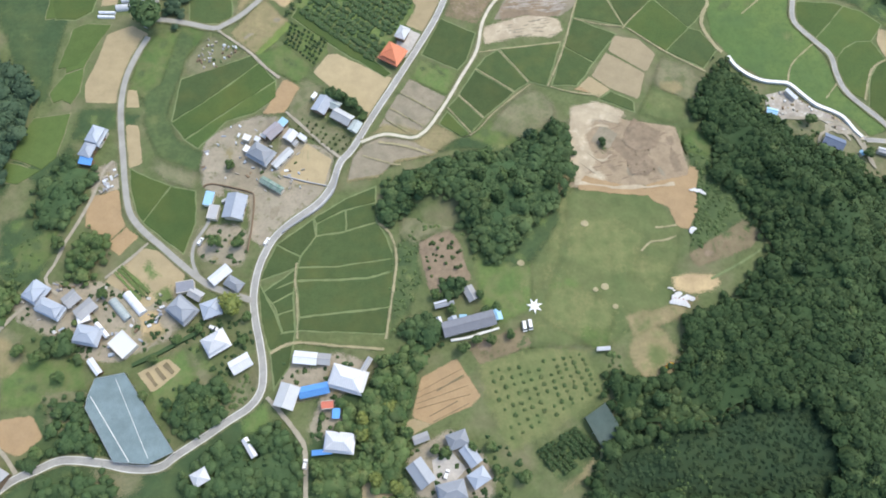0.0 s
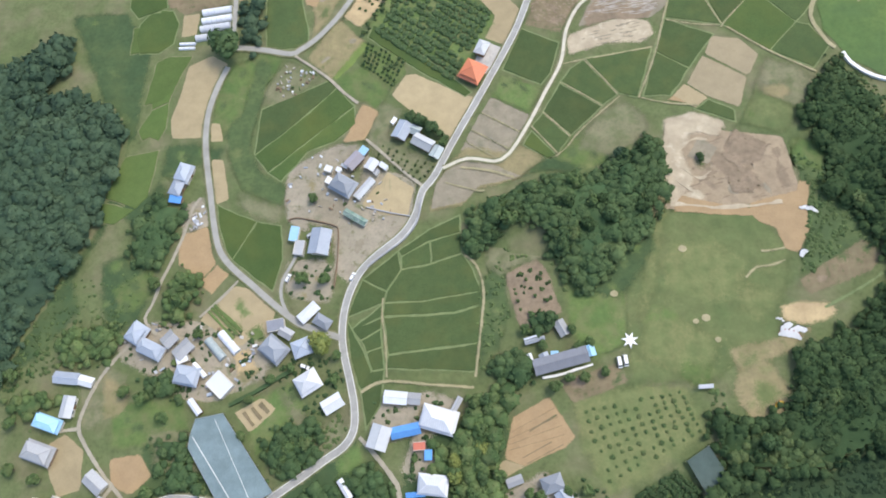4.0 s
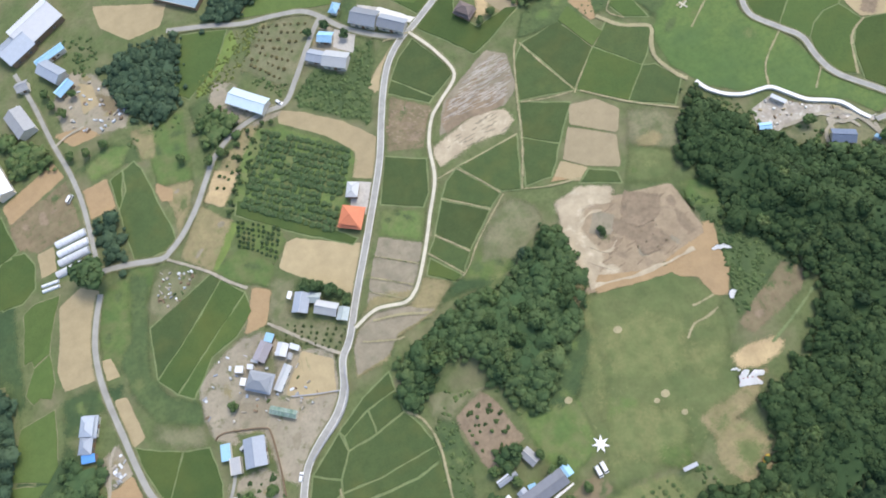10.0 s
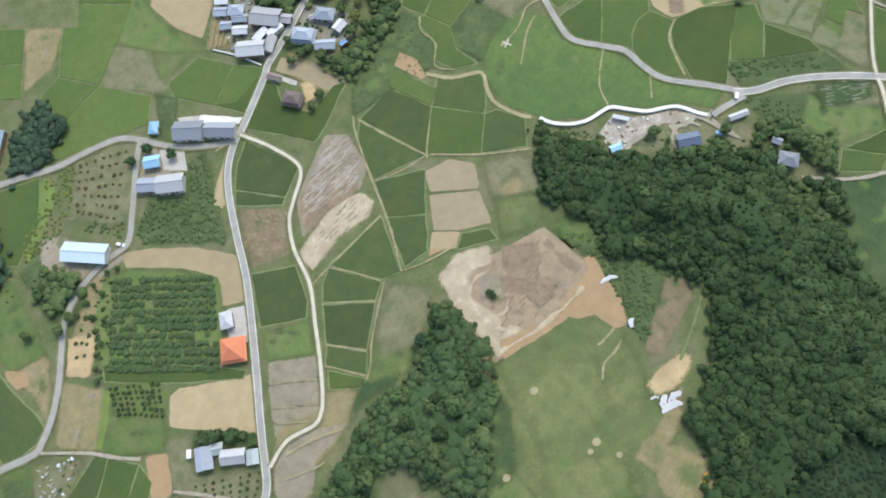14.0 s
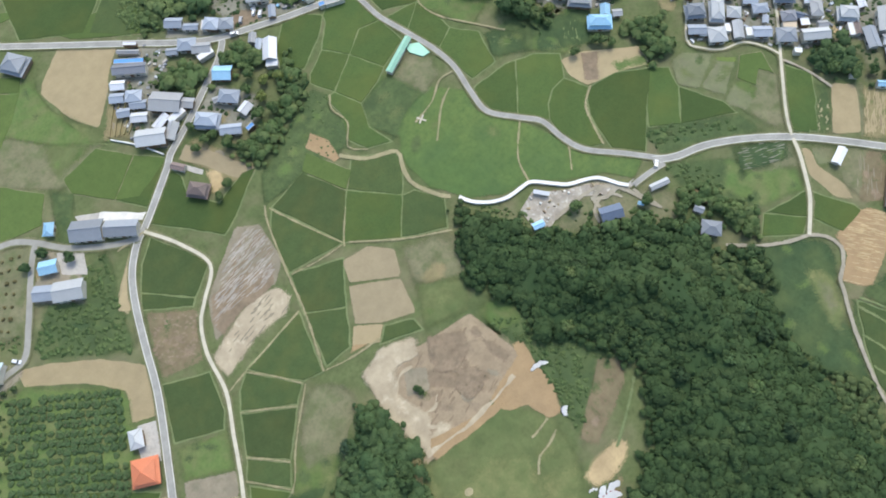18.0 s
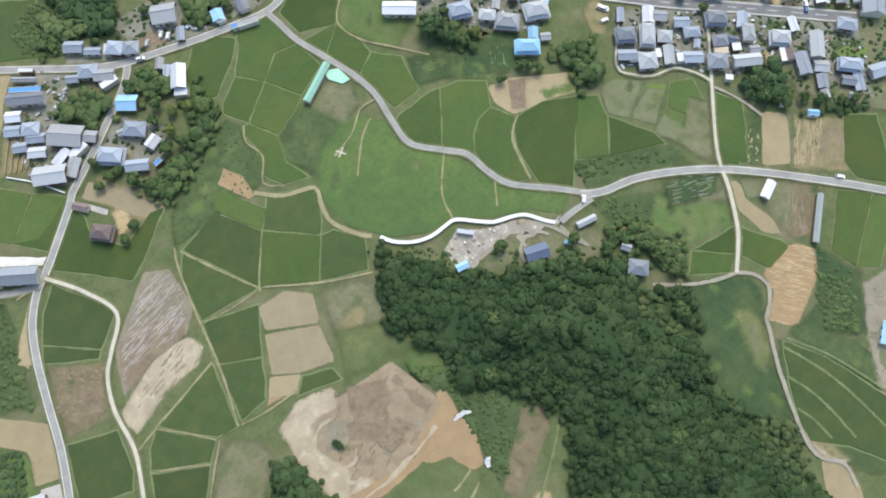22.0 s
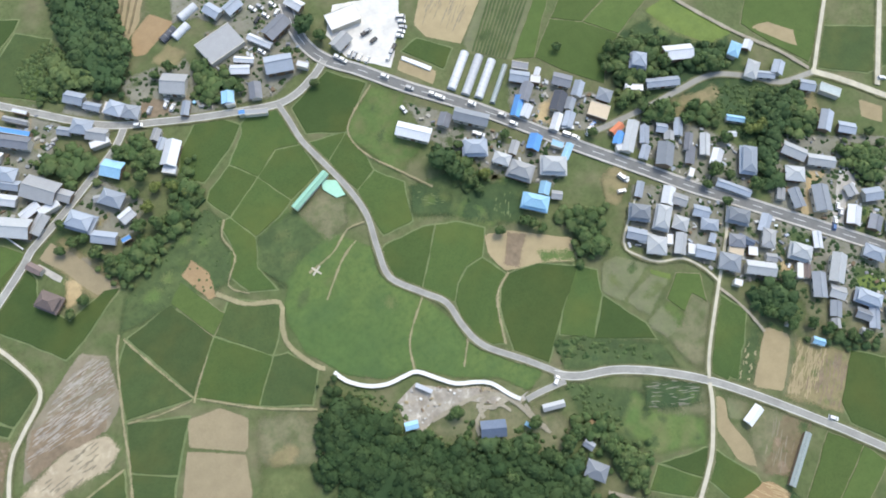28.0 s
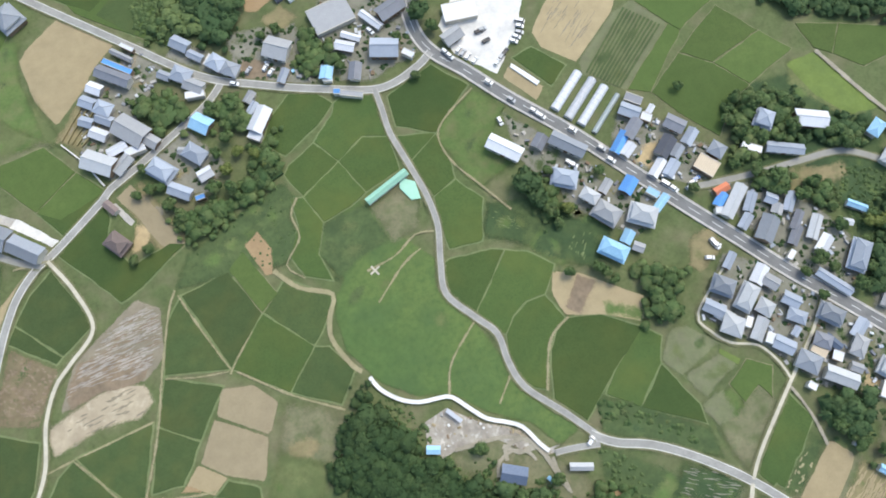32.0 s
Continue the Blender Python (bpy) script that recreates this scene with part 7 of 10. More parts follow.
field("fallow", 16, (268.8, 204.4), (276.4, 204.3), (286, 194.3), (276.7, 189.9), (267.4, 186.2), (262.3, 193.9))
field("fallow", 17, (284.8, 190.3), (290.5, 184.8), (280.4, 179.3), (273.4, 175.4), (268.2, 185.9))
field("lime", 19, (285.9, 192), (292.3, 185.3), (290.2, 184), (284.4, 190.1))
field("fallow", 17, (281.1, 176.9), (284.4, 167.7), (274.3, 164.2), (270.5, 173.8))
field("lawn", 18, (285.2, 176.1), (286.4, 168), (282, 166.1), (280.7, 176.3))
field("rice_light", 15, (294.3, 185.1), (303.1, 179.6), (298.2, 167.3), (294.8, 173.9), (287.3, 169.3), (284, 178))
field("olive", 16, (295.1, 173.6), (298, 166.9), (278.9, 145.9), (276.1, 152), (273.8, 164.2))
field("weed", 3, (307.2, 150.9), (310.9, 147.3), (292.8, 131.5), (288.9, 135.7))
field("bare", 4, (313.2, 147.3), (319.9, 139.2), (314.4, 133), (302.4, 122.4), (293.1, 130.4))
field("straw", 5, (321.7, 135.6), (337.3, 119.8), (317.7, 103.4), (301.9, 120.2))
field("olive", 5, (281.3, 133), (301.9, 111.2), (280.1, 102.7), (276.5, 108.7), (281.7, 124.2))
field("plough", 6, (296.2, 115.6), (305.1, 106.5), (282.3, 95.6), (275.4, 102.2))
field("bare_orange", 5, (255.6, 99.9), (263.9, 99.7), (270.1, 101.2), (275.9, 97.7), (280, 90.7), (273.2, 83.5), (262.9, 80), (248.4, 75.3), (244.6, 79.9), (241.7, 85.7), (252.7, 91.1))
field("meadow_pale", 7, (234.1, 97.9), (239.1, 93.7), (239.1, 86.4), (231.9, 76.8), (224.3, 72.4), (224.8, 79.2), (229.6, 88.1))
field("olive", 8, (234.1, 91), (236, 86.6), (231.5, 80.1), (227.2, 79.3), (230.1, 85.8))
field("rice_dull", 9, (239.6, 75.8), (247.2, 59.1), (252.3, 32.7), (232.6, 15.9), (225.6, 31.6), (215.9, 43.2), (219.3, 51.4), (228.2, 64))
field("bare_white", 7, (175.2, 199.7), (187, 192.4), (200.2, 186.1), (210.5, 173.5), (205.8, 174.4), (197.9, 183.8), (187.7, 187.7), (179.1, 186.7), (173.6, 185.4), (172.5, 188.7), (180.3, 190))
field("olive", 4, (172.5, 181.1), (179.1, 186.7), (188.6, 186.5), (199.2, 183), (209.2, 171.2), (218, 162.7), (220.1, 156.3), (210.8, 147.7), (196, 158.6), (178.9, 173.5))
field("bare_orange", 8, (225.5, 156), (229.2, 153.2), (231.3, 147.4), (227.7, 145.1), (225.6, 148.9), (224.8, 152.3))
field("lawn", 3, (160.9, 297.1), (175.2, 295.2), (176, 279.4), (166.6, 268.7), (154.3, 266.1), (145, 273.3), (147.9, 286.6))
field("bare_dull", 8, (93.3, 234.2), (105.6, 232.3), (113.5, 223), (107.6, 211.9), (89.1, 224.7))
field("bare_dull", 8, (88, 224), (106.8, 211.2), (101.9, 195.5), (88.2, 202.1), (79.7, 209.2))
field("bare_orange", 9, (79, 207.8), (87.2, 201.1), (83.7, 197.8), (70.4, 201))

field("straw", 12, (113.3, 206.4), (123.3, 206.4), (125.6, 202.7), (120.4, 199.1), (113.3, 202.5))
field("bare_brown", 0, (-6.1, 118.1), (0.9, 122.2), (7.2, 125.3), (12.7, 117.7), (14.4, 109.4), (18, 101.3), (11, 98.1), (0.4, 92.9), (-2.3, 101.1), (-4.8, 108.9))
field("straw", 4, (87.3, 77), (92.5, 79.9), (97.1, 80.7), (101.2, 77.3), (104.2, 71.5), (107.4, 65.7), (105.5, 59.8), (99.7, 56.8), (94.4, 54.8), (89.5, 58), (85.9, 62.5), (84.6, 68.2))
field("meadow_pale", 6, (93.5, 71.9), (100.8, 69.8), (100, 63.7), (93.8, 62), (91.6, 66.2))

field("bare_white", 15, (84.5, 193), (93.5, 188.8), (94.2, 185.1), (85.5, 186.8), (74.5, 182.3), (74.5, 188.2))
field("bare_white", 15, (67.1, 152.4), (79.1, 155), (82, 151.9), (76.3, 147.3), (67.1, 148.1))
field("straw", 12, (113.3, 206.4), (123.3, 206.4), (125.6, 202.7), (120.4, 199.1), (113.3, 202.5))

field("rice", 6, (54.5, 465.5), (102.9, 436.9), (96.6, 430.9), (73.3, 413.7), (47, 432.9))
field("rice_dull", 6, (98.5, 431.1), (111.7, 420.3), (98, 405.2), (90.1, 396), (74.9, 411.8))
field("lime", 8, (365.4, 296.4), (375, 295.4), (384.6, 281.6), (386.2, 269.8), (378.9, 267.7), (369.4, 281.2))
field("bare", 27, (400, 266), (409.5, 264), (417.8, 253.8), (413.6, 245.4), (406.9, 255.5))
field("bare_brown", 7, (34.7, 249.5), (41, 260.7), (54.7, 260.7), (69, 252.8), (64.2, 245.9), (46.3, 246.7), (35.3, 243.5))
field("bare", 19, (232.9, 241), (244.2, 236.3), (265.2, 219.8), (261, 210.7), (245.7, 218.4), (231.7, 222.5), (229.5, 232.8))
field("bare_brown", 22, (241.9, 236.8), (248.3, 231.9), (237.8, 221.3), (232.9, 225))
field("lawn", 20, (248.9, 222.2), (262.6, 215.7), (261, 211.8), (248, 217.9))
field("weed_dark", 15, (255.7, 155), (276.2, 143.6), (271.2, 136), (248.9, 145.7))

field("bare", 19, (-60.1, 168.6), (-47.5, 160.3), (-50.4, 145.7), (-62, 147.3), (-72, 152.5), (-64.8, 162.4))
field("yard", 16, (-91.7, 181.1), (-82.9, 184), (-78.3, 182.8), (-88, 162.6), (-96.5, 151.2), (-96.5, 139.1), (-106.1, 145.6), (-108.8, 160.3), (-101.9, 171.5))
field("olive", 20, (-75.2, 172), (-71.1, 169.7), (-73.3, 163.3), (-78.5, 165.9))
field("bare_orange", 12, (-74, 205.7), (-65.8, 200.4), (-71.9, 185.8), (-82.5, 185.1))
field("olive", 13, (-68.6, 190.6), (-39.5, 171.7), (-43.7, 161), (-67.3, 178.6), (-70.4, 184.9))
field("white_gravel", 9, (26.7, 327.3), (42.7, 312.7), (39.1, 310.9), (23.4, 324.3))
field("weed", 8, (15.5, 351.9), (22.4, 343.3), (9.3, 322), (5, 327.1))
field("concrete", 8, (1.5, 324.1), (11.8, 317.8), (6.4, 306.1), (-2, 313.9))
field("sand", 15, (-76.1, 270.4), (-65.5, 264.9), (-71.5, 257), (-77.7, 250), (-86.1, 256.9), (-80.8, 264.5))
field("bare_orange", 14, (-107, 276.2), (-99.6, 269.9), (-101.1, 263.3), (-106.2, 265.1), (-108.6, 271.8))
field("sand", 6, (106.6, 101.6), (112.8, 104.2), (125.6, 103.6), (128.6, 99.8), (123.1, 95.5), (115.1, 94.7), (108.2, 96.8))

field("bare_orange", 6, (136.1, 426.5), (147.6, 427.2), (156.2, 422.5), (138.3, 410.1), (134.5, 413.3))
field("bare_orange", 7, (143.5, 404.8), (154.7, 411.5), (163.4, 402), (144.5, 391.9), (139.8, 393.8))
field("olive", 8, (137.8, 408.7), (156.3, 419.5), (155.4, 412.9), (142.1, 404.2))
field("rice_dull", 14, (431.1, 249.4), (463.1, 231.5), (448.7, 215.8), (434.1, 217.4), (413.2, 232.3))

field("bare_white", 20, (68.6, 190.8), (81.8, 194), (93.1, 187.1), (90.8, 181.8), (81.8, 184.5), (72.7, 179.5), (70.6, 168.2), (71.7, 154.2), (72.7, 148.8), (66.6, 152.6), (64.3, 171.8))
field("bare_brown", 20, (97.9, 184.6), (110.8, 176.8), (107.4, 168.4), (98.7, 166.3), (92.4, 169.4), (92.7, 176.4))
field("bare_brown", 21, (98.4, 166.6), (105.8, 161.4), (102.2, 152.6), (93.2, 154.3), (92.5, 161.5))
field("dry", 22, (82, 181.3), (89.7, 175.4), (84.7, 167.4), (76.3, 171.5))
field("bare_orange", 21, (71.7, 152.8), (85.3, 149), (100.5, 146), (109.7, 147.3), (100.3, 142.6), (83.4, 143.7), (67.5, 145.6))
field("lawn", 14, (29.1, 411.8), (39.7, 407.7), (37.4, 391.1), (42.2, 366.3), (44, 358.1), (31.1, 368.3), (13.8, 390.4))

field("lawn", 25, (385.8, 167.8), (389.9, 165.2), (376.4, 154.6), (373.5, 158.5))
field("bare", 25, (399.7, 165.4), (405.5, 161.4), (398.7, 157.1), (394.2, 160))
field("weed_dark", 25, (415.7, 178.9), (433.9, 163.7), (417.1, 150.1), (407.3, 162.2), (406.8, 170.4))
field("lime", 25, (360.5, 143.4), (366.9, 141.6), (373.2, 133.8), (368.8, 131.7), (359.3, 138.3))
field("bare_brown", 25, (384.9, 151.2), (389.2, 148.8), (386.9, 145.8), (382.5, 148.8))

# ---- buildings ----
house(-158.5, 170.1, 73, 10.0, 7.6, "b", "hip")
house(-161.0, 162.8, 73, 8.1, 6.2, "b", "hip")
house(-161.3, 157.0, -10, 6.3, 3.7, "bl", "shed")
house(-20.2, 219.1, -29, 11.3, 11.2, "or", "hip")
house(-15.7, 232.0, 66, 7.8, 5.8, "b", "hip")
house(-88.0, 170.2, -21, 3.6, 3.1, "w", "flat")
house(-74.0, 145.6, -31, 12.3, 3.5, "gr", "gable")
house(-89.2, 133.7, 83, 12.3, 9.5, "b", "gable")
house(-101.9, 138.2, 83, 7.1, 4.0, "cy", "shed")
house(-99.0, 131.4, 83, 7.0, 4.5, "g", "flat")
house(-92.5, 101.4, 45, 10.1, 5.1, "w", "gable")
house(-85.8, 97.1, -30, 8.2, 5.2, "b", "hip")
house(-169.9, 92.5, 60, 9.5, 8.7, "b", "hip")
house(-162.2, 85.3, -24, 12.1, 6.9, "b", "hip")
house(-154.4, 89.9, 47, 6.6, 6.4, "g", "gable")
house(-147.5, 85.4, 47, 8.9, 6.3, "g", "gable")
house(-147.8, 81.6, 23, 5.2, 4.5, "w", "flat")
house(-144.3, 73.8, -10, 11.3, 8.6, "b", "hip")
house(-139.2, 76.3, -45, 8.4, 2.1, "w", "gable")
house(-129.2, 70.1, -41, 9.9, 7.9, "w", "flat")
house(-139.3, 60.7, -49, 8.1, 2.9, "w", "gable")
house(-133.8, 85.7, -46, 11.8, 3.8, "gg", "hoop")
house(-128.0, 88.5, -46, 12.4, 3.9, "w", "hoop")
house(-106.5, 85.1, -38, 12.1, 9.3, "b", "hip")
house(-101.8, 92.3, -29, 6.6, 4.6, "g", "gable")
house(-94.1, 85.6, 22, 8.3, 7.7, "b", "hip")
house(-106.8, 95.7, 11, 7.6, 5.1, "d", "flat")
house(-90.4, 70.9, 33, 10.5, 9.1, "w", "hip")
house(-79.1, 62.1, 32, 9.0, 6.3, "w", "gable")
house(-52.5, 64.6, -5, 10.0, 5.5, "w", "gable")
house(-44.7, 64.2, -5, 5.5, 5.0, "g", "gable")
house(-34.3, 55.7, -15, 15.4, 10.2, "w", "hip")
house(-48.0, 51.3, 12, 12.5, 5.0, "bl", "gable")
house(-58.6, 48.5, 74, 9.9, 8.5, "b", "gable")
house(-42.1, 45.3, 5, 4.9, 3.2, "red", "flat")
house(-38.4, 41.9, -90, 4.1, 3.2, "bl", "shed")
house(-27.0, 61.9, 62, 6.9, 2.5, "b", "gable")
house(-36.3, 30.4, -5, 12.4, 8.3, "w", "hip")
house(-43.2, 26.7, 5, 8.0, 2.1, "bl", "shed")
house(-3.7, 18.7, -53, 10.5, 7.4, "b", "gable")
house(10.8, 31.5, 19, 8.6, 6.5, "b", "hip")
house(16.0, 25.6, -54, 8.7, 5.7, "b", "gable")
house(19.1, 17.2, 33, 7.9, 6.3, "b", "hip")
house(8.4, 12.0, 14, 11.6, 7.5, "b", "hip")
house(-3.9, 32.3, 20, 6.7, 3.7, "g", "gable")
house(-89.9, 17.1, 31, 6.5, 5.7, "w", "hip")
house(-72.1, 28.4, -55, 8.7, 2.7, "w", "gable")
house(16.0, 79.5, 15, 23.1, 6.8, "d", "gable")
house(28.2, 83.8, -75, 4.8, 4.2, "cy", "gable")
house(17.0, 93.5, -62, 7.0, 4.8, "g", "gable")
house(-199.9, 73.0, -5, 11.9, 5.4, "b", "gable")
house(-190.5, 71.6, -14, 7.2, 4.6, "w", "gable")
house(-196.7, 60.5, 85, 9.6, 6.0, "b", "gable")
house(-204.2, 53.5, -17, 12.6, 6.4, "cy", "hip")
house(-206.2, 41.2, -17, 14.2, 8.6, "g", "hip")
house(-206.4, 9.5, 35, 9.4, 8.2, "g", "hip")
house(-194.9, 17.7, -28, 10.2, 5.9, "g", "hip")
house(-178.5, 29.5, -37, 10.1, 6.6, "g", "gable")
house(-171.3, 17.6, -28, 13.2, 8.6, "g", "gable")
house(-203.0, 21.7, -20, 4.6, 1.8, "w", "flat")
house(-194.0, 22.0, -28, 5.7, 2.1, "g", "flat")
house(-154.1, 264.1, 6, 15.5, 3.9, "w", "hoop")
house(-153.6, 258.9, 6, 15.9, 3.9, "w", "hoop")
house(-153.9, 254.0, 6, 15.9, 3.9, "w", "hoop")
house(-157.1, 248.4, 6, 13.1, 3.8, "w", "hoop")
house(-148.4, 362.7, -51, 16.1, 9.4, "b", "gable")
house(-143.5, 350.3, 35, 10.6, 6.2, "cy", "gable")
house(-165.9, 361.5, 1, 6.9, 6.7, "g", "gable")
house(-169.5, 338.7, -68, 18.0, 10.8, "g", "gable")
house(-167.9, 244.9, -1, 8.5, 1.6, "w", "hoop")
house(-167.9, 242.2, -1, 8.5, 1.6, "w", "hoop")
house(-153.2, 398.7, 30, 27.2, 19.8, "w", "gable")
house(-166.0, 387.9, 29, 17.8, 16.9, "b", "gable")
house(-148.0, 374.7, 19, 17.6, 5.2, "cy", "gable")
house(-186.8, 311.5, -71, 26.7, 9.8, "w", "gable")
house(-198.5, 315.8, -74, 8.9, 4.3, "b", "gable")
house(5.5, 334.5, 53, 6.6, 4.8, "cy", "hip")
house(66.2, 319.8, -56, 6.9, 3.6, "br", "gable")
house(66.4, 303.3, -51, 9.9, 7.6, "br", "hip")
house(86.7, 390.1, -43, 6.7, 1.9, "w", "flat")
house(83.5, 387.2, -43, 11.2, 2.5, "g", "gable")
house(80.9, 382.2, -40, 14.4, 2.5, "bl", "flat")
house(78.7, 377.4, -38, 16.4, 6.0, "d", "gable")
house(69.5, 374.9, -38, 7.1, 5.4, "w", "gable")
house(65.3, 369.3, -38, 7.1, 5.4, "b", "gable")
house(71.8, 364.0, -38, 8.1, 6.4, "b", "hip")
house(63.3, 360.4, -33, 6.4, 4.8, "b", "gable")
house(67.4, 353.4, -38, 8.0, 5.2, "w", "gable")
house(70.9, 359.4, -38, 8.1, 4.8, "b", "gable")
house(81.3, 350.2, -47, 15.2, 10.3, "g", "gable")
house(87.5, 344.5, -47, 9.7, 5.6, "g", "gable")
house(73.7, 344.5, 16, 8.8, 4.5, "w", "gable")
house(81.0, 341.8, 5, 8.9, 3.6, "w", "flat")
house(65.6, 339.7, -35, 14.2, 8.8, "b", "gable")
house(74.6, 336.9, 39, 9.4, 5.4, "b", "gable")
house(89.9, 329.1, -47, 12.2, 8.5, "b", "hip")
house(95.5, 317.9, -37, 10.3, 5.6, "b", "gable")
house(105.0, 332.3, -47, 10.1, 7.1, "b", "hip")
house(107.1, 322.6, 16, 6.4, 5.4, "w", "gable")
house(102.9, 313.0, 4, 3.9, 2.1, "bl", "flat")
house(100.2, 335.6, -17, 4.5, 3.2, "g", "gable")
house(110.3, 345.0, -43, 9.1, 7.9, "cy", "gable")
house(99.5, 372.1, -38, 6.0, 4.1, "b", "gable")
house(106.9, 369.7, -38, 9.2, 7.1, "b", "hip")
house(110.5, 359.3, -6, 8.2, 3.1, "w", "flat")
house(111.1, 363.4, -38, 9.2, 6.0, "g", "gable")
house(109.4, 384.6, -43, 8.9, 6.1, "b", "gable")
house(114.4, 377.4, -43, 7.7, 3.9, "b", "gable")
house(122.6, 371.0, -48, 7.7, 7.0, "b", "hip")
house(128.0, 366.0, -38, 7.5, 6.6, "b", "hip")
house(119.8, 373.3, 49, 5.5, 2.5, "w", "flat")
house(149.7, 369.3, -33, 11.3, 10.2, "g", "gable")
house(134.8, 339.1, 53, 12.2, 6.9, "w", "gable")
house(132.1, 345.4, 48, 7.9, 3.2, "b", "gable")
house(131.0, 333.0, -38, 5.8, 3.7, "w", "flat")
house(132.7, 351.2, 48, 5.9, 3.8, "g", "gable")
house(149.1, 356.7, 57, 7.2, 3.7, "b", "gable")
house(167.4, 352.2, 67, 6.2, 5.7, "cy", "gable")
house(167.1, 349.1, -17, 4.2, 2.0, "w", "flat")
house(179.5, 349.3, 70, 8.5, 5.7, "d", "gable")
house(178.3, 362.7, -28, 9.0, 4.9, "w", "gable")
house(182.1, 366.4, -34, 9.1, 3.2, "w", "gable")
house(194.6, 355.9, -17, 12.6, 9.3, "b", "gable")
house(203.9, 351.0, -44, 5.4, 2.8, "w", "flat")
house(176.3, 379.0, 11, 18.7, 13.1, "g", "flat")
house(192.7, 371.8, -55, 12.3, 3.7, "w", "gable")
house(202.3, 373.8, 21, 13.1, 7.6, "d", "gable")
house(231.6, 364.2, -4, 15.0, 8.9, "w", "flat")
house(224.8, 353.2, 21, 9.3, 6.8, "g", "gable")
house(169.4, 342.5, -17, 2.8, 2.5, "bl", "flat")
house(175.2, 339.6, -23, 9.9, 2.5, "g", "flat")
house(230.2, 296.2, -44, 15.7, 7.0, "w", "gable")
house(245.3, 294.8, 43, 7.0, 5.6, "d", "gable")
house(256.1, 289.8, -44, 16.1, 6.5, "b", "gable")
house(249.9, 276.3, -28, 11.3, 8.4, "b", "hip")
house(257.3, 265.9, -49, 7.8, 5.7, "b", "hip")
house(265.3, 268.1, 42, 6.9, 3.9, "g", "gable")
house(261.5, 257.0, -49, 11.6, 8.8, "g", "hip")
house(274.4, 265.6, 42, 7.9, 5.9, "bl", "gable")
house(284.9, 254.7, 36, 8.4, 3.6, "cy", "gable")
house(283.0, 259.8, -49, 5.4, 3.2, "cy", "flat")
house(275.5, 251.9, -33, 12.0, 9.3, "b", "hip")
house(258.9, 241.4, -43, 11.9, 7.6, "cy", "hip")
house(266.4, 245.0, 46, 6.2, 4.8, "cy", "gable")
house(269.2, 239.7, -38, 4.8, 4.1, "g", "gable")
house(286.6, 296.8, -39, 9.1, 6.1, "b", "gable")
house(290.1, 301.6, -39, 7.6, 3.7, "d", "flat")
house(295.5, 295.1, 42, 4.5, 2.8, "w", "gable")
house(292.4, 292.1, -39, 4.5, 3.6, "w", "flat")
house(277.8, 284.7, 44, 10.9, 4.5, "bl", "gable")
house(280.0, 280.6, 37, 7.0, 4.5, "w", "gable")
house(284.9, 288.9, 42, 9.9, 5.5, "d", "gable")
house(302.8, 285.6, -45, 9.0, 6.7, "d", "gable")
house(306.9, 278.4, 41, 8.3, 5.0, "b", "gable")
house(295.2, 277.2, 41, 10.4, 6.4, "dk", "gable")
house(299.4, 273.8, 41, 6.5, 4.4, "b", "gable")
house(288.9, 269.4, 41, 9.1, 4.4, "w", "gable")
house(294.4, 267.5, 41, 8.1, 4.9, "b", "gable")
house(315.2, 269.3, -50, 6.8, 6.6, "b", "hip")
house(308.8, 264.3, -50, 9.3, 7.1, "tan", "flat")
house(264.6, 314.4, 41, 20.6, 4.2, "w", "hoop")
house(269.1, 309.2, 41, 21.6, 4.1, "w", "hoop")
house(273.2, 304.6, 41, 21.0, 4.1, "w", "hoop")
house(277.4, 299.4, 41, 20.9, 2.4, "gg", "hoop")
house(339.7, 276.3, 51, 9.0, 8.4, "b", "hip")
house(358.4, 270.5, -23, 14.0, 7.8, "w", "gable")
house(342.8, 261.5, -23, 15.9, 4.9, "b", "gable")
house(329.9, 266.0, -34, 8.4, 3.0, "w", "flat")
house(310.9, 252.8, 13, 6.8, 3.7, "or", "gable")
house(308.7, 248.6, 40, 6.9, 4.3, "bl", "gable")
house(306.4, 244.4, -17, 3.2, 2.8, "w", "flat")
house(313.5, 246.4, 44, 16.0, 5.3, "b3", "gable")
house(320.0, 244.1, 53, 9.0, 4.3, "b", "gable")
house(315.0, 237.0, 40, 7.4, 4.2, "b", "gable")
house(321.5, 231.3, 48, 11.5, 7.6, "b", "gable")
house(328.8, 242.9, -39, 5.3, 4.8, "b", "gable")
house(329.5, 238.1, 51, 4.8, 4.8, "g", "gable")
house(335.7, 239.5, 52, 9.0, 4.3, "b", "gable")
house(335.3, 231.3, 48, 9.0, 3.8, "d", "gable")
house(332.0, 225.5, 48, 8.9, 4.2, "d", "gable")
house(341.1, 226.5, 52, 11.0, 4.7, "b", "gable")
house(341.9, 218.8, 38, 8.4, 5.1, "w", "gable")
house(352.9, 210.2, 51, 13.9, 7.9, "b", "hip")
house(354.2, 224.9, -28, 6.2, 2.9, "w", "gable")
house(361.5, 229.8, -39, 8.5, 3.2, "cy", "gable")
house(327.1, 218.5, 39, 4.2, 2.3, "w", "flat")
house(339.3, 203.2, -52, 15.8, 4.1, "b", "gable")
house(302.3, 223.6, 44, 7.7, 3.5, "b", "gable")
house(295.6, 214.6, -38, 9.7, 8.0, "b", "hip")
house(288.7, 207.3, -43, 8.7, 5.5, "b", "gable")
house(293.1, 198.8, -38, 8.6, 8.3, "b", "hip")
house(311.3, 214.8, 44, 8.7, 5.5, "w", "gable")
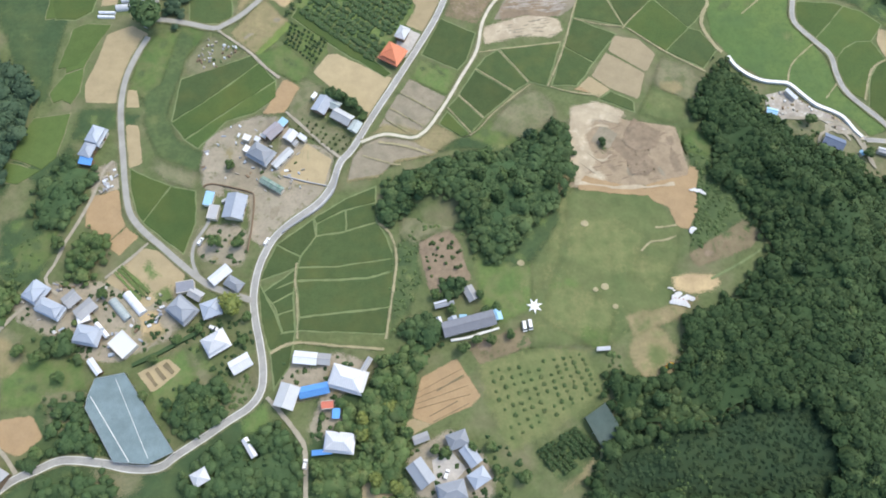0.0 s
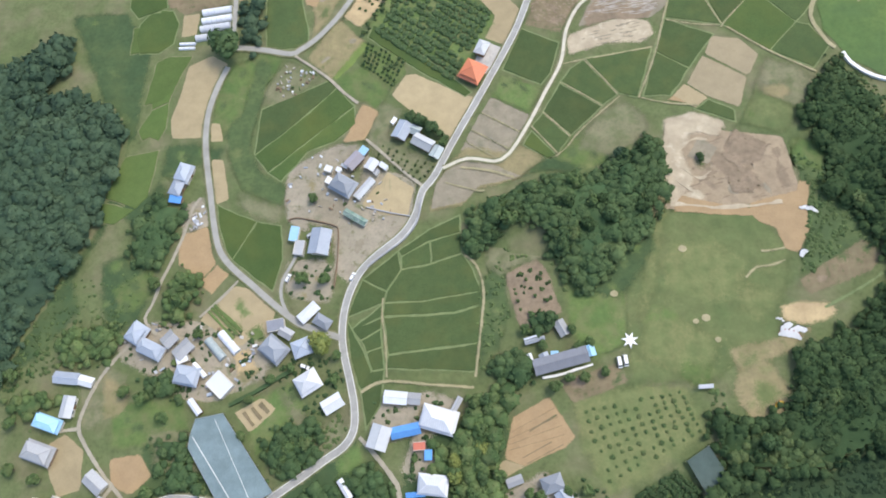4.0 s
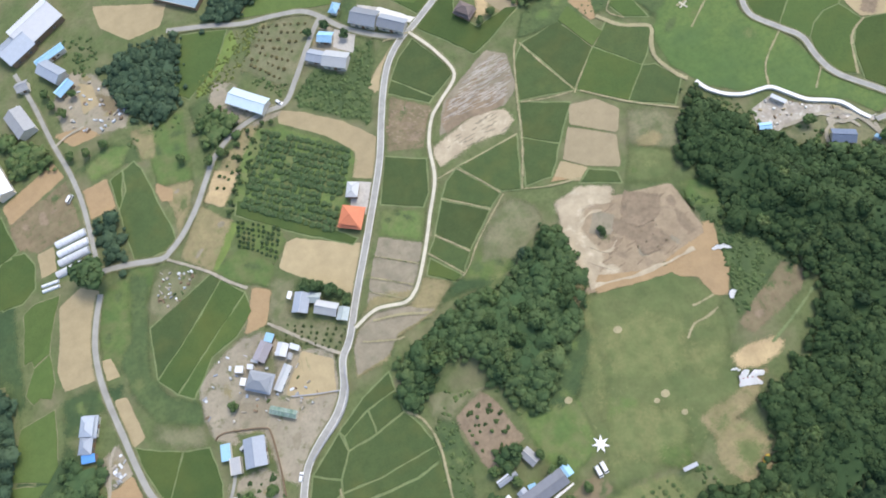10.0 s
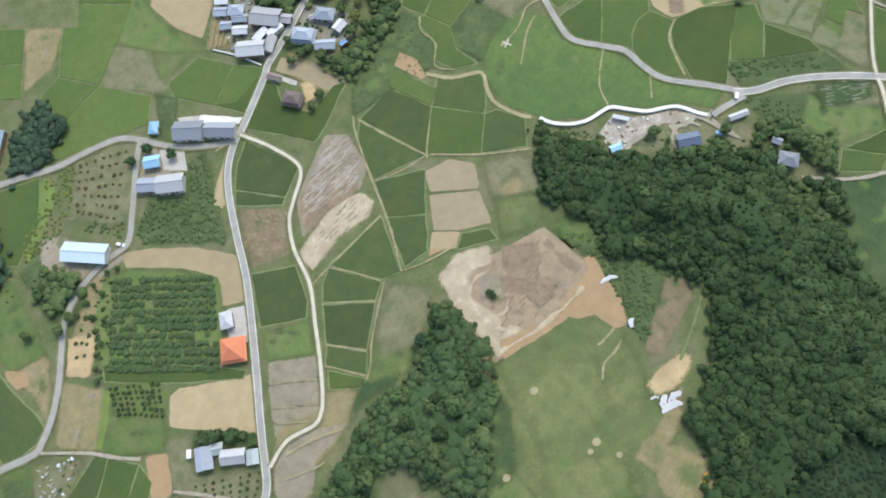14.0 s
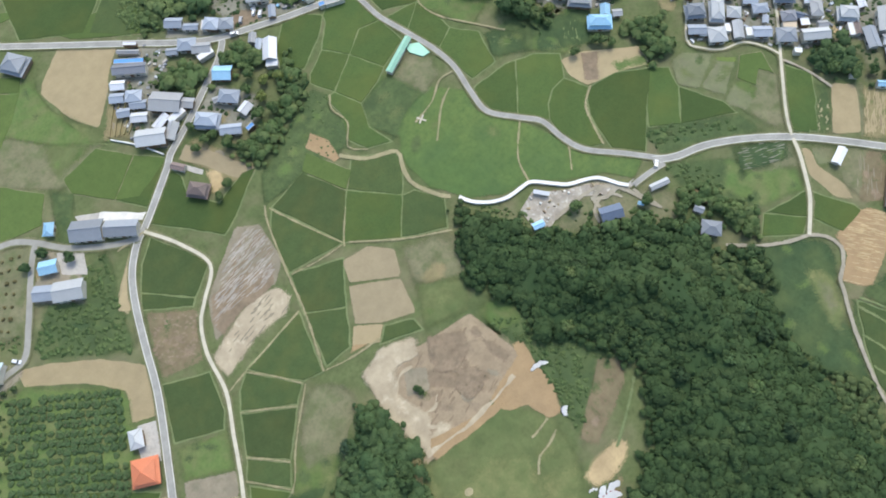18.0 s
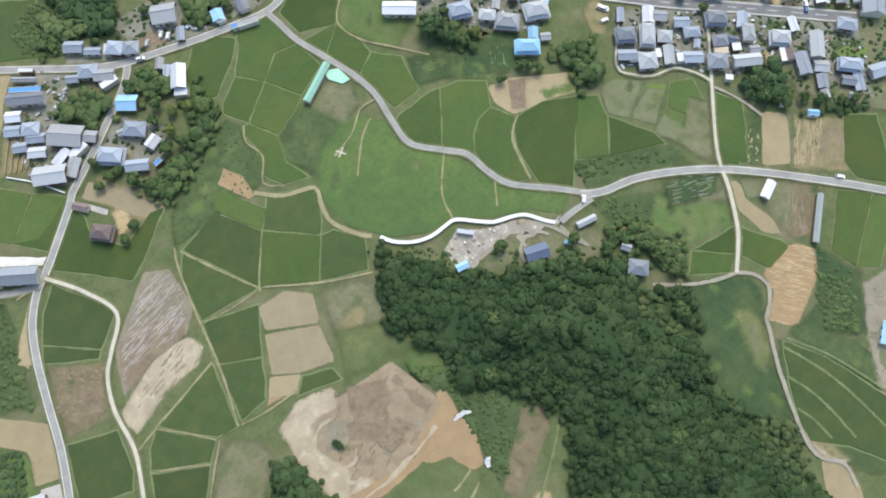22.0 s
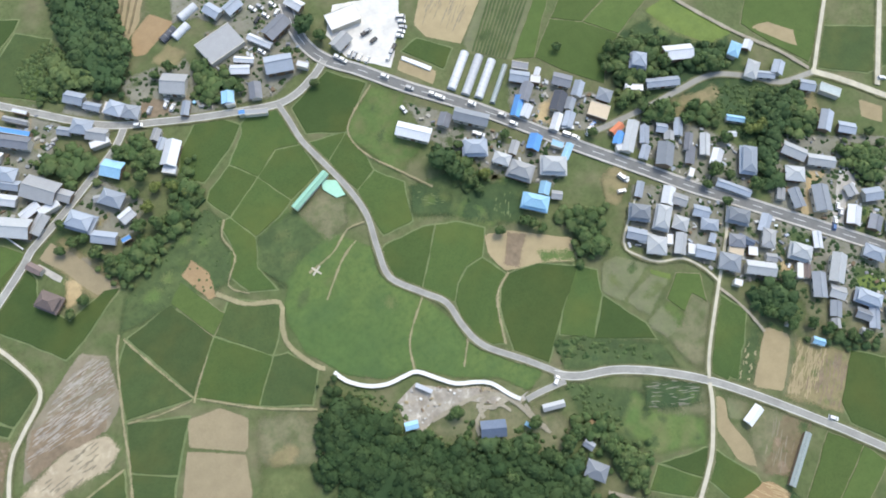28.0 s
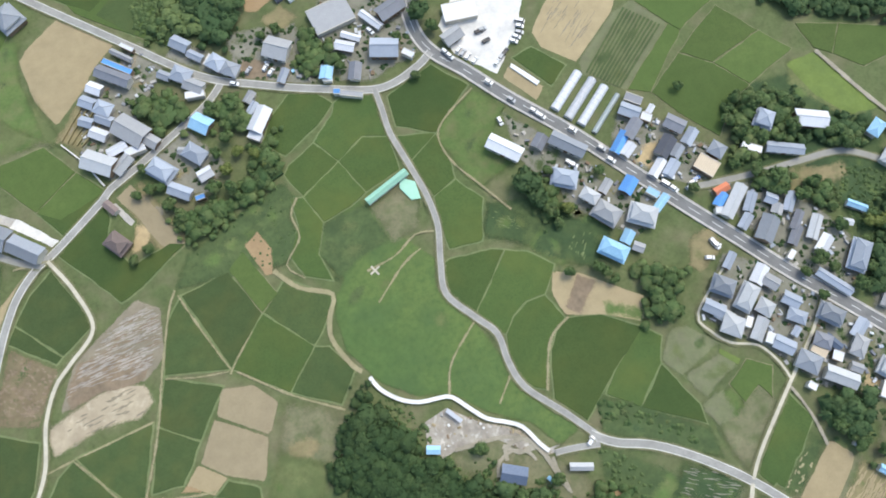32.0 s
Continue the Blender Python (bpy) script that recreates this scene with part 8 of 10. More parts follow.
house(302.8, 207.6, 44, 12.0, 7.3, "b", "hip")
house(308.0, 201.7, -49, 6.8, 6.5, "b", "hip")
house(299.9, 198.2, 53, 4.4, 2.5, "w", "flat")
house(303.0, 194.3, 48, 9.8, 5.0, "b", "gable")
house(305.9, 189.6, 52, 4.4, 4.3, "w", "flat")
house(309.6, 185.8, -43, 8.5, 5.9, "b", "gable")
house(319.4, 201.5, -44, 7.3, 5.5, "b", "gable")
house(319.0, 194.8, -38, 7.7, 5.4, "b", "hip")
house(316.4, 189.2, 38, 4.5, 2.9, "b", "gable")
house(332.0, 191.5, -44, 10.3, 7.5, "b", "hip")
house(324.5, 182.9, -38, 7.2, 5.9, "d", "hip")
house(315.8, 176.9, -43, 9.3, 7.8, "b", "hip")
house(328.6, 181.1, -60, 7.5, 3.7, "dkb", "gable")
house(327.9, 175.7, -38, 4.0, 3.9, "w", "flat")
house(325.4, 167.9, -38, 12.8, 6.2, "b", "gable")
house(340.9, 183.1, 37, 8.6, 4.9, "b", "gable")
house(337.2, 176.7, 46, 8.8, 5.8, "g", "hip")
house(333.3, 169.3, -38, 4.9, 3.9, "g", "gable")
house(178.2, 294.8, 23, 21.1, 3.4, "mint", "gable")
house(383.3, 258.6, 35, 8.2, 5.5, "cy", "hip")
house(391.2, 257.8, 35, 5.5, 4.4, "w", "gable")
house(383.8, 246.0, 38, 10.0, 6.0, "b", "hip")
house(395.7, 240.8, 38, 7.4, 5.5, "b", "gable")
house(388.5, 240.8, -35, 8.5, 3.9, "b", "gable")
house(397.3, 207.9, 40, 10.9, 6.0, "b", "gable")
house(409.8, 219.2, -53, 9.8, 4.7, "gg", "flat")
house(218.5, 137.1, -51, 8.6, 6.8, "b2", "hip")
house(221.7, 146.5, -64, 4.4, 3.4, "b2", "gable")
house(166.2, 188.1, -17, 5.4, 3.3, "cy", "gable")
house(218.1, 165.9, -17, 9.0, 3.0, "b3", "gable")
house(284.8, 121.8, 17, 8.8, 4.2, "w", "gable")
house(290.2, 99.0, 33, 22.4, 2.7, "gr2", "gable")
house(271.2, 49.2, 29, 9.9, 3.8, "cy", "gable")
house(38.9, 419.3, -58, 12.6, 11.4, "b", "hip")
house(170.9, 403.3, 18, 9.7, 4.2, "w", "hoop")
house(180.9, 396.6, -63, 8.3, 6.1, "b", "gable")
house(158.2, 396.4, 24, 8.5, 3.8, "dk", "hoop")
house(163.9, 395.3, 24, 9.1, 3.8, "w", "hoop")
house(189.9, 394.4, 18, 8.7, 6.3, "b", "gable")
house(215.6, 381.9, -63, 8.9, 5.7, "w", "gable")
house(401.7, 226.4, -41, 7.2, 5.9, "b", "gable")
house(403.3, 200.2, -41, 8.1, 5.8, "b", "gable")
house(314.6, 210.6, -49, 6.5, 5.6, "g", "gable")
house(322.1, 179.9, -48, 6.4, 4.4, "tan", "flat")
house(291.9, 203.3, -48, 7.4, 5.4, "b", "gable")
house(313.7, 168.0, -48, 3.4, 2.7, "w", "flat")
house(374.1, 203.3, -56, 11.0, 6.7, "b3", "gable")
house(367.0, 194.5, -37, 8.9, 7.3, "b", "hip")
house(381.8, 193.5, -39, 12.6, 5.8, "b3", "gable")
house(360.5, 185.1, 72, 9.4, 5.6, "b2", "gable")
house(356.0, 190.2, 46, 6.0, 3.8, "g", "gable")
house(369.5, 179.4, 61, 12.4, 7.6, "b", "gable")
house(377.4, 165.9, 44, 9.3, 6.2, "w", "gable")
house(391.4, 169.3, -21, 8.7, 6.2, "b", "gable")
house(384.6, 175.7, 80, 5.6, 5.4, "g", "gable")
house(345.3, 164.8, -48, 9.9, 8.1, "b3", "hip")
house(356.1, 165.3, 57, 7.8, 4.1, "w", "gable")
house(340.1, 158.7, 50, 6.8, 2.5, "w", "flat")
house(342.9, 157.1, 50, 6.8, 3.3, "br", "gable")
house(343.2, 149.5, 55, 11.3, 6.1, "b2", "gable")
house(354.4, 151.2, 42, 13.4, 6.5, "b", "gable")
house(347.8, 143.0, -48, 6.8, 5.9, "b3", "gable")
house(342.7, 137.8, 48, 7.1, 5.1, "b2", "gable")
house(338.7, 133.1, 57, 4.3, 4.0, "g", "gable")
house(373.1, 148.2, -54, 9.2, 6.2, "b", "hip")
house(357.2, 134.4, -52, 11.3, 6.7, "b", "hip")
house(351.5, 130.0, -52, 6.6, 5.0, "b2", "gable")
house(354.3, 126.3, 49, 9.0, 4.6, "b", "gable")
house(347.4, 123.6, -50, 4.5, 3.1, "g", "gable")
house(322.0, 142.6, -48, 4.0, 2.7, "b3", "shed")
house(327.4, 131.0, -48, 5.0, 3.2, "cy", "gable")
house(192.8, 170.7, -26, 10.0, 6.7, "dkb", "gable")
house(205.4, 165.0, -60, 2.8, 1.6, "cy", "shed")
house(177.5, 197.9, -53, 7.2, 1.7, "w", "shed")
house(5.6, 88.3, 15, 8.7, 1.9, "b2", "gable")
house(4.5, 89.6, 16, 7.2, 0.7, "w", "shed")
house(3.9, 79.9, -71, 5.9, 2.1, "w", "gable")
house(9.9, 80.2, -67, 6.0, 4.1, "b", "gable")
house(13.6, 82.2, 2, 3.3, 3.1, "cy", "shed")
house(73.0, 69.2, 4, 5.8, 1.6, "w", "shed")
house(-75.9, 173.9, 49, 8.9, 6.1, "lil", "gable")
house(-71.7, 179.0, 57, 4.1, 3.8, "cy", "shed")
house(-67.6, 171.8, 60, 6.0, 5.3, "w", "gable")
house(-61.9, 170.8, -38, 4.6, 2.4, "w", "shed")
house(-70.4, 159.8, 51, 11.9, 3.9, "b3", "gable")
house(-80.4, 161.4, -31, 12.0, 9.0, "b2", "hip")
house(-87.6, 164.4, 63, 3.3, 2.4, "w", "shed")
house(-83.0, 169.6, -27, 2.9, 2.2, "w", "shed")
house(-80.5, 171.2, -32, 3.6, 1.3, "b3", "shed")
house(-65.1, 167.8, 57, 3.0, 2.2, "g", "gable")
house(-53.6, 188.8, 65, 9.5, 7.4, "b", "gable")
house(-47.8, 189.1, -25, 6.4, 5.0, "gg", "gable")
house(-43.5, 182.1, -31, 10.6, 6.3, "b", "gable")
house(-37.2, 177.2, 63, 6.2, 5.3, "gg", "gable")
house(-57.8, 194.3, 59, 3.5, 1.8, "w", "shed")
house(-4.0, 319.3, -29, 8.2, 6.5, "cy", "gable")
house(-11.5, 310.2, -37, 10.0, 7.2, "b", "gable")
house(-2.7, 303.5, -32, 13.2, 9.3, "b3", "gable")
house(18.2, 321.3, -37, 14.6, 10.1, "b", "gable")
house(30.3, 311.7, -40, 15.2, 7.9, "b2", "gable")
house(-51.2, 299.3, -42, 21.7, 9.5, "cyw", "gable")
house(-70.1, 383.8, -39, 27.8, 17.4, "netb", "flat")
house(389.3, 154.1, 44, 7.3, 4.4, "b2", "gable")
house(401.0, 155.5, -32, 8.4, 4.5, "b3", "gable")
house(392.0, 148.0, 39, 16.3, 10.5, "b2", "gable")
house(383.3, 158.4, 37, 7.4, 5.9, "d", "gable")
house(365.1, 123.7, -26, 8.9, 6.8, "b", "gable")

# ---- woods ----
wood("forest", "dense dark green broadleaf forest on a hillside", 5.0, 3.15, "leaf_forest_shaded", [(145.1, 219.9), (153, 207.8), (159.3, 190.8), (170.6, 182.7), (180.4, 169.7), (202.4, 159.2), (210.9, 138.5), (213.4, 126.8), (228.2, 118.8), (215, 103.6), (204.4, 83.4), (205.3, 66.6), (210.9, 54.2), (207, 35.3), (203.1, 27.9), (221.5, -14.1), (115.4, -6.2), (58.3, 5.8), (69, 28.9), (75.6, 38.8), (74.4, 62.9), (81.6, 59.4), (90, 55), (101, 58.7), (108.8, 69.7), (109.6, 83), (133.6, 93.3), (153.4, 114), (149.5, 127.7), (150.7, 123.4), (142.9, 142.3), (132.3, 151.9), (135.4, 164.8), (127.5, 190.9), (133.8, 202.9)], 1)
for i, poly in enumerate(HOLLOW):
    wood("olive_grove", "pale olive-green round trees with dark gaps between", 3.3, 3.1, "leaf_olive", poly, 60 + i)
wood("ridge_wood", "dense dark wood along a low ridge", 4.6, 3.0, "leaf_dark", [(-25.5, 128.3), (-23.9, 139.3), (-17.6, 149.2), (-4.3, 155.8), (10, 160.9), (14.1, 166), (33.3, 161), (38.9, 166.4), (53.2, 174.4), (58.9, 181.8), (64.1, 180.7), (67.2, 166.9), (66.4, 154), (57.3, 133.8), (50.1, 130.3), (43.5, 128.5), (38, 116.6), (28.1, 108.8), (19.5, 116.4), (13.1, 128), (12.3, 137.9), (-4.3, 141.9), (-11.5, 135.6), (-17.4, 125.8)], 2)
wood("valley_wood", "dense bluish-green forest on a valley side", 6.6, 4.6, "leaf_blue", [(-287.4, 227.2), (-264.4, 238.4), (-228.2, 249.8), (-225.2, 238.8), (-243.8, 213.7), (-225.7, 217.5), (-201.1, 207.7), (-191.7, 194.6), (-192, 172), (-198.1, 150.2), (-203.9, 129.3), (-215.2, 108.8), (-227.1, 83.6), (-233, 67.6), (-302.8, 62.8), (-379.6, 241.1)], 3)
wood("copse", "close-grown copse of rounded trees", 5.0, 4.0, "leaf_dark", [(-181.2, 142.9), (-172.1, 160.6), (-156.7, 154.8), (-157.2, 137.4), (-162, 123.4), (-173.9, 120.6), (-181.9, 128.8)], 4)
wood("copse", "close-grown copse of rounded trees", 4.0, 3.5, "leaf_mid", [(-162.3, 112.6), (-154.6, 123.5), (-144.1, 120.8), (-142.6, 112.7), (-150, 99.5), (-159.1, 96.9)], 5)
wood("copse", "close-grown copse of rounded trees", 4.5, 3.6, "leaf_blue", [(-120.3, 357.5), (-99.3, 360.3), (-78.4, 356.6), (-85.9, 311.6), (-98.3, 309.5), (-112, 318.6), (-123.5, 345.5)], 6)
wood("copse", "close-grown copse of rounded trees", 4.5, 3.8, "leaf_mid", [(-79.5, 305.4), (-69.1, 304.8), (-57.7, 294.8), (-63.5, 281.6), (-76.9, 280.2), (-80.6, 291.9)], 7)
wood("copse", "close-grown copse of rounded trees", 4.5, 3.6, "leaf_blue", [(-141.2, 268.5), (-127.7, 266.5), (-129.4, 237.4), (-137.9, 240)], 8)
wood("copse", "close-grown copse of rounded trees", 5.0, 4.0, "leaf_mid", [(-180.2, 335.5), (-160, 323), (-154, 308.4), (-182.8, 303.4)], 9)
wood("copse", "close-grown copse of rounded trees", 4.0, 3.4, "leaf_blue", [(-41.5, 385.5), (-30.5, 385.1), (-27.3, 364.7), (-50.2, 349.3), (-68.9, 355.9), (-55.4, 372.3)], 10)
wood("copse", "close-grown copse of rounded trees", 5.0, 4.2, "leaf_mid", [(-23.1, 64.9), (-5.5, 69.7), (-0.7, 63), (-7.6, 51.3), (-13, 35.5), (-8.9, 26.8), (-13.4, 7.9), (-26.5, 9.5), (-23.9, 26.8), (-26.9, 44.4)], 11)
wood("copse", "close-grown copse of rounded trees", 4.0, 3.4, "leaf_dark", [(-104.8, 39.7), (-99.3, 48.7), (-83.3, 48.8), (-82.3, 40.2), (-96.7, 29.9)], 12)
wood("copse", "close-grown copse of rounded trees", 4.0, 3.6, "leaf_dark", [(-153, 34.1), (-141.2, 44.1), (-129.5, 24.9), (-147, 26.6)], 13)
wood("copse", "close-grown copse of rounded trees", 4.0, 3.5, "leaf_dark", [(-154.6, 16), (-123.4, 17.7), (-119.5, 7.8), (-152.8, 7.8)], 14)
wood("copse", "close-grown copse of rounded trees", 5.0, 4.2, "leaf_dark", [(-15, 72.6), (-6.9, 86.3), (0.3, 88.9), (2.8, 72.7), (-5.5, 69)], 15)
wood("copse", "close-grown copse of rounded trees", 4.5, 3.8, "leaf_dark", [(-169.8, 74.3), (-154.8, 75.6), (-147.9, 64.4), (-164.4, 66)], 16)
wood("copse", "close-grown copse of rounded trees", 5.0, 4.0, "leaf_mid", [(82.4, 367.1), (101.3, 365.6), (110, 353.9), (101.2, 341.7), (92.7, 345.4), (82.6, 360.4)], 17)
wood("copse", "close-grown copse of rounded trees", 4.5, 3.4, "leaf_mid", [(87.9, 309.9), (97.9, 309.3), (113.5, 309.6), (126, 316.9), (126.6, 329.8), (134.6, 327.4), (138.8, 314.8), (132.4, 308.4), (111.2, 299.7), (97, 294.1), (91, 298.9)], 19)
wood("copse", "close-grown copse of rounded trees", 5.0, 4.0, "leaf_mid", [(264.7, 232.6), (285.3, 229.2), (275.9, 207.7), (262.7, 211.7)], 20)
wood("copse", "close-grown copse of rounded trees", 5.5, 4.2, "leaf_dark", [(312.7, 166.6), (335.5, 159.6), (329.8, 142.7), (312.9, 149)], 21)
wood("copse", "close-grown copse of rounded trees", 4.5, 3.8, "leaf_mid", [(329.5, 280.6), (347.4, 282.7), (346.8, 264), (322.3, 266)], 22)
wood("copse", "close-grown copse of rounded trees", 4.5, 3.8, "leaf_mid", [(366.7, 267.3), (381.9, 261.6), (374.3, 251.2), (360.7, 256.1)], 23)
wood("copse", "close-grown copse of rounded trees", 4.0, 3.6, "leaf_mid", [(330.8, 253.5), (343.9, 251.4), (337.7, 242.3), (326.8, 250.1)], 24)
wood("copse", "close-grown copse of rounded trees", 5.0, 4.0, "leaf_mid", [(388.8, 229.9), (392.9, 212.5), (386.3, 204.7), (376.9, 211.7)], 25)
wood("copse", "close-grown copse of rounded trees", 4.5, 3.8, "leaf_mid", [(163, 371.2), (176.7, 364.9), (171.4, 350.1), (154.7, 358.6)], 26)
wood("copse", "close-grown copse of rounded trees", 4.0, 3.6, "leaf_mid", [(232.1, 285.5), (239.6, 285.7), (247.7, 262.7), (239.4, 256.4), (233.7, 268.3)], 27)
wood("shrubs", "rank dark weeds and brambles beside the road", 2.7, 2.2, "leaf_mid", [(232.7, 187.8), (244.4, 182), (267.3, 164), (263.7, 160.8), (245.1, 171.9), (230.8, 179.6)], 28, True, 0.62)
wood("copse", "close-grown copse of rounded trees", 4.0, 3.6, "leaf_mid", [(232.2, 138.9), (243.4, 131.8), (232, 122.9), (223.5, 133.9)], 29)
wood("copse", "close-grown copse of rounded trees", 3.6, 3.4, "leaf_mid", [(-153.7, 81.8), (-141.2, 72.1), (-149.4, 72)], 30)
wood("copse", "close-grown copse of rounded trees", 4.0, 3.6, "leaf_mid", [(-218.2, 69), (-200.5, 65.2), (-212.7, 51.8), (-228.5, 58.1)], 31)
wood("copse", "close-grown copse of rounded trees", 4.0, 3.6, "leaf_mid", [(-206.2, 93.5), (-179.5, 97.8), (-178.1, 82.1), (-206.2, 75)], 32)
wood("copse", "close-grown copse of rounded trees", 4.5, 3.6, "leaf_dark", [(356.2, 336.1), (420.7, 316.1), (415.2, 304.6), (371.7, 321.9)], 33)
wood("copse", "tall dark trees in a close copse", 5.4, 3.8, "leaf_dark", [(120.8, 442.2), (145.8, 428.3), (140.4, 405.1), (138.9, 388.9), (125.6, 376.7), (116.1, 382.7), (114.3, 402.8), (114.6, 419.5)], 34)
wood("copse", "close-grown copse of rounded trees", 4.5, 3.6, "leaf_weed", [(105.4, 411), (115.5, 407.8), (125.9, 393.9), (121.5, 384.6), (110.6, 390.3), (103.1, 386.4), (95.5, 393.5)], 35)
wood("copse", "close-grown copse of rounded trees", 4.5, 3.6, "leaf_mid", [(163.3, 377.9), (173.7, 373), (162.1, 356.2), (155.5, 359.8)], 36)
wood("copse", "close-grown copse of rounded trees", 4.0, 3.4, "leaf_dark", [(-157, 47.4), (-140.4, 49.8), (-137.8, 38.5), (-151.6, 37.8)], 37)
wood("copse", "close-grown copse of rounded trees", 4.4, 3.3, "leaf_dark", [(-97.3, 18.6), (-81.4, 32.7), (-74.5, 30.6), (-66.2, 37.2), (-59.5, 38.7), (-51.5, 28.9), (-49.9, 7.8), (-97.9, 7.8)], 38)
wood("copse", "close-grown copse of rounded trees", 4.2, 3.4, "leaf_mid", [(-28.4, 51.3), (-14.6, 53.6), (-12.7, 26.8), (-25, 24.6), (-29.9, 35.5)], 39)
wood("copse", "close-grown copse of rounded trees", 4.2, 3.4, "leaf_mid", [(-47.2, 24.1), (-30.6, 25.7), (-25.3, 32.2), (-12.9, 31.1), (-8.6, 7.9), (-14.5, 7.9), (-15.8, 17.2), (-26.8, 16.1), (-28.2, 7.8), (-46, 7.8)], 40)
wood("copse", "close-grown copse of rounded trees", 4.0, 3.4, "leaf_dark", [(-163.8, 23.3), (-149.4, 27.6), (-148.7, 24), (-157.4, 18.9)], 41)
wood("copse", "close-grown copse of rounded trees", 4.4, 3.6, "leaf_mid", [(329.3, 287.7), (338.5, 291.4), (353.2, 286.5), (351.1, 278.1), (341, 265.9), (335.1, 265.5), (325.2, 272.8)], 42)
wood("copse", "close-grown copse of rounded trees", 4.4, 3.6, "leaf_dark", [(351.7, 284.1), (361.6, 286), (360.6, 277.1), (381, 265.1), (377.3, 254.5), (363.7, 256), (361.4, 261.5), (347.7, 267.5)], 43)
wood("copse", "close-grown copse of rounded trees", 4.0, 3.4, "leaf_mid", [(325, 269.9), (338.3, 261.1), (331.7, 259.6), (322.1, 262.3)], 44)
wood("copse", "close-grown copse of rounded trees", 4.2, 3.4, "leaf_mid", [(327.4, 257.1), (339.3, 253.3), (336.4, 247.4), (329.5, 246.1), (324.8, 252.4)], 45)
wood("copse", "close-grown copse of rounded trees", 4.2, 3.4, "leaf_mid", [(346.2, 246), (356.6, 244.4), (351.4, 233.7), (342.9, 235.9)], 46)
wood("copse", "close-grown copse of rounded trees", 4.6, 3.8, "leaf_dark", [(378.9, 234.6), (399.1, 230.1), (385.7, 210.2), (376.9, 214), (358.4, 202.8), (365.9, 218.8)], 47)
wood("copse", "close-grown copse of rounded trees", 4.0, 3.4, "leaf_mid", [(220.2, 158.2), (231, 153.9), (239.9, 128.6), (230.2, 121.3), (225.2, 138.8), (215, 151.5)], 48)
wood("copse", "close-grown copse of rounded trees", 4.2, 3.4, "leaf_dark", [(3.2, 98.4), (11.9, 100.5), (16.4, 95.5), (12.4, 89.7), (3.6, 88.4)], 49)
wood("copse", "close-grown copse of rounded trees", 4.2, 3.4, "leaf_mid", [(-44.1, 43.9), (-42.6, 50.8), (-36.2, 52.5), (-30.6, 44), (-26.8, 37.7), (-31.3, 32.5), (-40.4, 36.5)], 50)
wood("copse", "close-grown copse of rounded trees", 4.0, 3.4, "leaf_dark", [(-108.9, 45.3), (-103.2, 54), (-86.7, 57.7), (-81.9, 51), (-95.4, 38.5), (-104.2, 34.3)], 51)
wood("copse", "close-grown copse of rounded trees", 4.2, 3.5, "leaf_mid", [(116.4, 354.2), (123.6, 358.4), (130.8, 351.8), (135.5, 341.1), (140.1, 335.2), (141, 326), (134.1, 326.6), (126.4, 337.4), (118.5, 338.5), (115.3, 344.7)], 52)
wood("copse", "close-grown copse of rounded trees", 4.4, 3.5, "leaf_dark", [(182.7, 178.5), (186.4, 170.6), (194.9, 162.8), (203.5, 161.4), (203.8, 156.9), (195.9, 155.5), (180.2, 169.2)], 53)
wood("copse", "close-grown copse of rounded trees", 4.4, 3.5, "leaf_dark", [(211.2, 151.1), (218.4, 143.5), (213.2, 137.6), (219.2, 129.9), (217, 127.8), (204.7, 144.7)], 54)

wood("copse", "close-grown copse of rounded trees", 4.4, 3.5, "leaf_mid", [(390.8, 229.5), (399.3, 228.1), (394.7, 213.7), (387.1, 204.8), (378.4, 209.8), (382, 221)], 55)
wood("copse", "yellow-green trees along a garden", 3.8, 3.2, "leaf_weed", [(391.7, 194.4), (398.6, 194.3), (411, 182.7), (404.4, 175.5), (394, 181.5), (389.8, 188.4)], 56)
wood("copse", "dark strip of trees between house yards", 4.2, 3.3, "leaf_dark", [(369.8, 220.6), (376.7, 216.7), (357.9, 192.8), (352.4, 194.5), (355.8, 203.5)], 57)
wood("copse", "dark trees behind the eastern houses", 4.0, 3.3, "leaf_dark", [(325.4, 135.6), (333.5, 134.1), (334, 131), (340.2, 127.4), (344.8, 121.9), (352.3, 117.5), (349.9, 114.8), (336.7, 123.4), (326.2, 132.9)], 58)
wood("shrubs", "brambles and young trees round the works", 2.2, 2.4, "leaf_mid", [(173.1, 180.6), (181.4, 186.8), (188, 184.8), (185.7, 176.1), (195.5, 162.3), (203.5, 170), (210, 157.2), (219, 155.2), (206.4, 147.7), (184, 168)], 243, True, 0.5)
wood("shrubs", "dark low bushes scattered on bare ochre soil", 2.2, 2.2, "leaf_olive", [(-2.7, 116.5), (5.6, 121.8), (11.6, 116.1), (14.1, 108.5), (15.1, 102.5), (5.5, 98.8), (-0.3, 101.5), (-2.8, 109.4)], 244, True, 0.42)
wood("tall_weeds", "yellow-green bamboo grass and vines beside the trees", 3.4, 2.2, "leaf_weed", [(91.1, 410.7), (103.6, 419.8), (112.5, 416.8), (113.8, 401.2), (113.7, 384.2), (101.2, 386.7), (91.6, 398.6)], 245, True, 0.95)
wood("shrubs", "scattered dark bushes on a dry strip", 2.4, 2.2, "leaf_olive", [(-62.8, 280.4), (-53.2, 275.9), (-61.5, 257.7), (-72.4, 242.8), (-76.3, 245), (-68.7, 261.8), (-72.5, 269.4)], 246, True, 0.55)
wood("copse", "close-grown trees behind the houses", 4.2, 3.4, "leaf_mid", [(403.6, 191.4), (413.9, 182.8), (402.1, 172.8), (392.6, 174.9), (394.7, 182.9)], 247)

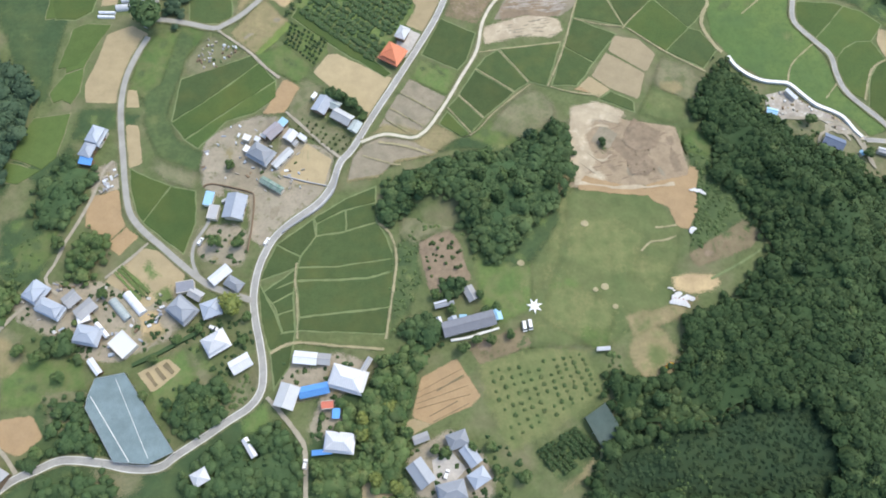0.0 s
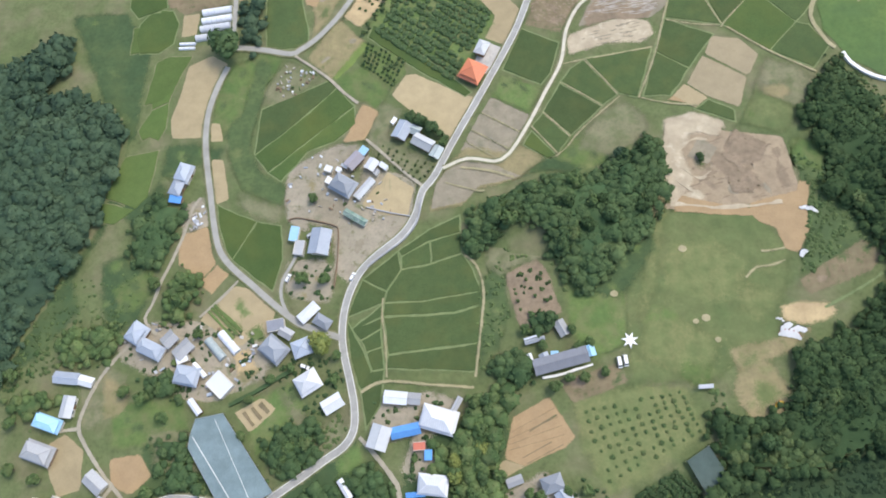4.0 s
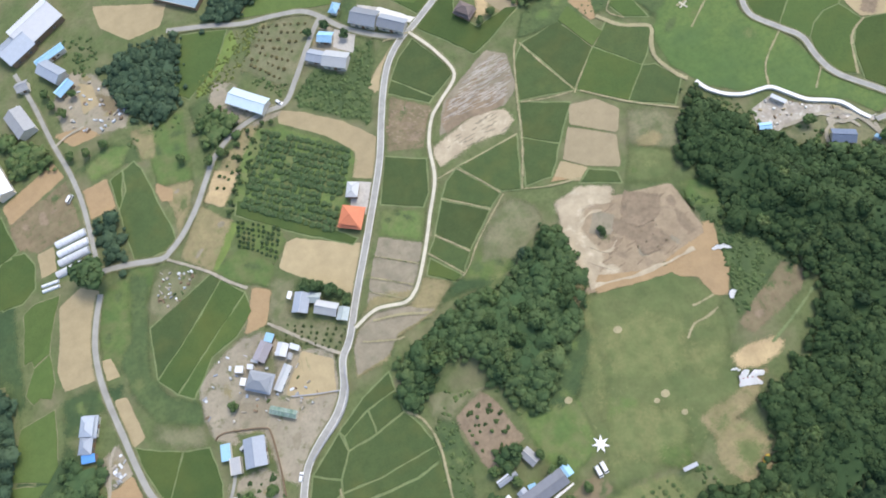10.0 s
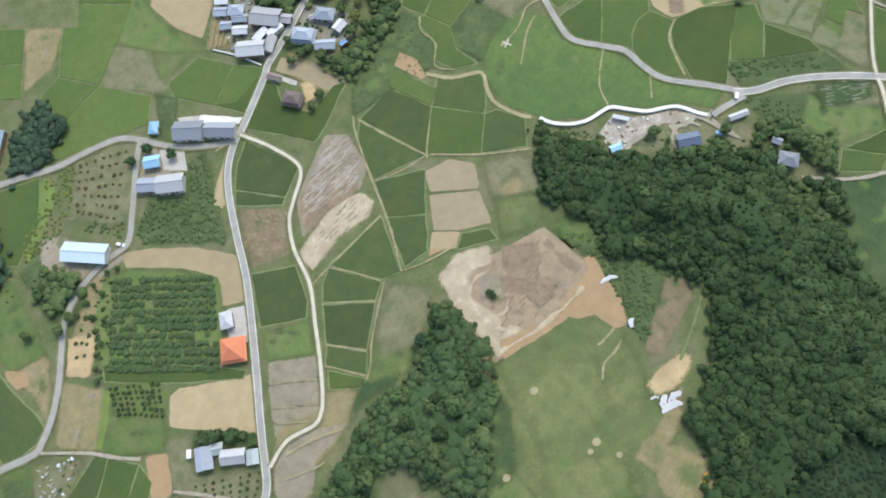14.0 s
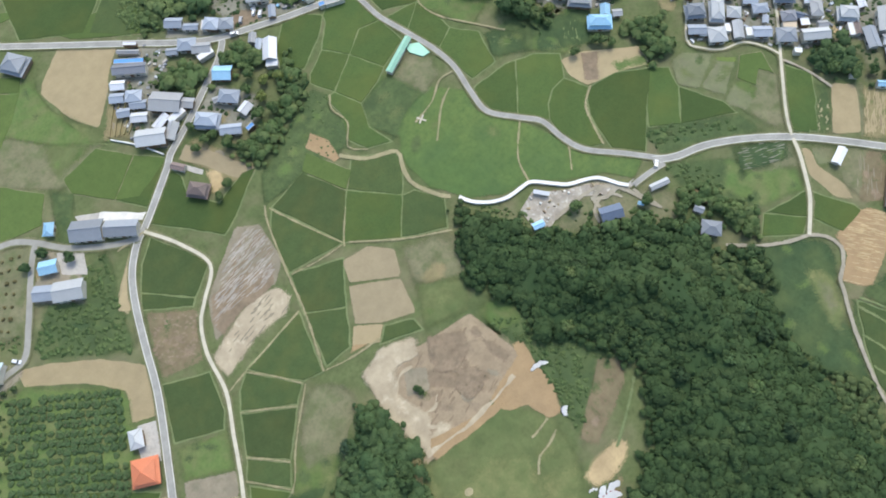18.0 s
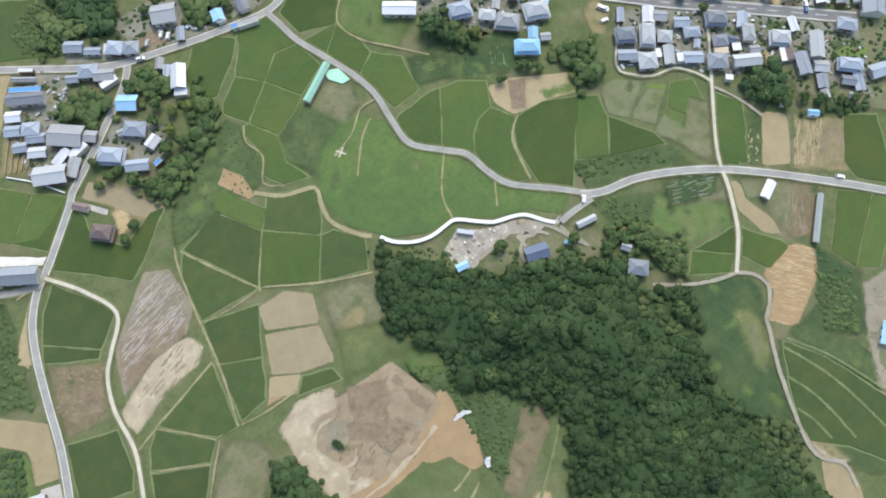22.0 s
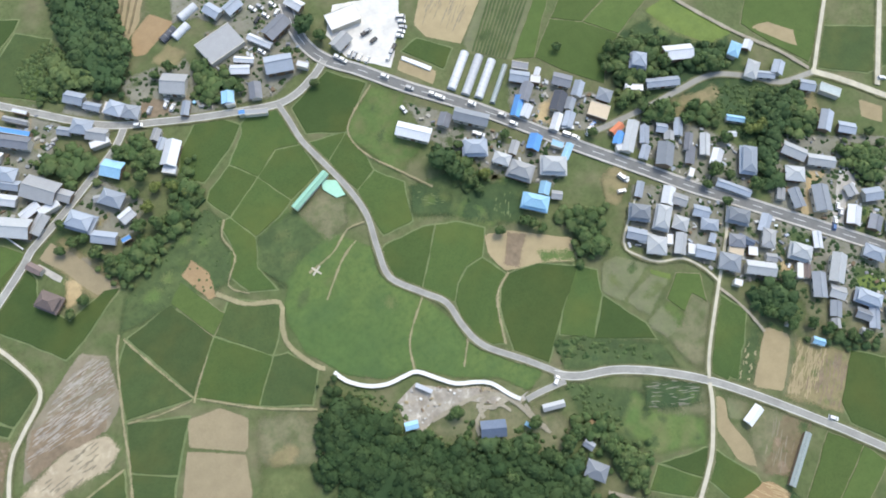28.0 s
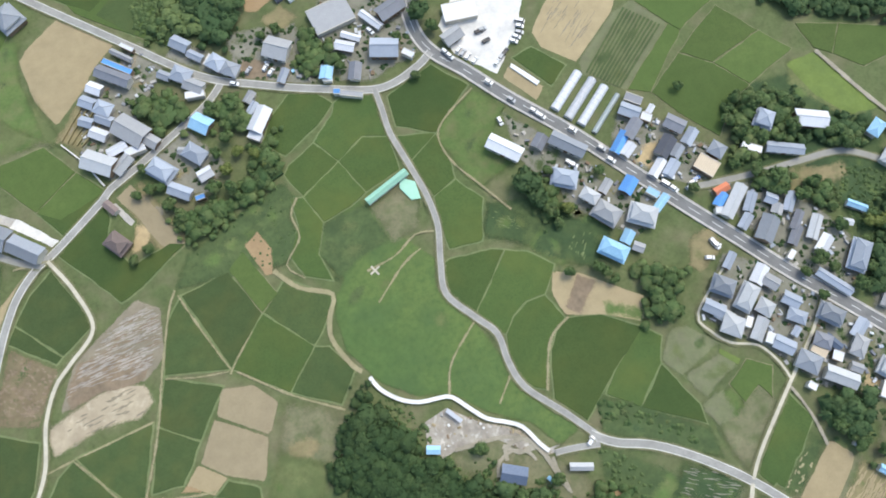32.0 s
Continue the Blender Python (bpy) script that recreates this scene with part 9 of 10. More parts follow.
# ---- flood wall, rubble, markers, net houses ----
wall_line = smooth_line([(150.3, 221.6), (152.7, 216.3), (158.6, 210.4), (166.0, 206.8), (174.5, 206.0), (178.8, 204.9), (183.9, 199.1), (189.4, 193.1), (195.3, 190.2), (201.6, 186.1), (205.8, 178.4), (208.5, 174.8)])
flood_wall = tagged(new("flood_wall"), "bright white concrete flood wall along the meadow's foot", "wall", kind="structure")
part("coping", ribbon(wall_line, 0.8, -0.8, 1.2, 1.4), "white_concrete", flood_wall)
part("wall_face", ribbon(wall_line, 0.7, -0.7, -0.5, 1.2), "white_concrete", flood_wall)
field("concrete", 6, (207.2, 175.8), (212.9, 175.6), (211.0, 173.5), (207.1, 173.4))
rubble_poly = [(165.9, 198.8), (175.5, 201.6), (186.4, 192.5), (196.2, 187.3), (206.0, 176.8), (200.7, 176.7), (190.7, 184.6), (176.3, 185.9), (168.9, 183.8), (164.0, 188.4)]
flat_thing("rubble_yard", "grey-white rubble yard with dumped stone", "yard", "rubble", 0, 0, 0, ccw(rubble_poly), -0.5, 0.34)
clutter("stone_dump", "dumped pale stone slabs and timber offcuts", rubble_poly, 22, 4, ["rubble", "concrete", "bare", "white_concrete", "wall_timber"], 0.2, 0.9)
clutter("debris", "scattered scrap, sheets and rubble on rough ground", [(-116.4, 230.3), (-97.5, 223.3), (-107.9, 211.9), (-119.1, 210.2)], 45, 5, ["rubble", "roof_w", "wall_timber", "rubble", "roof_g", "weed"], 0.3, 0.9)
clutter("scrap", "scrap and machine parts on a dirt yard", [(-148.6, 337.9), (-131.2, 351.5), (-113.7, 325.5), (-118.1, 316.4), (-146.8, 321.5)], 34, 6, ["roof_w", "rubble", "roof_b3", "wall_timber", "roof_g"], 0.4, 1.4)
clutter("garden_clutter", "pots, boards and sacks beside the sheds", [(-154.3, 153.9), (-148.2, 157.0), (-144.9, 145.2), (-154.4, 140.7)], 16, 7, ["roof_w", "rubble", "roof_g"], 0.4, 1.2)
clutter("yard_clutter", "boards and machines in the packed yard", [(143.1, 366.6), (159.7, 361.5), (159.7, 351.5), (143.2, 356.6)], 14, 8, ["roof_w", "rubble", "roof_g", "roof_cy"], 0.4, 1.3)

MIXED = ["roof_w", "rubble", "roof_g", "wall_timber", "roof_b", "concrete", "weed", "roof_d"]
clutter("household_clutter", "boxes, planters and garden gear beside houses", [(301.8, 227.0), (321.9, 215.8), (350.4, 180.6), (339.8, 158.4), (317.6, 167.5), (283.4, 205.9)], 60, 21, MIXED, 0.35, 1.2)
clutter("household_clutter", "boxes, planters and garden gear beside houses", [(306.2, 256.1), (329.8, 251.5), (347.2, 233.2), (359.1, 209.4), (344.3, 199.2), (325.1, 217.3)], 40, 22, MIXED, 0.35, 1.2)
clutter("household_clutter", "boxes, planters and garden gear beside houses", [(285.9, 302.7), (318.8, 268.1), (304.0, 256.8), (284.1, 270.8), (274.0, 284.6)], 36, 23, MIXED, 0.35, 1.2)
clutter("household_clutter", "boxes, planters and garden gear beside houses", [(235.2, 312.9), (255.6, 290.3), (288.6, 256.4), (271.3, 243.9), (241.5, 278.7)], 34, 24, MIXED, 0.35, 1.2)
clutter("household_clutter", "boxes, planters and garden gear beside houses", [(375.5, 213.0), (419.1, 188.1), (353.9, 116.8), (338.1, 160.3), (354.7, 196.0)], 60, 25, MIXED, 0.35, 1.2)
clutter("household_clutter", "boards, crates and gear around farm sheds", [(63.1, 375.8), (91.4, 392.7), (100.3, 379.9), (82.7, 354.5), (92.7, 343.2), (68.6, 332.0), (57.8, 346.0)], 44, 26, MIXED, 0.35, 1.3)
clutter("household_clutter", "boards, crates and gear around farm sheds", [(172.3, 389.8), (211.1, 377.8), (208.8, 352.0), (186.0, 344.8), (162.1, 350.8)], 30, 27, MIXED, 0.35, 1.2)
clutter("household_clutter", "crates and pots around the farmhouses", [(-181.4, 90.3), (-163.6, 98.1), (-113.9, 93.2), (-105.2, 83.1), (-130.7, 63.4), (-158.4, 72.9)], 44, 28, MIXED, 0.35, 1.2)
clutter("household_clutter", "crates and pots around the farm compound", [(-108.1, 172.6), (-91.5, 180.7), (-63.5, 170.0), (-53.8, 146.0), (-84.7, 141.3), (-109.2, 154.3)], 40, 29, MIXED, 0.3, 1.1)
clutter("clods", "dark clods and stones on bare earth", [(92.1, 182.8), (108.8, 177.8), (116.9, 165.9), (115.8, 152.1), (90.3, 153.3), (82.5, 166.1)], 11, 30, ["bare_brown", "bare_brown", "bare_pink", "plough"], 0.2, 0.6)
spoil = tagged(new("spoil_bank"), "pale banks of scraped earth round a small pit", "earth bank", kind="structure")
for bank in (
    [(70.2, 187.3), (74.9, 190.3), (80.6, 191.1), (91.0, 186.5)],
    [(70.5, 181.3), (77.0, 185.3), (82.3, 185.1), (90.9, 182.3)],
    [(71.9, 173.8), (76.4, 178.5), (80.9, 180.3), (85.5, 179.7)],
    [(69.8, 162.1), (73.9, 157.8), (80.2, 151.6)],
    [(66.8, 149.4), (77.5, 147.6), (92.7, 146.9), (114.0, 148.3)],
    [(74.6, 166.2), (77.4, 162.6), (82.2, 161.4), (85.9, 163.9)],
):
    part("bank", ribbon(smooth_line(bank, 1.0), 0.8, -0.8, 0.0, 0.3, 1.6), "bare_white", spoil)
low_wall("dark timber fence round a farm building", "wall_timber", 0.9, 0.35, (-105.9, 144.9), (-102.0, 146.7), (-84.8, 142.8), (-81.9, 139.3), (-81.5, 125.7), (-82.2, 113.0))
low_wall("clipped dark hedge beside gardens", "leaf_dark", 1.4, 1.6, (-124.5, 61.5), (-112.6, 67.8), (-99.4, 75.6))
low_wall("low stone edge of a bare plot", "roof_g", 0.9, 0.4, (-69.4, 151.1), (-59.2, 148.3), (-48.6, 146.0))
low_wall("dark hedge round the farmhouse", "leaf_dark", 1.5, 1.5, (89.1, 314.0), (97.1, 306.4), (111.4, 305.8), (129.9, 311.8), (137.9, 314.6))
low_wall("grey stone bank below the road", "roof_g", 1.3, 0.5, (-43.8, 155.0), (-45.3, 144.6), (-51.0, 135.5), (-60.3, 128.1), (-67.5, 122.4))
low_wall("white concrete edge beside the fields", "white_concrete", 1.1, 0.4, (50.7, 354.1), (58.5, 343.1), (65.0, 330.5))

net, ncx, ncy = net_house([(-139.5, 43.7), (-139.3, 48.7), (-137.7, 55.6), (-126.1, 58.0), (-101.5, 26.7), (-110.7, 22.0), (-124.5, 22.8)], 3.4, "blue-grey net tent over an orchard plot")
beam(net, ncx, ncy, (-138.1, 48.3), (-118.3, 22.8), 3.5)
beam(net, ncx, ncy, (-129.1, 55.2), (-111.1, 24.1), 3.5, 0.07)
net_house([(62.8, 40.5), (71.6, 46.3), (77.3, 35.9), (68.9, 28.5)], 2.8, "small dark blue-grey net tent beside the orchard", "net_dark")

star = [((3.6 if i % 2 == 0 else 1.5) * math.cos(i * math.pi / 7 + 0.3), (3.6 if i % 2 == 0 else 1.5) * math.sin(i * math.pi / 7 + 0.3)) for i in range(14)]
flat_thing("landing_target", "white seven-pointed star sheet pegged on the grass", "marker", "wing_white", 44.9, 88.5, 0, star, 0.3, 0.62)
cross = thing("ground_cross", 163.8, 262.3, 0.3, -62, "pale cross of two boards laid on the meadow", "marker")
for q in (0, 90):
    bm = bmesh.new()
    box(bm, -2.4, 2.4, -0.38, 0.38, 0, 0.25)
    part("board", bm, "pale", cross).matrix_local = pose(0, 0, 0.002 * q, 0, 0, q)
wing(109.0, 90.7, -13, 9.1, 3.3, "wing_white", "car_red", "crumpled white paraglider canopy with a red edge")
wing(107.5, 93.6, 34, 6.1, 2.8, "wing_white", "car_black", "bunched white paraglider canopy with dark cells")
wing(112.2, 92.7, 8, 7.0, 2.9, "wing_white", "car_black", "folded white paraglider canopy with dark cells")
wing(106.0, 96.8, -23, 3.8, 1.0, "wing_white", "bare_orange", "rolled cream paraglider canopy")
wing(124.3, 145.3, -17, 8.0, 2.1, "wing_white", "car_black", "white paraglider canopy with a black edge")
wing(119.0, 125.2, 38, 4.2, 2.4, "wing_white", "car_blue", "gathered white and blue paraglider canopy")
wing(100.7, 62.8, 27, 4.0, 1.6, "car_yellow", "car_red", "small yellow paraglider canopy")
for x, y, r in ((69.9, 128.1, 1.8), (76.6, 97.6, 1.8), (72.3, 96.2, 1.2), (80.4, 88.5, 1.3), (39.8, 108.5, 1.7)):
    pts = [(r * (1 + 0.2 * noise.noise((x, y, i))) * math.cos(i * 0.449), r * 0.85 * (1 + 0.2 * noise.noise((x, i, y))) * math.sin(i * 0.449)) for i in range(14)]
    flat_thing("worn_patch", "worn round patch of bare sandy soil in the grass", "soil patch", "trail", x, y, 0, pts, -0.3, 0.42)

flat_thing("netting_sheet", "pale mint-green netting spread over a bed", "netting", "roof_mint", 0, 0, 0, ccw([(184.5, 297.7), (190.2, 294), (190.4, 286.3), (186.5, 286.8), (183.2, 293.1)]), 0.3, 0.8)

# ---- crop rows ----
rows("planted_bed", "rows of leafy crops on grey soil", 11, 0.9, 0.5, "weed", (275.4, 320.5), (288.1, 308.7), (315.6, 332.3), (302.0, 346.0))
rows("seedling_bed", "dark rows of seedlings on ochre soil", 1, 0.6, 0.4, "plough", (2.2, 52.0), (2.7, 51.1), (14.0, 57.7), (13.5, 58.7))
rows("seedling_bed", "dark rows of seedlings on ochre soil", 2, 0.3, 0.4, "plough", (-1.2, 42.3), (1.8, 37.8), (18.1, 46.0), (8.8, 47.9))
rows("vegetable_bed", "green vegetable beds on tan soil", 3, 1.3, 0.6, "lawn", (-139.9, 102.2), (-136.2, 106.7), (-121.9, 94.5), (-126.7, 89.3))
rows("vegetable_bed", "brown beds between the houses", 3, 1.6, 0.6, "plough", (-119.9, 57.7), (-109.6, 63.4), (-105.5, 59.9), (-114.8, 51.7))
rows("film_tunnel", "low white film tunnels beside a garden", 2, 0.9, 0.9, "wing_white", (246.1, 334.1), (244.8, 332.3), (253.3, 320.6), (255.1, 322.0))
rows("timber_stack", "stacked timber strips on dry grass", 5, 0.8, 0.9, "straw", (49.9, 356.5), (59.8, 350.2), (71.3, 359.4), (64.1, 374.1))

streaks("garden_row", "short pale netted rows in a green garden plot", 24, "bund", 46, 0.2, 0.8, 3, -36, [(217.5, 272.4), (213.6, 267.7), (225.4, 260), (228.9, 264.2)], 49)
streaks("garden_row", "short pale netted rows in a green garden plot", 24, "bund", 46, 0.2, 0.8, 3, -129, [(246.9, 254.2), (254.9, 251.9), (246.5, 240.2), (239.4, 245)], 50)
streaks("stubble", "pale rows of cut stubble on a harvested plot", 6, "bare", 285, 0.32, 2, 9, -142, [(321.2, 135.2), (329.9, 126.9), (310.7, 112.2), (302.2, 120.4)], 31)
streaks("stubble", "pale straw rows and brown soil on a garden plot", 6, "bare_brown", 180, 0.28, 2, 8, -142, [(325.9, 130.2), (337, 119.6), (317.8, 103.9), (307, 115.2)], 32)
streaks("garden_row", "short rows of pale boards and plants", 3, "trail", 54, 0.4, 1, 2.5, -142, [(302.8, 146.8), (306.2, 143.5), (292.8, 132), (289.5, 135.7)], 33)
streaks("garden_row", "brown drills along a garden strip", 6, "dry", 52, 0.18, 3, 9, -142, [(294.3, 117.4), (305.1, 106.5), (282.3, 95.6), (273.5, 104)], 35)
streaks("furrow", "pale furrows across ochre soil", 5, "sand", 270, 0.2, 2, 7, -55, [(255.6, 99.9), (263.9, 99.7), (270.1, 101.2), (275.9, 97.7), (280, 90.7), (273.2, 83.5), (262.9, 80), (248.4, 75.3), (244.6, 79.9), (241.7, 85.7), (252.7, 91.1)], 36)
streaks("mulch_strip", "strips of grey plastic mulch lying askew on fallow soil", 5, "mulch", 504, 0.22, 2, 9, 7, [(69.9, 277.4), (76.5, 272), (77, 262.8), (70.5, 250.5), (58.2, 248.4), (50.3, 250.4), (33.8, 248.6), (39.5, 258), (54, 269.1)], 37)
streaks("mulch_strip", "dark soil furrows between mulch strips", 5, "bare_brown", 288, 0.2, 2, 7, 7, [(69.9, 277.4), (76.5, 272), (77, 262.8), (70.5, 250.5), (58.2, 248.4), (50.3, 250.4), (33.8, 248.6), (39.5, 258), (54, 269.1)], 38)
streaks("weed_row", "dark tufts in rows on an olive-brown plot", 2, "bare_brown", 175, 0.5, 0.8, 2, -41, [(18.2, 271.6), (5.6, 255.8), (22, 244.1), (32.3, 258.1)], 39)
streaks("furrow", "faint drilled furrows on a bare tan field", 0, "dry", 105, 0.2, 4, 14, 40, [(261.9, 344.3), (272.6, 330.8), (294.0, 347.6), (276.8, 361.9)], 40)
streaks("furrow", "grey furrow smears on pale earth", 4, "dry", 52, 0.3, 2, 7, 10, [(31.6, 237.6), (58.2, 248.4), (65.7, 243.4), (63.4, 233.8), (53.1, 232.1), (29.8, 228.8)], 41)
low_wall("white concrete edge below the farmhouse", "white_concrete", 1.0, 0.8, (8.3, 72.9), (15.5, 74.2), (22.6, 76.4), (29.2, 78.4))
streaks("garden_row", "thin grey soil gaps between dark vegetable rows", 16, "lot", 70, 0.22, 2, 6, -27, [(255.7, 155), (276.2, 143.6), (271.2, 136), (248.9, 145.7)], 34)
streaks("garden_row", "pale strings of bean rows on tan soil", 20, "trail", 18, 0.14, 3, 6, 90, [(-62, 167.9), (-55.6, 163.8), (-58.8, 157.2), (-65, 161.9)], 42)
streaks("grass_tufts", "pale tufts of cut grass on the landing meadow", 7, "meadow_pale", 220, 0.3, 0.6, 2, None, [(50.1, 117.8), (84.3, 94), (89.6, 79.7), (77.5, 65), (32, 95), (40.3, 113.9)], 43)
streaks("earth_smear", "dark scraped smears on bare earth", 22, "bare_brown", 50, 0.35, 2, 8, 20, [(88.2, 185.9), (113, 180), (117.5, 170.4), (122, 156.5), (101, 149.1), (77.4, 150.2), (73.7, 162.3), (83.1, 177.2)], 46)
rows("furrow_bed", "brown drilled furrows on bare soil", 4, 0.14, 0.36, "plough", (-5.3, 52.0), (-6.3, 42.8), (17.2, 48.6), (12.4, 62.7))

rows("furrow_bed", "green and brown strips across a bare plot", 4, 0.9, 0.5, "plough", (145.7, 430.8), (157.5, 424.2), (143.8, 405.3), (135.6, 409.9))

# ---- orchards ----
orchard(11, 8, 0.9, "leaf_mid", "small round fruit tree on dry grass", "fruit trees of the orchard", (22.6, 61.1), (64.7, 68.5), (72.0, 52.2), (32.6, 29.8), 1, tall=0.5)
orchard(9, 7, 1.25, "leaf_dark", "close-set dark fruit tree", "fruit trees of the small orchard", (41.9, 27.2), (59.5, 37.3), (68.1, 29.5), (51.7, 16.4), 2)
orchard(15, 12, 1.75, "leaf_orchard", "bushy green fruit tree in a dense orchard", "fruit trees of the dense orchard", (-47.6, 282.4), (-9.6, 254.6), (-30.5, 215.1), (-70, 245.7), 3, skip=0.03, tall=0.6)
orchard(9, 6, 0.95, "leaf_dark", "low clipped tree in a nursery plot", "nursery trees", (-73.3, 241.0), (-52.8, 228.9), (-59.3, 213.2), (-75.6, 227.1), 4)
orchard(7, 7, 0.9, "leaf_rust", "small brownish tree on a dry terrace", "trees of the dry terrace", (-33.9, 344.6), (-8.2, 336.0), (-33.9, 304.4), (-47.5, 321.2), 5)
orchard(8, 4, 0.7, "leaf_olive", "low olive-green garden tree behind the house", "garden trees", (-64.6, 184.2), (-36.1, 170.9), (-44.3, 162.5), (-67.2, 175.6), 6)
orchard(4, 7, 0.8, "leaf_mid", "low bush on a dry strip", "bushes of the dry strip", (-50.4, 287.3), (-47.1, 282.5), (-73.6, 254.5), (-83.7, 261.7), 7, True, 0.3)

# ---- single trees and bushes ----
DARK, MID, LIME = "leaf_dark", "leaf_mid", "leaf_lime"
tree(-143.9, 238.3, 9.3, DARK, "huge dark evergreen tree at a road fork", tall=0.8)
tree(-85.3, 87.1, 5.4, LIME, "broad yellow-green tree beside the road", tall=0.8)
tree(233.5, 278.9, 6.0, DARK, "large dark tree behind the houses", tall=0.8)
tree(236.5, 271.9, 5.2, DARK, "large dark tree behind the houses", tall=0.8)
tree(213.8, 368.5, 5.0, DARK, "dark round tree at the road junction", tall=0.8)
tree(57.8, 145.1, 3, "leaf_rust", "brownish half-bare tree at the wood's edge", tall=0.8)
tree(62, 149.8, 2.4, "leaf_rust", "brownish half-bare tree at the wood's edge", tall=0.8)
tree(57.4, 151.3, 2, "leaf_rust", "brownish half-bare tree at the wood's edge", tall=0.8)
for leaf, radius, places in (
    (MID, 3.0, ((-96.1, 116.3), (-86.2, 116.4), (-96.4, 44.2), (-89.8, 46), (-19.5, 63), (-13.5, 60.2), (-20.6, 26.8), (-31.4, 19.9), (-44.7, 19.9), (-16.8, 51.3), (-9.5, 34.4), (37.3, 17.2), (29.3, 9.9), (13.5, 69.1), (-27.7, 35.5), (-165.3, 115.3), (-152.7, 107.3), (-148.1, 115.4),)),
    (MID, 2.3, ((-94.4, 155.4), (-115.3, 63.8), (-34.1, 182.1), (6.3, 26.8), (1.8, 27.9), (16.4, 29), (24.3, 29), (26.3, 20.4), (19.5, 72.8), (25.5, 72.8), (33.9, 75.3), (8.8, 86.4), (23.4, 85.2), (21.1, 92.8), (28.3, 87.7), (1.5, 92.7), (-98, 39.7), (-117.5, 48.7), (-141.3, 91.9), (-152.5, 112.7), (-78.8, 82.2), (-79, 72.3), (-98.4, 77.1), (-107.2, 72.2),)),
    (DARK, 3.0, ((-45.6, 193.8), (-49.7, 194.8), (-39.3, 189.4), (12.6, 97.9), (-16.3, 33.3), (-14.8, 63),)),
    (DARK, 1.9, ((-49.2, 197.6), (-46.8, 194.8), (-43.5, 193.8), (-41, 191.2), (-37.9, 189.9), (-35.7, 186.9), (-33.3, 184.2),)),
    ("leaf_olive", 1.3, ((-56, 284.4), (-54.6, 278.4), (-63.3, 284.7), (-68.5, 276.9), (-63.7, 271.8), (-59.9, 267.5), (-65.5, 265), (-65.7, 258.8), (-70.1, 255.7), (-73.3, 250.2), (-75.2, 245.3), (-47.9, 285.9), (-43.4, 284.6), (-62.3, 279),)),
    (LIME, 3.0, ((-27.9, 39.9), (-16.6, 44.4), (-21.3, 16.1), (-13.5, 13.6), (-27.6, 33.3),)),
    (MID, 0.9, ((2.7, 115.1), (9, 117.9), (-1, 105.7), (6.4, 107.9), (11.4, 105.8), (4, 100.5), (12.7, 113.8), (0.2, 117.8),)),
    (MID, 3.0, ((-152.9, 56.2), (-155.6, 26.1), (-225.3, 73.7), (-208.6, 64.6), (-221.5, 53.6), (-217.8, 34.4), (-205.9, 30.6), (-171.5, 67.2), (-162.7, 64.1), (-155.9, 68.3),)),
    (MID, 3.2, ((217.8, 360), (239.8, 264.6), (351.2, 224.5), (348.4, 199.6), (336.6, 214.2), (331.1, 289.1), (324.8, 280.1), (337, 284.5), (327.4, 274), (351, 280.7), (349.3, 269.9), (363.9, 263.2), (368.5, 256.5), (341.3, 241.4), (347.8, 244.6), (327.4, 256), (333.1, 251.7), (119.4, 335.5), (125.7, 341.7), (115.3, 350.3), (90.4, 313.2), (94.3, 306.9), (109.9, 314.9), (116.6, 312.8),)),
    (MID, 2.4, ((241.5, 259), (250.6, 237), (255.3, 230.2), (239, 238.1), (319.7, 261.8), (342.2, 266.7), (144.4, 378.4), (151, 379.2), (145.4, 372.3), (173.7, 353.6), (200.8, 359.4), (204.1, 340), (77.9, 321.4), (83.9, 322.1), (82.3, 331.7), (87.5, 322.3), (113.3, 330), (71.4, 294.5), (77.8, 297.5), (253.1, 233.8), (310.3, 301.6), (300, 256.7), (327, 285.4), (244.4, 281.6), (264.7, 275.4), (335.6, 245.8), (326.9, 234.5), (341.6, 209), (355.6, 204.6), (332.5, 199.7), (329.8, 210.2),)),
    (LIME, 2.8, ((246.8, 263.7), (362.7, 222.2), (129.2, 325.1), (132.8, 320), (116.1, 321.2), (122.6, 328.4),)),
    (MID, 3.0, ((228.7, 135.6), (228.7, 142.1), (228.6, 126), (215, 151.5), (208.1, 164.4), (184, 183.2), (220.1, 153.3), (322.2, 142.5), (316.9, 150.9), (201.3, 157.6), (208.1, 148.1), (192.8, 162.2),)),
    (DARK, 2.6, ((-2.3, 326.3), (-11.8, 326), (5.3, 316.8),)),
    (MID, 2.6, ((-146.5, 334.5), (-139.2, 344.4), (-151.8, 342.2), (-146.6, 307.9), (-137.8, 306.1), (-128.6, 307.7), (-154, 350.6), (-76.6, 297.2), (-71.5, 278), (-77.9, 275.5), (-91.2, 282.4),)),
    (DARK, 1.4, ((81.4, 170.6), (81.6, 169.1), (80.8, 171.7),)),
    (MID, 2.4, ((387.5, 222.2), (389.2, 216.2), (411.1, 193.8), (411.8, 186.8), (393.9, 193.8), (368.5, 219.8), (365.8, 224.6), (334.3, 133.1), (340.9, 126.5), (347.1, 122.8), (329.7, 138.6), (320.9, 146.5), (325, 144.1), (319.9, 152.7), (318.8, 158.9),)),
    (LIME, 2.6, ((366.3, 221), (370.4, 222),)),
):
    for x, y in places:
        tree(x, y, radius, leaf, {DARK: "dark green garden tree beside the houses", MID: "rounded green garden tree among the plots", LIME: "yellow-green leafy garden tree among houses", "leaf_olive": "low olive-green bush on a dry strip"}[leaf], "garden trees of the village")


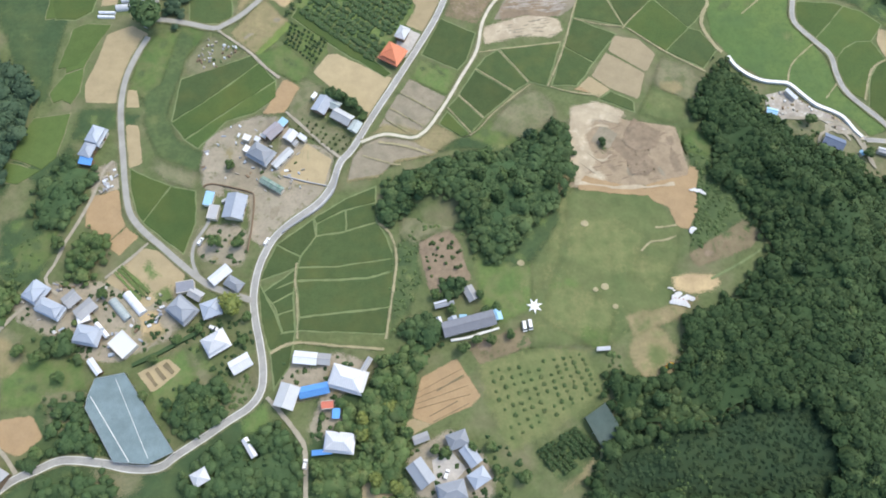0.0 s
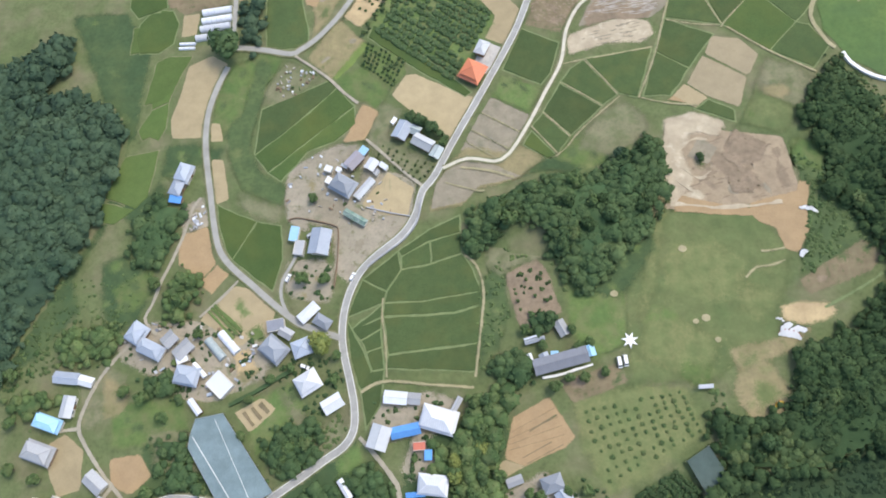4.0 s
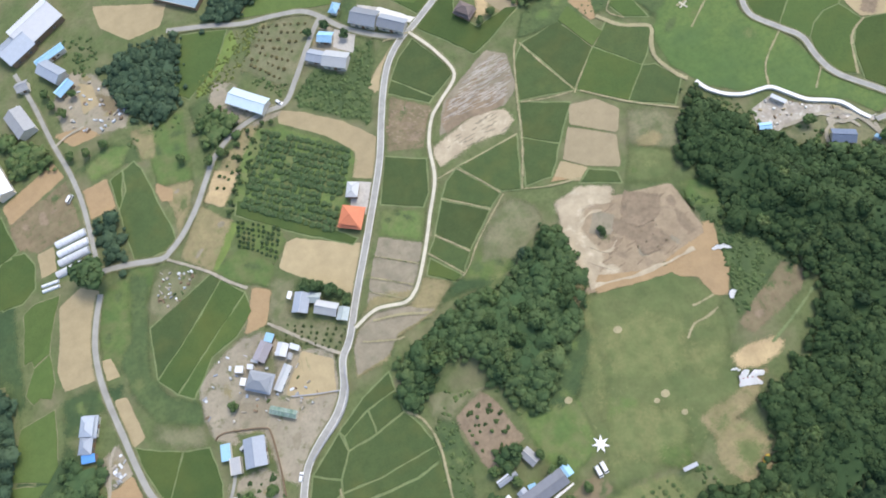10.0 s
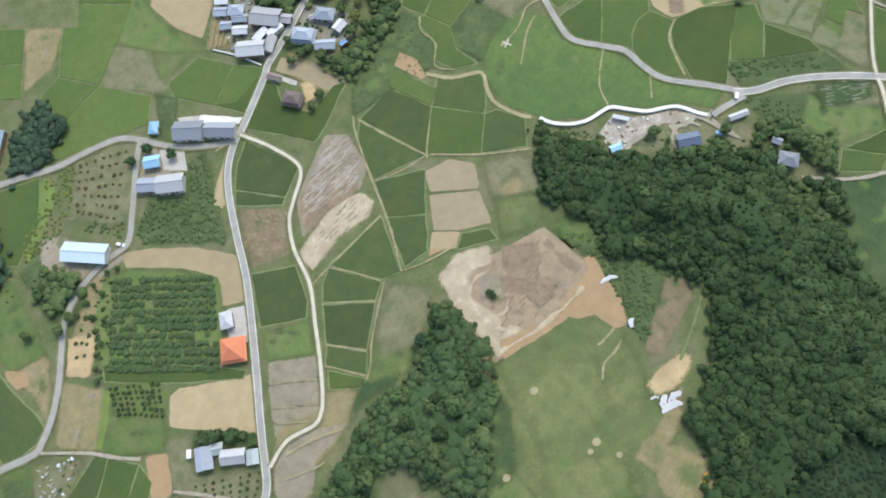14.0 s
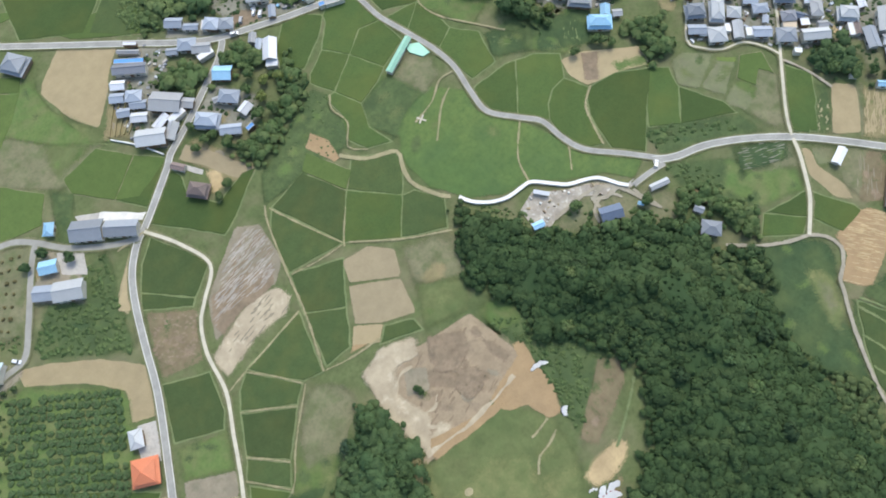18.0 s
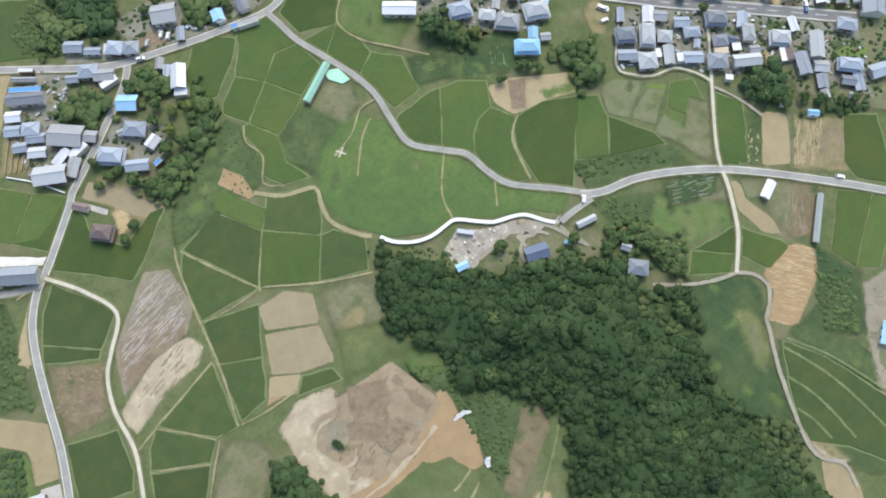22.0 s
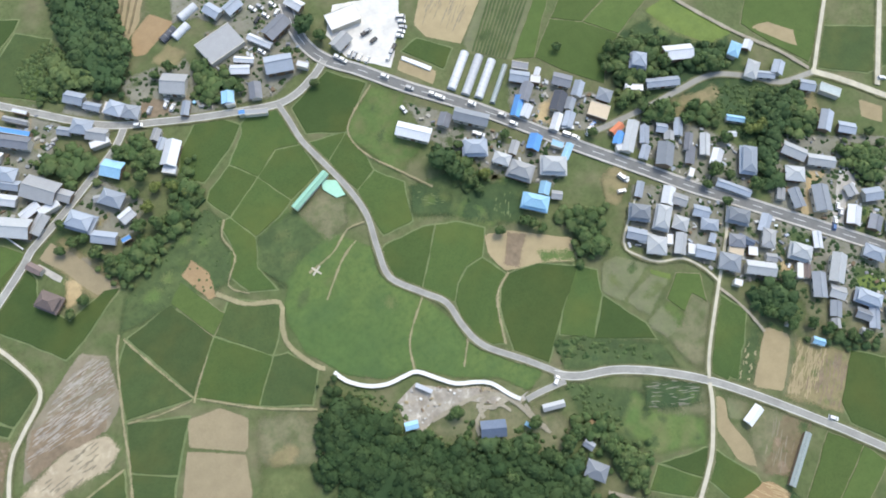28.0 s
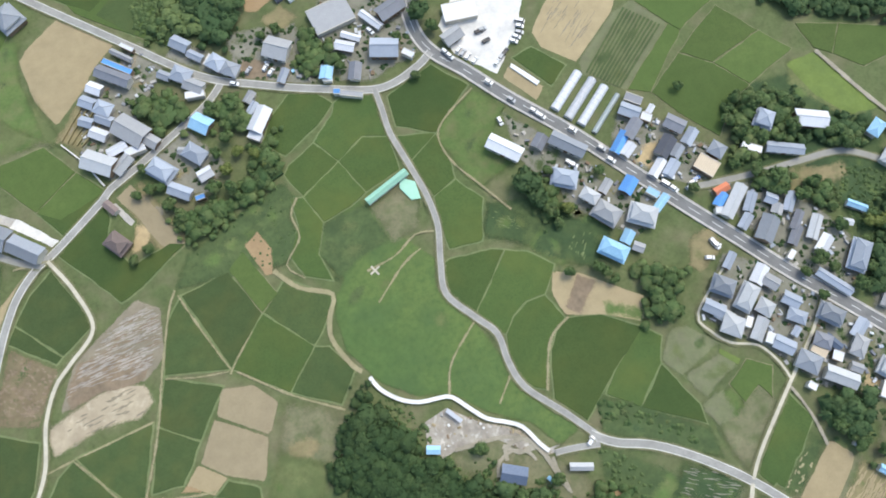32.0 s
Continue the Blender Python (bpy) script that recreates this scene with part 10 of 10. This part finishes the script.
def emergents(poly, count, seed, leaves):
    """Taller trees that stand out of a closed wood."""
    rng = random.Random(seed)
    xs, ys = [p[0] for p in poly], [p[1] for p in poly]
    while count:
        x, y = rng.uniform(min(xs), max(xs)), rng.uniform(max(min(ys), 0), max(ys))
        px, py = np.array([x]), np.array([y])
        if inside(px, py, poly)[0] and edge_gap(px, py, poly)[0] > 3 and not inside(px, py, CLEAR[0])[0]:
            tree(x, y, rng.uniform(2.4, 3.9), rng.choice(leaves), "broad crown rising above the closed wood", "tall trees of the woods", tall=rng.uniform(0.95, 1.15))
            count -= 1


emergents(HILLS[0][0], 56, 5, ("leaf_forest_shaded", "leaf_dark", "leaf_mid", "leaf_forest_shaded", "leaf_vine"))
emergents(HILLS[1][0], 22, 6, ("leaf_dark", "leaf_mid", "leaf_blue", "leaf_forest_shaded"))

# ---- low shrubs ----
wood("shrubs", "uneven growth of low green shrubs and tall weeds", 2.4, 2.5, "leaf_weed", [(-28.4, 293.9), (-12.3, 307.2), (18.7, 309.1), (11.2, 288.3), (2.7, 263.8), (-26.7, 286.1)], 201, True, 0.90)
wood("shrubs", "uneven growth of low green shrubs and tall weeds", 2.0, 2.2, "leaf_lime", [(-65.3, 331.3), (-49.4, 347.7), (-34.6, 343.3), (-48.2, 324.1), (-62.4, 315.1), (-77.9, 314.2), (-74.5, 323.8)], 202, True, 0.75)
wood("shrubs", "uneven growth of low green shrubs and tall weeds", 2.2, 2.3, "leaf_weed", [(-55.4, 312.2), (-44.1, 314.9), (-29, 301.3), (-36, 297), (-50.1, 315.5)], 203, True, 0.68)
wood("shrubs", "uneven growth of low green shrubs and tall weeds", 2.0, 2.3, "leaf_weed", [(-18.7, 112.2), (-7.6, 126), (-4.7, 98.9), (-10.6, 83.4), (-17.6, 73.4)], 204, True, 0.60)
wood("shrubs", "uneven growth of low green shrubs and tall weeds", 1.3, 2.6, "leaf_weed", [(84.3, 278.6), (92.9, 291.2), (137, 310.7), (140.2, 302), (135.7, 295.6), (137.8, 284.8), (130.5, 274.7), (112.7, 277.7), (105.2, 277.5)], 205, True, 0.4)
wood("shrubs", "uneven growth of low green shrubs and tall weeds", 1.5, 2.5, "leaf_weed", [(-230.9, 101.3), (-215.9, 119.2), (-178.9, 121.1), (-167.7, 121.7), (-171.9, 104.7), (-181.5, 87.9), (-210.5, 72.9), (-231.7, 68.8)], 206, True, 0.5)
wood("shrubs", "uneven growth of low green shrubs and tall weeds", 2.2, 2.2, "leaf_weed", [(363.7, 249.1), (395.1, 232), (373.4, 206.8), (360.1, 215.1), (356.3, 239.7)], 207, True, 0.90)
wood("shrubs", "uneven growth of low green shrubs and tall weeds", 2.0, 2.3, "leaf_weed", [(226.7, 172), (241.8, 159.8), (242.5, 147.3), (231.8, 143.7), (224.8, 150.1)], 208, True, 0.52)
wood("shrubs", "uneven growth of low green shrubs and tall weeds", 2.4, 2.5, "leaf_weed", [(152.5, 214.9), (169.2, 194.7), (171.2, 183), (181.9, 170.5), (176.5, 171.6), (162.8, 184.3), (152, 207.2)], 209, True, 0.75)
wood("shrubs", "uneven growth of low green shrubs and tall weeds", 2.2, 2.3, "leaf_weed", [(-9, 131.7), (9.1, 126.2), (16.8, 126.2), (21.8, 115.2), (19, 104.4), (16.7, 119.3), (9.1, 126.2), (-5, 124.6)], 210, True, 0.60)
wood("shrubs", "uneven growth of low green shrubs and tall weeds", 2.2, 2.3, "leaf_weed", [(131.3, 163.1), (146.4, 145.9), (153.2, 124.3), (150.5, 124), (144.3, 131.6), (115.7, 114.6), (119.4, 126.2), (124.4, 148.7)], 211, True, 0.75)
wood("shrubs", "uneven growth of low green shrubs and tall weeds", 2.2, 2.3, "leaf_weed", [(76.4, 71.4), (82.9, 64.1), (76.4, 45.2), (72.3, 52.2)], 212, True, 0.60)
wood("shrubs", "uneven growth of low green shrubs and tall weeds", 2.0, 2.3, "leaf_weed", [(-85.9, 63.4), (-75.9, 58.7), (-76.8, 44.8), (-88, 42.5), (-91.4, 51.6)], 213, True, 0.60)
wood("shrubs", "uneven growth of low green shrubs and tall weeds", 2.2, 2.5, "leaf_weed", [(282.2, 90.7), (278.2, 81.3), (283.2, 73.4), (263.2, 57), (254.8, 67.8), (270.2, 82.2)], 214, True, 0.60)
wood("shrubs", "low bluish-green creepers and scrub in a clearing", 2.6, 2.5, "leaf_vine", CLEAR[0], 215, True, 1.0)
scrub("undergrowth", "matted bluish-green undergrowth of a clearing", "leaf_vine", CLEAR[0], 0.3, 216)
wood("shrubs", "yellow-green tall weeds in a clearing", 2.0, 2.2, "leaf_weed", [(93.7, 15), (103, 18.5), (115.4, 20.2), (112.6, 16), (105.1, 9.8), (95.2, 9.8)], 217, True, 0.8)
wood("shrubs", "yellow-green tall weeds in a clearing", 2.0, 2.2, "leaf_weed", [(87.4, 34.2), (95.6, 36.5), (100.3, 28.8), (96.2, 23.4), (88.5, 24.5)], 218, True, 0.6)
wood("shrubs", "uneven growth of low green shrubs and tall weeds", 2.4, 2.6, "leaf_dark", [(63.3, 375.5), (91.6, 392.3), (100.4, 379.5), (82.9, 354.2), (92.9, 343), (68.8, 331.8), (58, 345.7)], 216, True, 0.35)
wood("shrubs", "uneven growth of low green shrubs and tall weeds", 2.4, 2.6, "leaf_dark", [(84, 335), (103.2, 345.2), (116, 325.1), (106.4, 315), (92.3, 316.7)], 217, True, 0.48)
wood("shrubs", "uneven growth of low green shrubs and tall weeds", 2.4, 2.6, "leaf_dark", [(129.6, 384.9), (159.8, 381.5), (161.8, 349.2), (129.1, 360.7)], 218, True, 0.48)
wood("shrubs", "uneven growth of low green shrubs and tall weeds", 2.4, 2.6, "leaf_dark", [(172.3, 389.5), (211.1, 377.4), (208.7, 351.7), (186, 344.5), (162.1, 350.5)], 219, True, 0.45)
wood("shrubs", "uneven growth of low green shrubs and tall weeds", 2.4, 2.6, "leaf_dark", [(235.1, 312.6), (255.5, 290.1), (265.7, 276.3), (241.4, 278.6), (235.5, 290.9)], 220, True, 0.35)
wood("shrubs", "uneven growth of low green shrubs and tall weeds", 2.4, 2.6, "leaf_dark", [(248.7, 281.6), (288.4, 256.3), (271.1, 243.8), (247.1, 266.4)], 221, True, 0.35)
wood("shrubs", "uneven growth of low green shrubs and tall weeds", 2.2, 2.6, "leaf_dark", [(285.7, 302.5), (318.5, 267.9), (303.7, 256.7), (283.9, 270.7), (273.8, 284.4)], 222, True, 0.32)
wood("shrubs", "uneven growth of low green shrubs and tall weeds", 2.4, 2.6, "leaf_dark", [(306, 256), (329.5, 251.4), (346.9, 233.1), (358.7, 209.3), (344, 199.2), (324.8, 217.3)], 223, True, 0.40)
wood("shrubs", "uneven growth of low green shrubs and tall weeds", 2.2, 2.4, "leaf_dark", [(301.6, 226.9), (321.7, 215.8), (350.1, 180.6), (338.6, 156.5), (317.3, 167.6), (310.4, 178.9), (283.2, 205.9)], 224, True, 0.40)
wood("shrubs", "uneven growth of low green shrubs and tall weeds", 2.4, 2.6, "leaf_dark", [(375.1, 213), (418.6, 188.1), (353.6, 116.9), (337.7, 160.3), (354.4, 195.9)], 225, True, 0.40)
wood("shrubs", "uneven growth of low green shrubs and tall weeds", 2.4, 2.6, "leaf_dark", [(-181, 90.1), (-163.4, 98), (-143.8, 98.1), (-113.7, 93.1), (-105, 83), (-110.8, 73), (-130.5, 63.3), (-144.5, 63.2), (-158.2, 72.8), (-176.3, 80.1)], 226, True, 0.40)
wood("shrubs", "uneven growth of low green shrubs and tall weeds", 2.4, 2.6, "leaf_dark", [(-104.5, 125.3), (-88.2, 126.8), (-82.3, 119.9), (-83.4, 106.4), (-90.9, 106.3), (-101.1, 108.9), (-105.6, 114.3)], 227, True, 0.40)
wood("shrubs", "uneven growth of low green shrubs and tall weeds", 2.4, 2.6, "leaf_dark", [(-62.3, 63.5), (-38.9, 67.2), (-26.8, 63.7), (-28.7, 51.8), (-37.9, 49.5), (-34.8, 35.9), (-45.9, 31.4), (-49.7, 35.8), (-44.8, 49.5), (-63, 44.8)], 228, True, 0.48)
wood("shrubs", "uneven growth of low green shrubs and tall weeds", 2.4, 2.6, "leaf_dark", [(-9.5, 27.1), (8.7, 36), (20, 27.1), (26.5, 16.4), (24.1, 9.6), (-4.7, 9.6)], 229, True, 0.40)
wood("shrubs", "uneven growth of low green shrubs and tall weeds", 2.4, 2.6, "leaf_dark", [(-105.9, 80.4), (-79, 88.1), (-74.6, 68.3), (-75.9, 58.7), (-90, 58.7), (-103, 68.2)], 230, True, 0.56)
wood("shrubs", "uneven growth of low green shrubs and tall weeds", 2.2, 2.4, "leaf_weed", [(-96.1, 51.6), (-75.9, 58.7), (-72.9, 51.7), (-83.2, 40.2), (-96, 33.5)], 231, True, 0.5)
wood("shrubs", "uneven growth of low green shrubs and tall weeds", 2.2, 2.4, "leaf_mid", [(-209.4, 97), (-180.2, 104.2), (-178.8, 88.1), (-211.3, 75.4), (-235.5, 63.3), (-242.6, 84.1)], 232, True, 0.5)
wood("shrubs", "uneven growth of low green shrubs and tall weeds", 2.2, 2.2, "leaf_weed", [(120.1, 173.2), (144.8, 163.7), (124.3, 132.3), (132.9, 129.2), (118.9, 113.4), (119.6, 123.5), (126.7, 153.4)], 233, True, 0.5)
wood("shrubs", "uneven growth of low green shrubs and tall weeds", 2.8, 2.4, "leaf_weed", [(271.1, 84.5), (281.4, 71.9), (264.9, 55.4), (254.8, 67.8)], 234, True, 0.6)
wood("shrubs", "uneven growth of low green shrubs and tall weeds", 1.6, 2.4, "leaf_weed", [(145.9, 217.9), (165.1, 205.3), (163.4, 188.1), (152.7, 178.5), (140.5, 182.3)], 235, True, 0.5)
wood("shrubs", "uneven growth of low green shrubs and tall weeds", 2.4, 2.4, "leaf_mid", [(-157, 40), (-140.3, 41.2), (-128, 23.6), (-150.7, 25.8)], 236, True, 0.7)
wood("shrubs", "uneven growth of low green shrubs and tall weeds", 2.4, 2.4, "leaf_mid", [(-78.1, 35.8), (-50.5, 31.4), (-48.9, 10), (-95, 10), (-81.6, 27)], 237, True, 0.6)
wood("shrubs", "uneven growth of low green shrubs and tall weeds", 2.4, 2.4, "leaf_dark", [(344.9, 179.8), (396.2, 194.6), (433.3, 163.7), (361.6, 105.3), (335.3, 134.3), (331.3, 164)], 238, True, 0.48)
wood("shrubs", "uneven growth of low green shrubs and tall weeds", 2.4, 2.4, "leaf_dark", [(22.5, 36), (31.4, 29.3), (40, 18.5), (26.3, 9.6), (24.4, 20.6)], 239, True, 0.5)
wood("shrubs", "uneven growth of low green shrubs and tall weeds", 2.4, 2.5, "leaf_mid", [(-142.8, 385.5), (-124.1, 378.8), (-123.5, 347.9), (-136.5, 357.2), (-142.8, 371.5)], 240, True, 0.5)
wood("shrubs", "uneven growth of low green shrubs and tall weeds", 2.2, 2.4, "leaf_weed", [(-115.7, 306.2), (-101.6, 309.4), (-87.9, 309.2), (-88.8, 304.3), (-104.4, 301.7), (-119.8, 299.1)], 241, True, 0.5)
wood("shrubs", "uneven growth of low green shrubs and tall weeds", 2.2, 2.4, "leaf_mid", [(169.1, 419.2), (219.8, 391), (210.5, 367.4), (173.9, 398.5)], 242, True, 0.4)

# ---- vehicles ----
for x, y, a, colour, van in (
    (226.0, 347.0, 40, "white", False),
    (227.2, 344.9, 40, "silver", False),
    (228.8, 342.7, 40, "white", False),
    (231.1, 339.9, 40, "white", False),
    (255.9, 352.5, -28, "white", True),
    (255.1, 350.1, -28, "white", False),
    (254.1, 347.2, -28, "silver", False),
    (252.2, 345.5, -34, "white", False),
    (250.3, 343.8, -34, "white", False),
    (240.3, 336.2, 40, "white", False),
    (243.1, 338.5, 40, "silver", False),
    (245.1, 339.9, 40, "black", False),
    (237.0, 352.8, 5, "black", False),
    (238.8, 353.5, 5, "silver", False),
    (238.8, 347.6, 15, "black", False),
    (299.6, 232.5, -71, "white", True),
    (300.4, 231.3, -71, "white", False),
    (295.8, 227.2, -17, "white", False),
    (291.2, 265.3, -28, "white", False),
    (293.1, 264.4, -28, "white", False),
    (290.2, 262.2, -50, "white", True),
    (292.8, 259.1, -55, "white", False),
    (301.3, 259.6, 13, "white", False),
    (299.5, 258.0, 13, "white", False),
    (303.2, 260.5, 13, "blue", False),
    (256.2, 281.4, -39, "white", False),
    (255.0, 283.0, -39, "white", False),
    (232.7, 309.3, -80, "white", False),
    (40.0, 79.2, -83, "white", True),
    (42.5, 79.9, -83, "white", True),
    (6.4, 18.5, 69, "white", False),
    (-74.0, 117.8, 66, "white", False),
    (-92.8, 77.8, -20, "white", False),
    (-103.5, 117.6, 68, "white", False),
    (-94.6, 138.1, 35, "silver", False),
    (-91.9, 23.1, 37, "white", False),
    (-49.8, 22.3, 84, "white", False),
    (144.4, 360.8, 48, "white", False),
    (135.1, 364.5, 48, "silver", False),
    (224.9, 173.6, 35, "white", False),
    (374.9, 170.1, 44, "white", False),
    (375.4, 172.9, 44, "white", False),
    (370.0, 168.3, 44, "white", False),
    (367.8, 166.5, 44, "blue", False),
    (387.6, 176.8, 31, "white", False),
    (384.1, 174.1, 31, "silver", False),
    (300.5, 231.7, -41, "white", False),
    (191.1, 367.3, -60, "white", False),
    (-151.4, 285.4, 52, "white", True),
    (-170.5, 350.2, -41, "white", False),
    (-36.8, 293.8, -52, "white", False),
    (437.7, 212.1, -30, "white", False),
    (142.5, 363.6, 48, "white", False),
    (312.8, 103.9, -48, "white", False),
    (197.8, 390.2, -63, "white", False),
    (201.3, 389.6, -63, "silver", False),
    (201.4, 383.9, -63, "white", False),
    (196.9, 383.6, 37, "black", False),
    (206.9, 387.9, -63, "white", False),
    (206.8, 383.0, 37, "white", False),
):
    car(x, y, a, colour, van)
for x, y, a, colour in (
    (219.8, 347.3, -58, "white"),
    (221.2, 344.8, -58, "white"),
    (240.4, 317.2, -50, "silver"),
    (250.3, 306.2, -50, "white"),
    (260.9, 296.4, -50, "white"),
    (269.9, 284.8, -50, "silver"),
    (271.9, 278.6, -50, "white"),
    (248.0, 309.4, -50, "white"),
    (233.6, 328.0, -50, "white"),
    (127.9, 359.8, -28, "white"),
):
    car(x, y, a, colour, z=1.02)
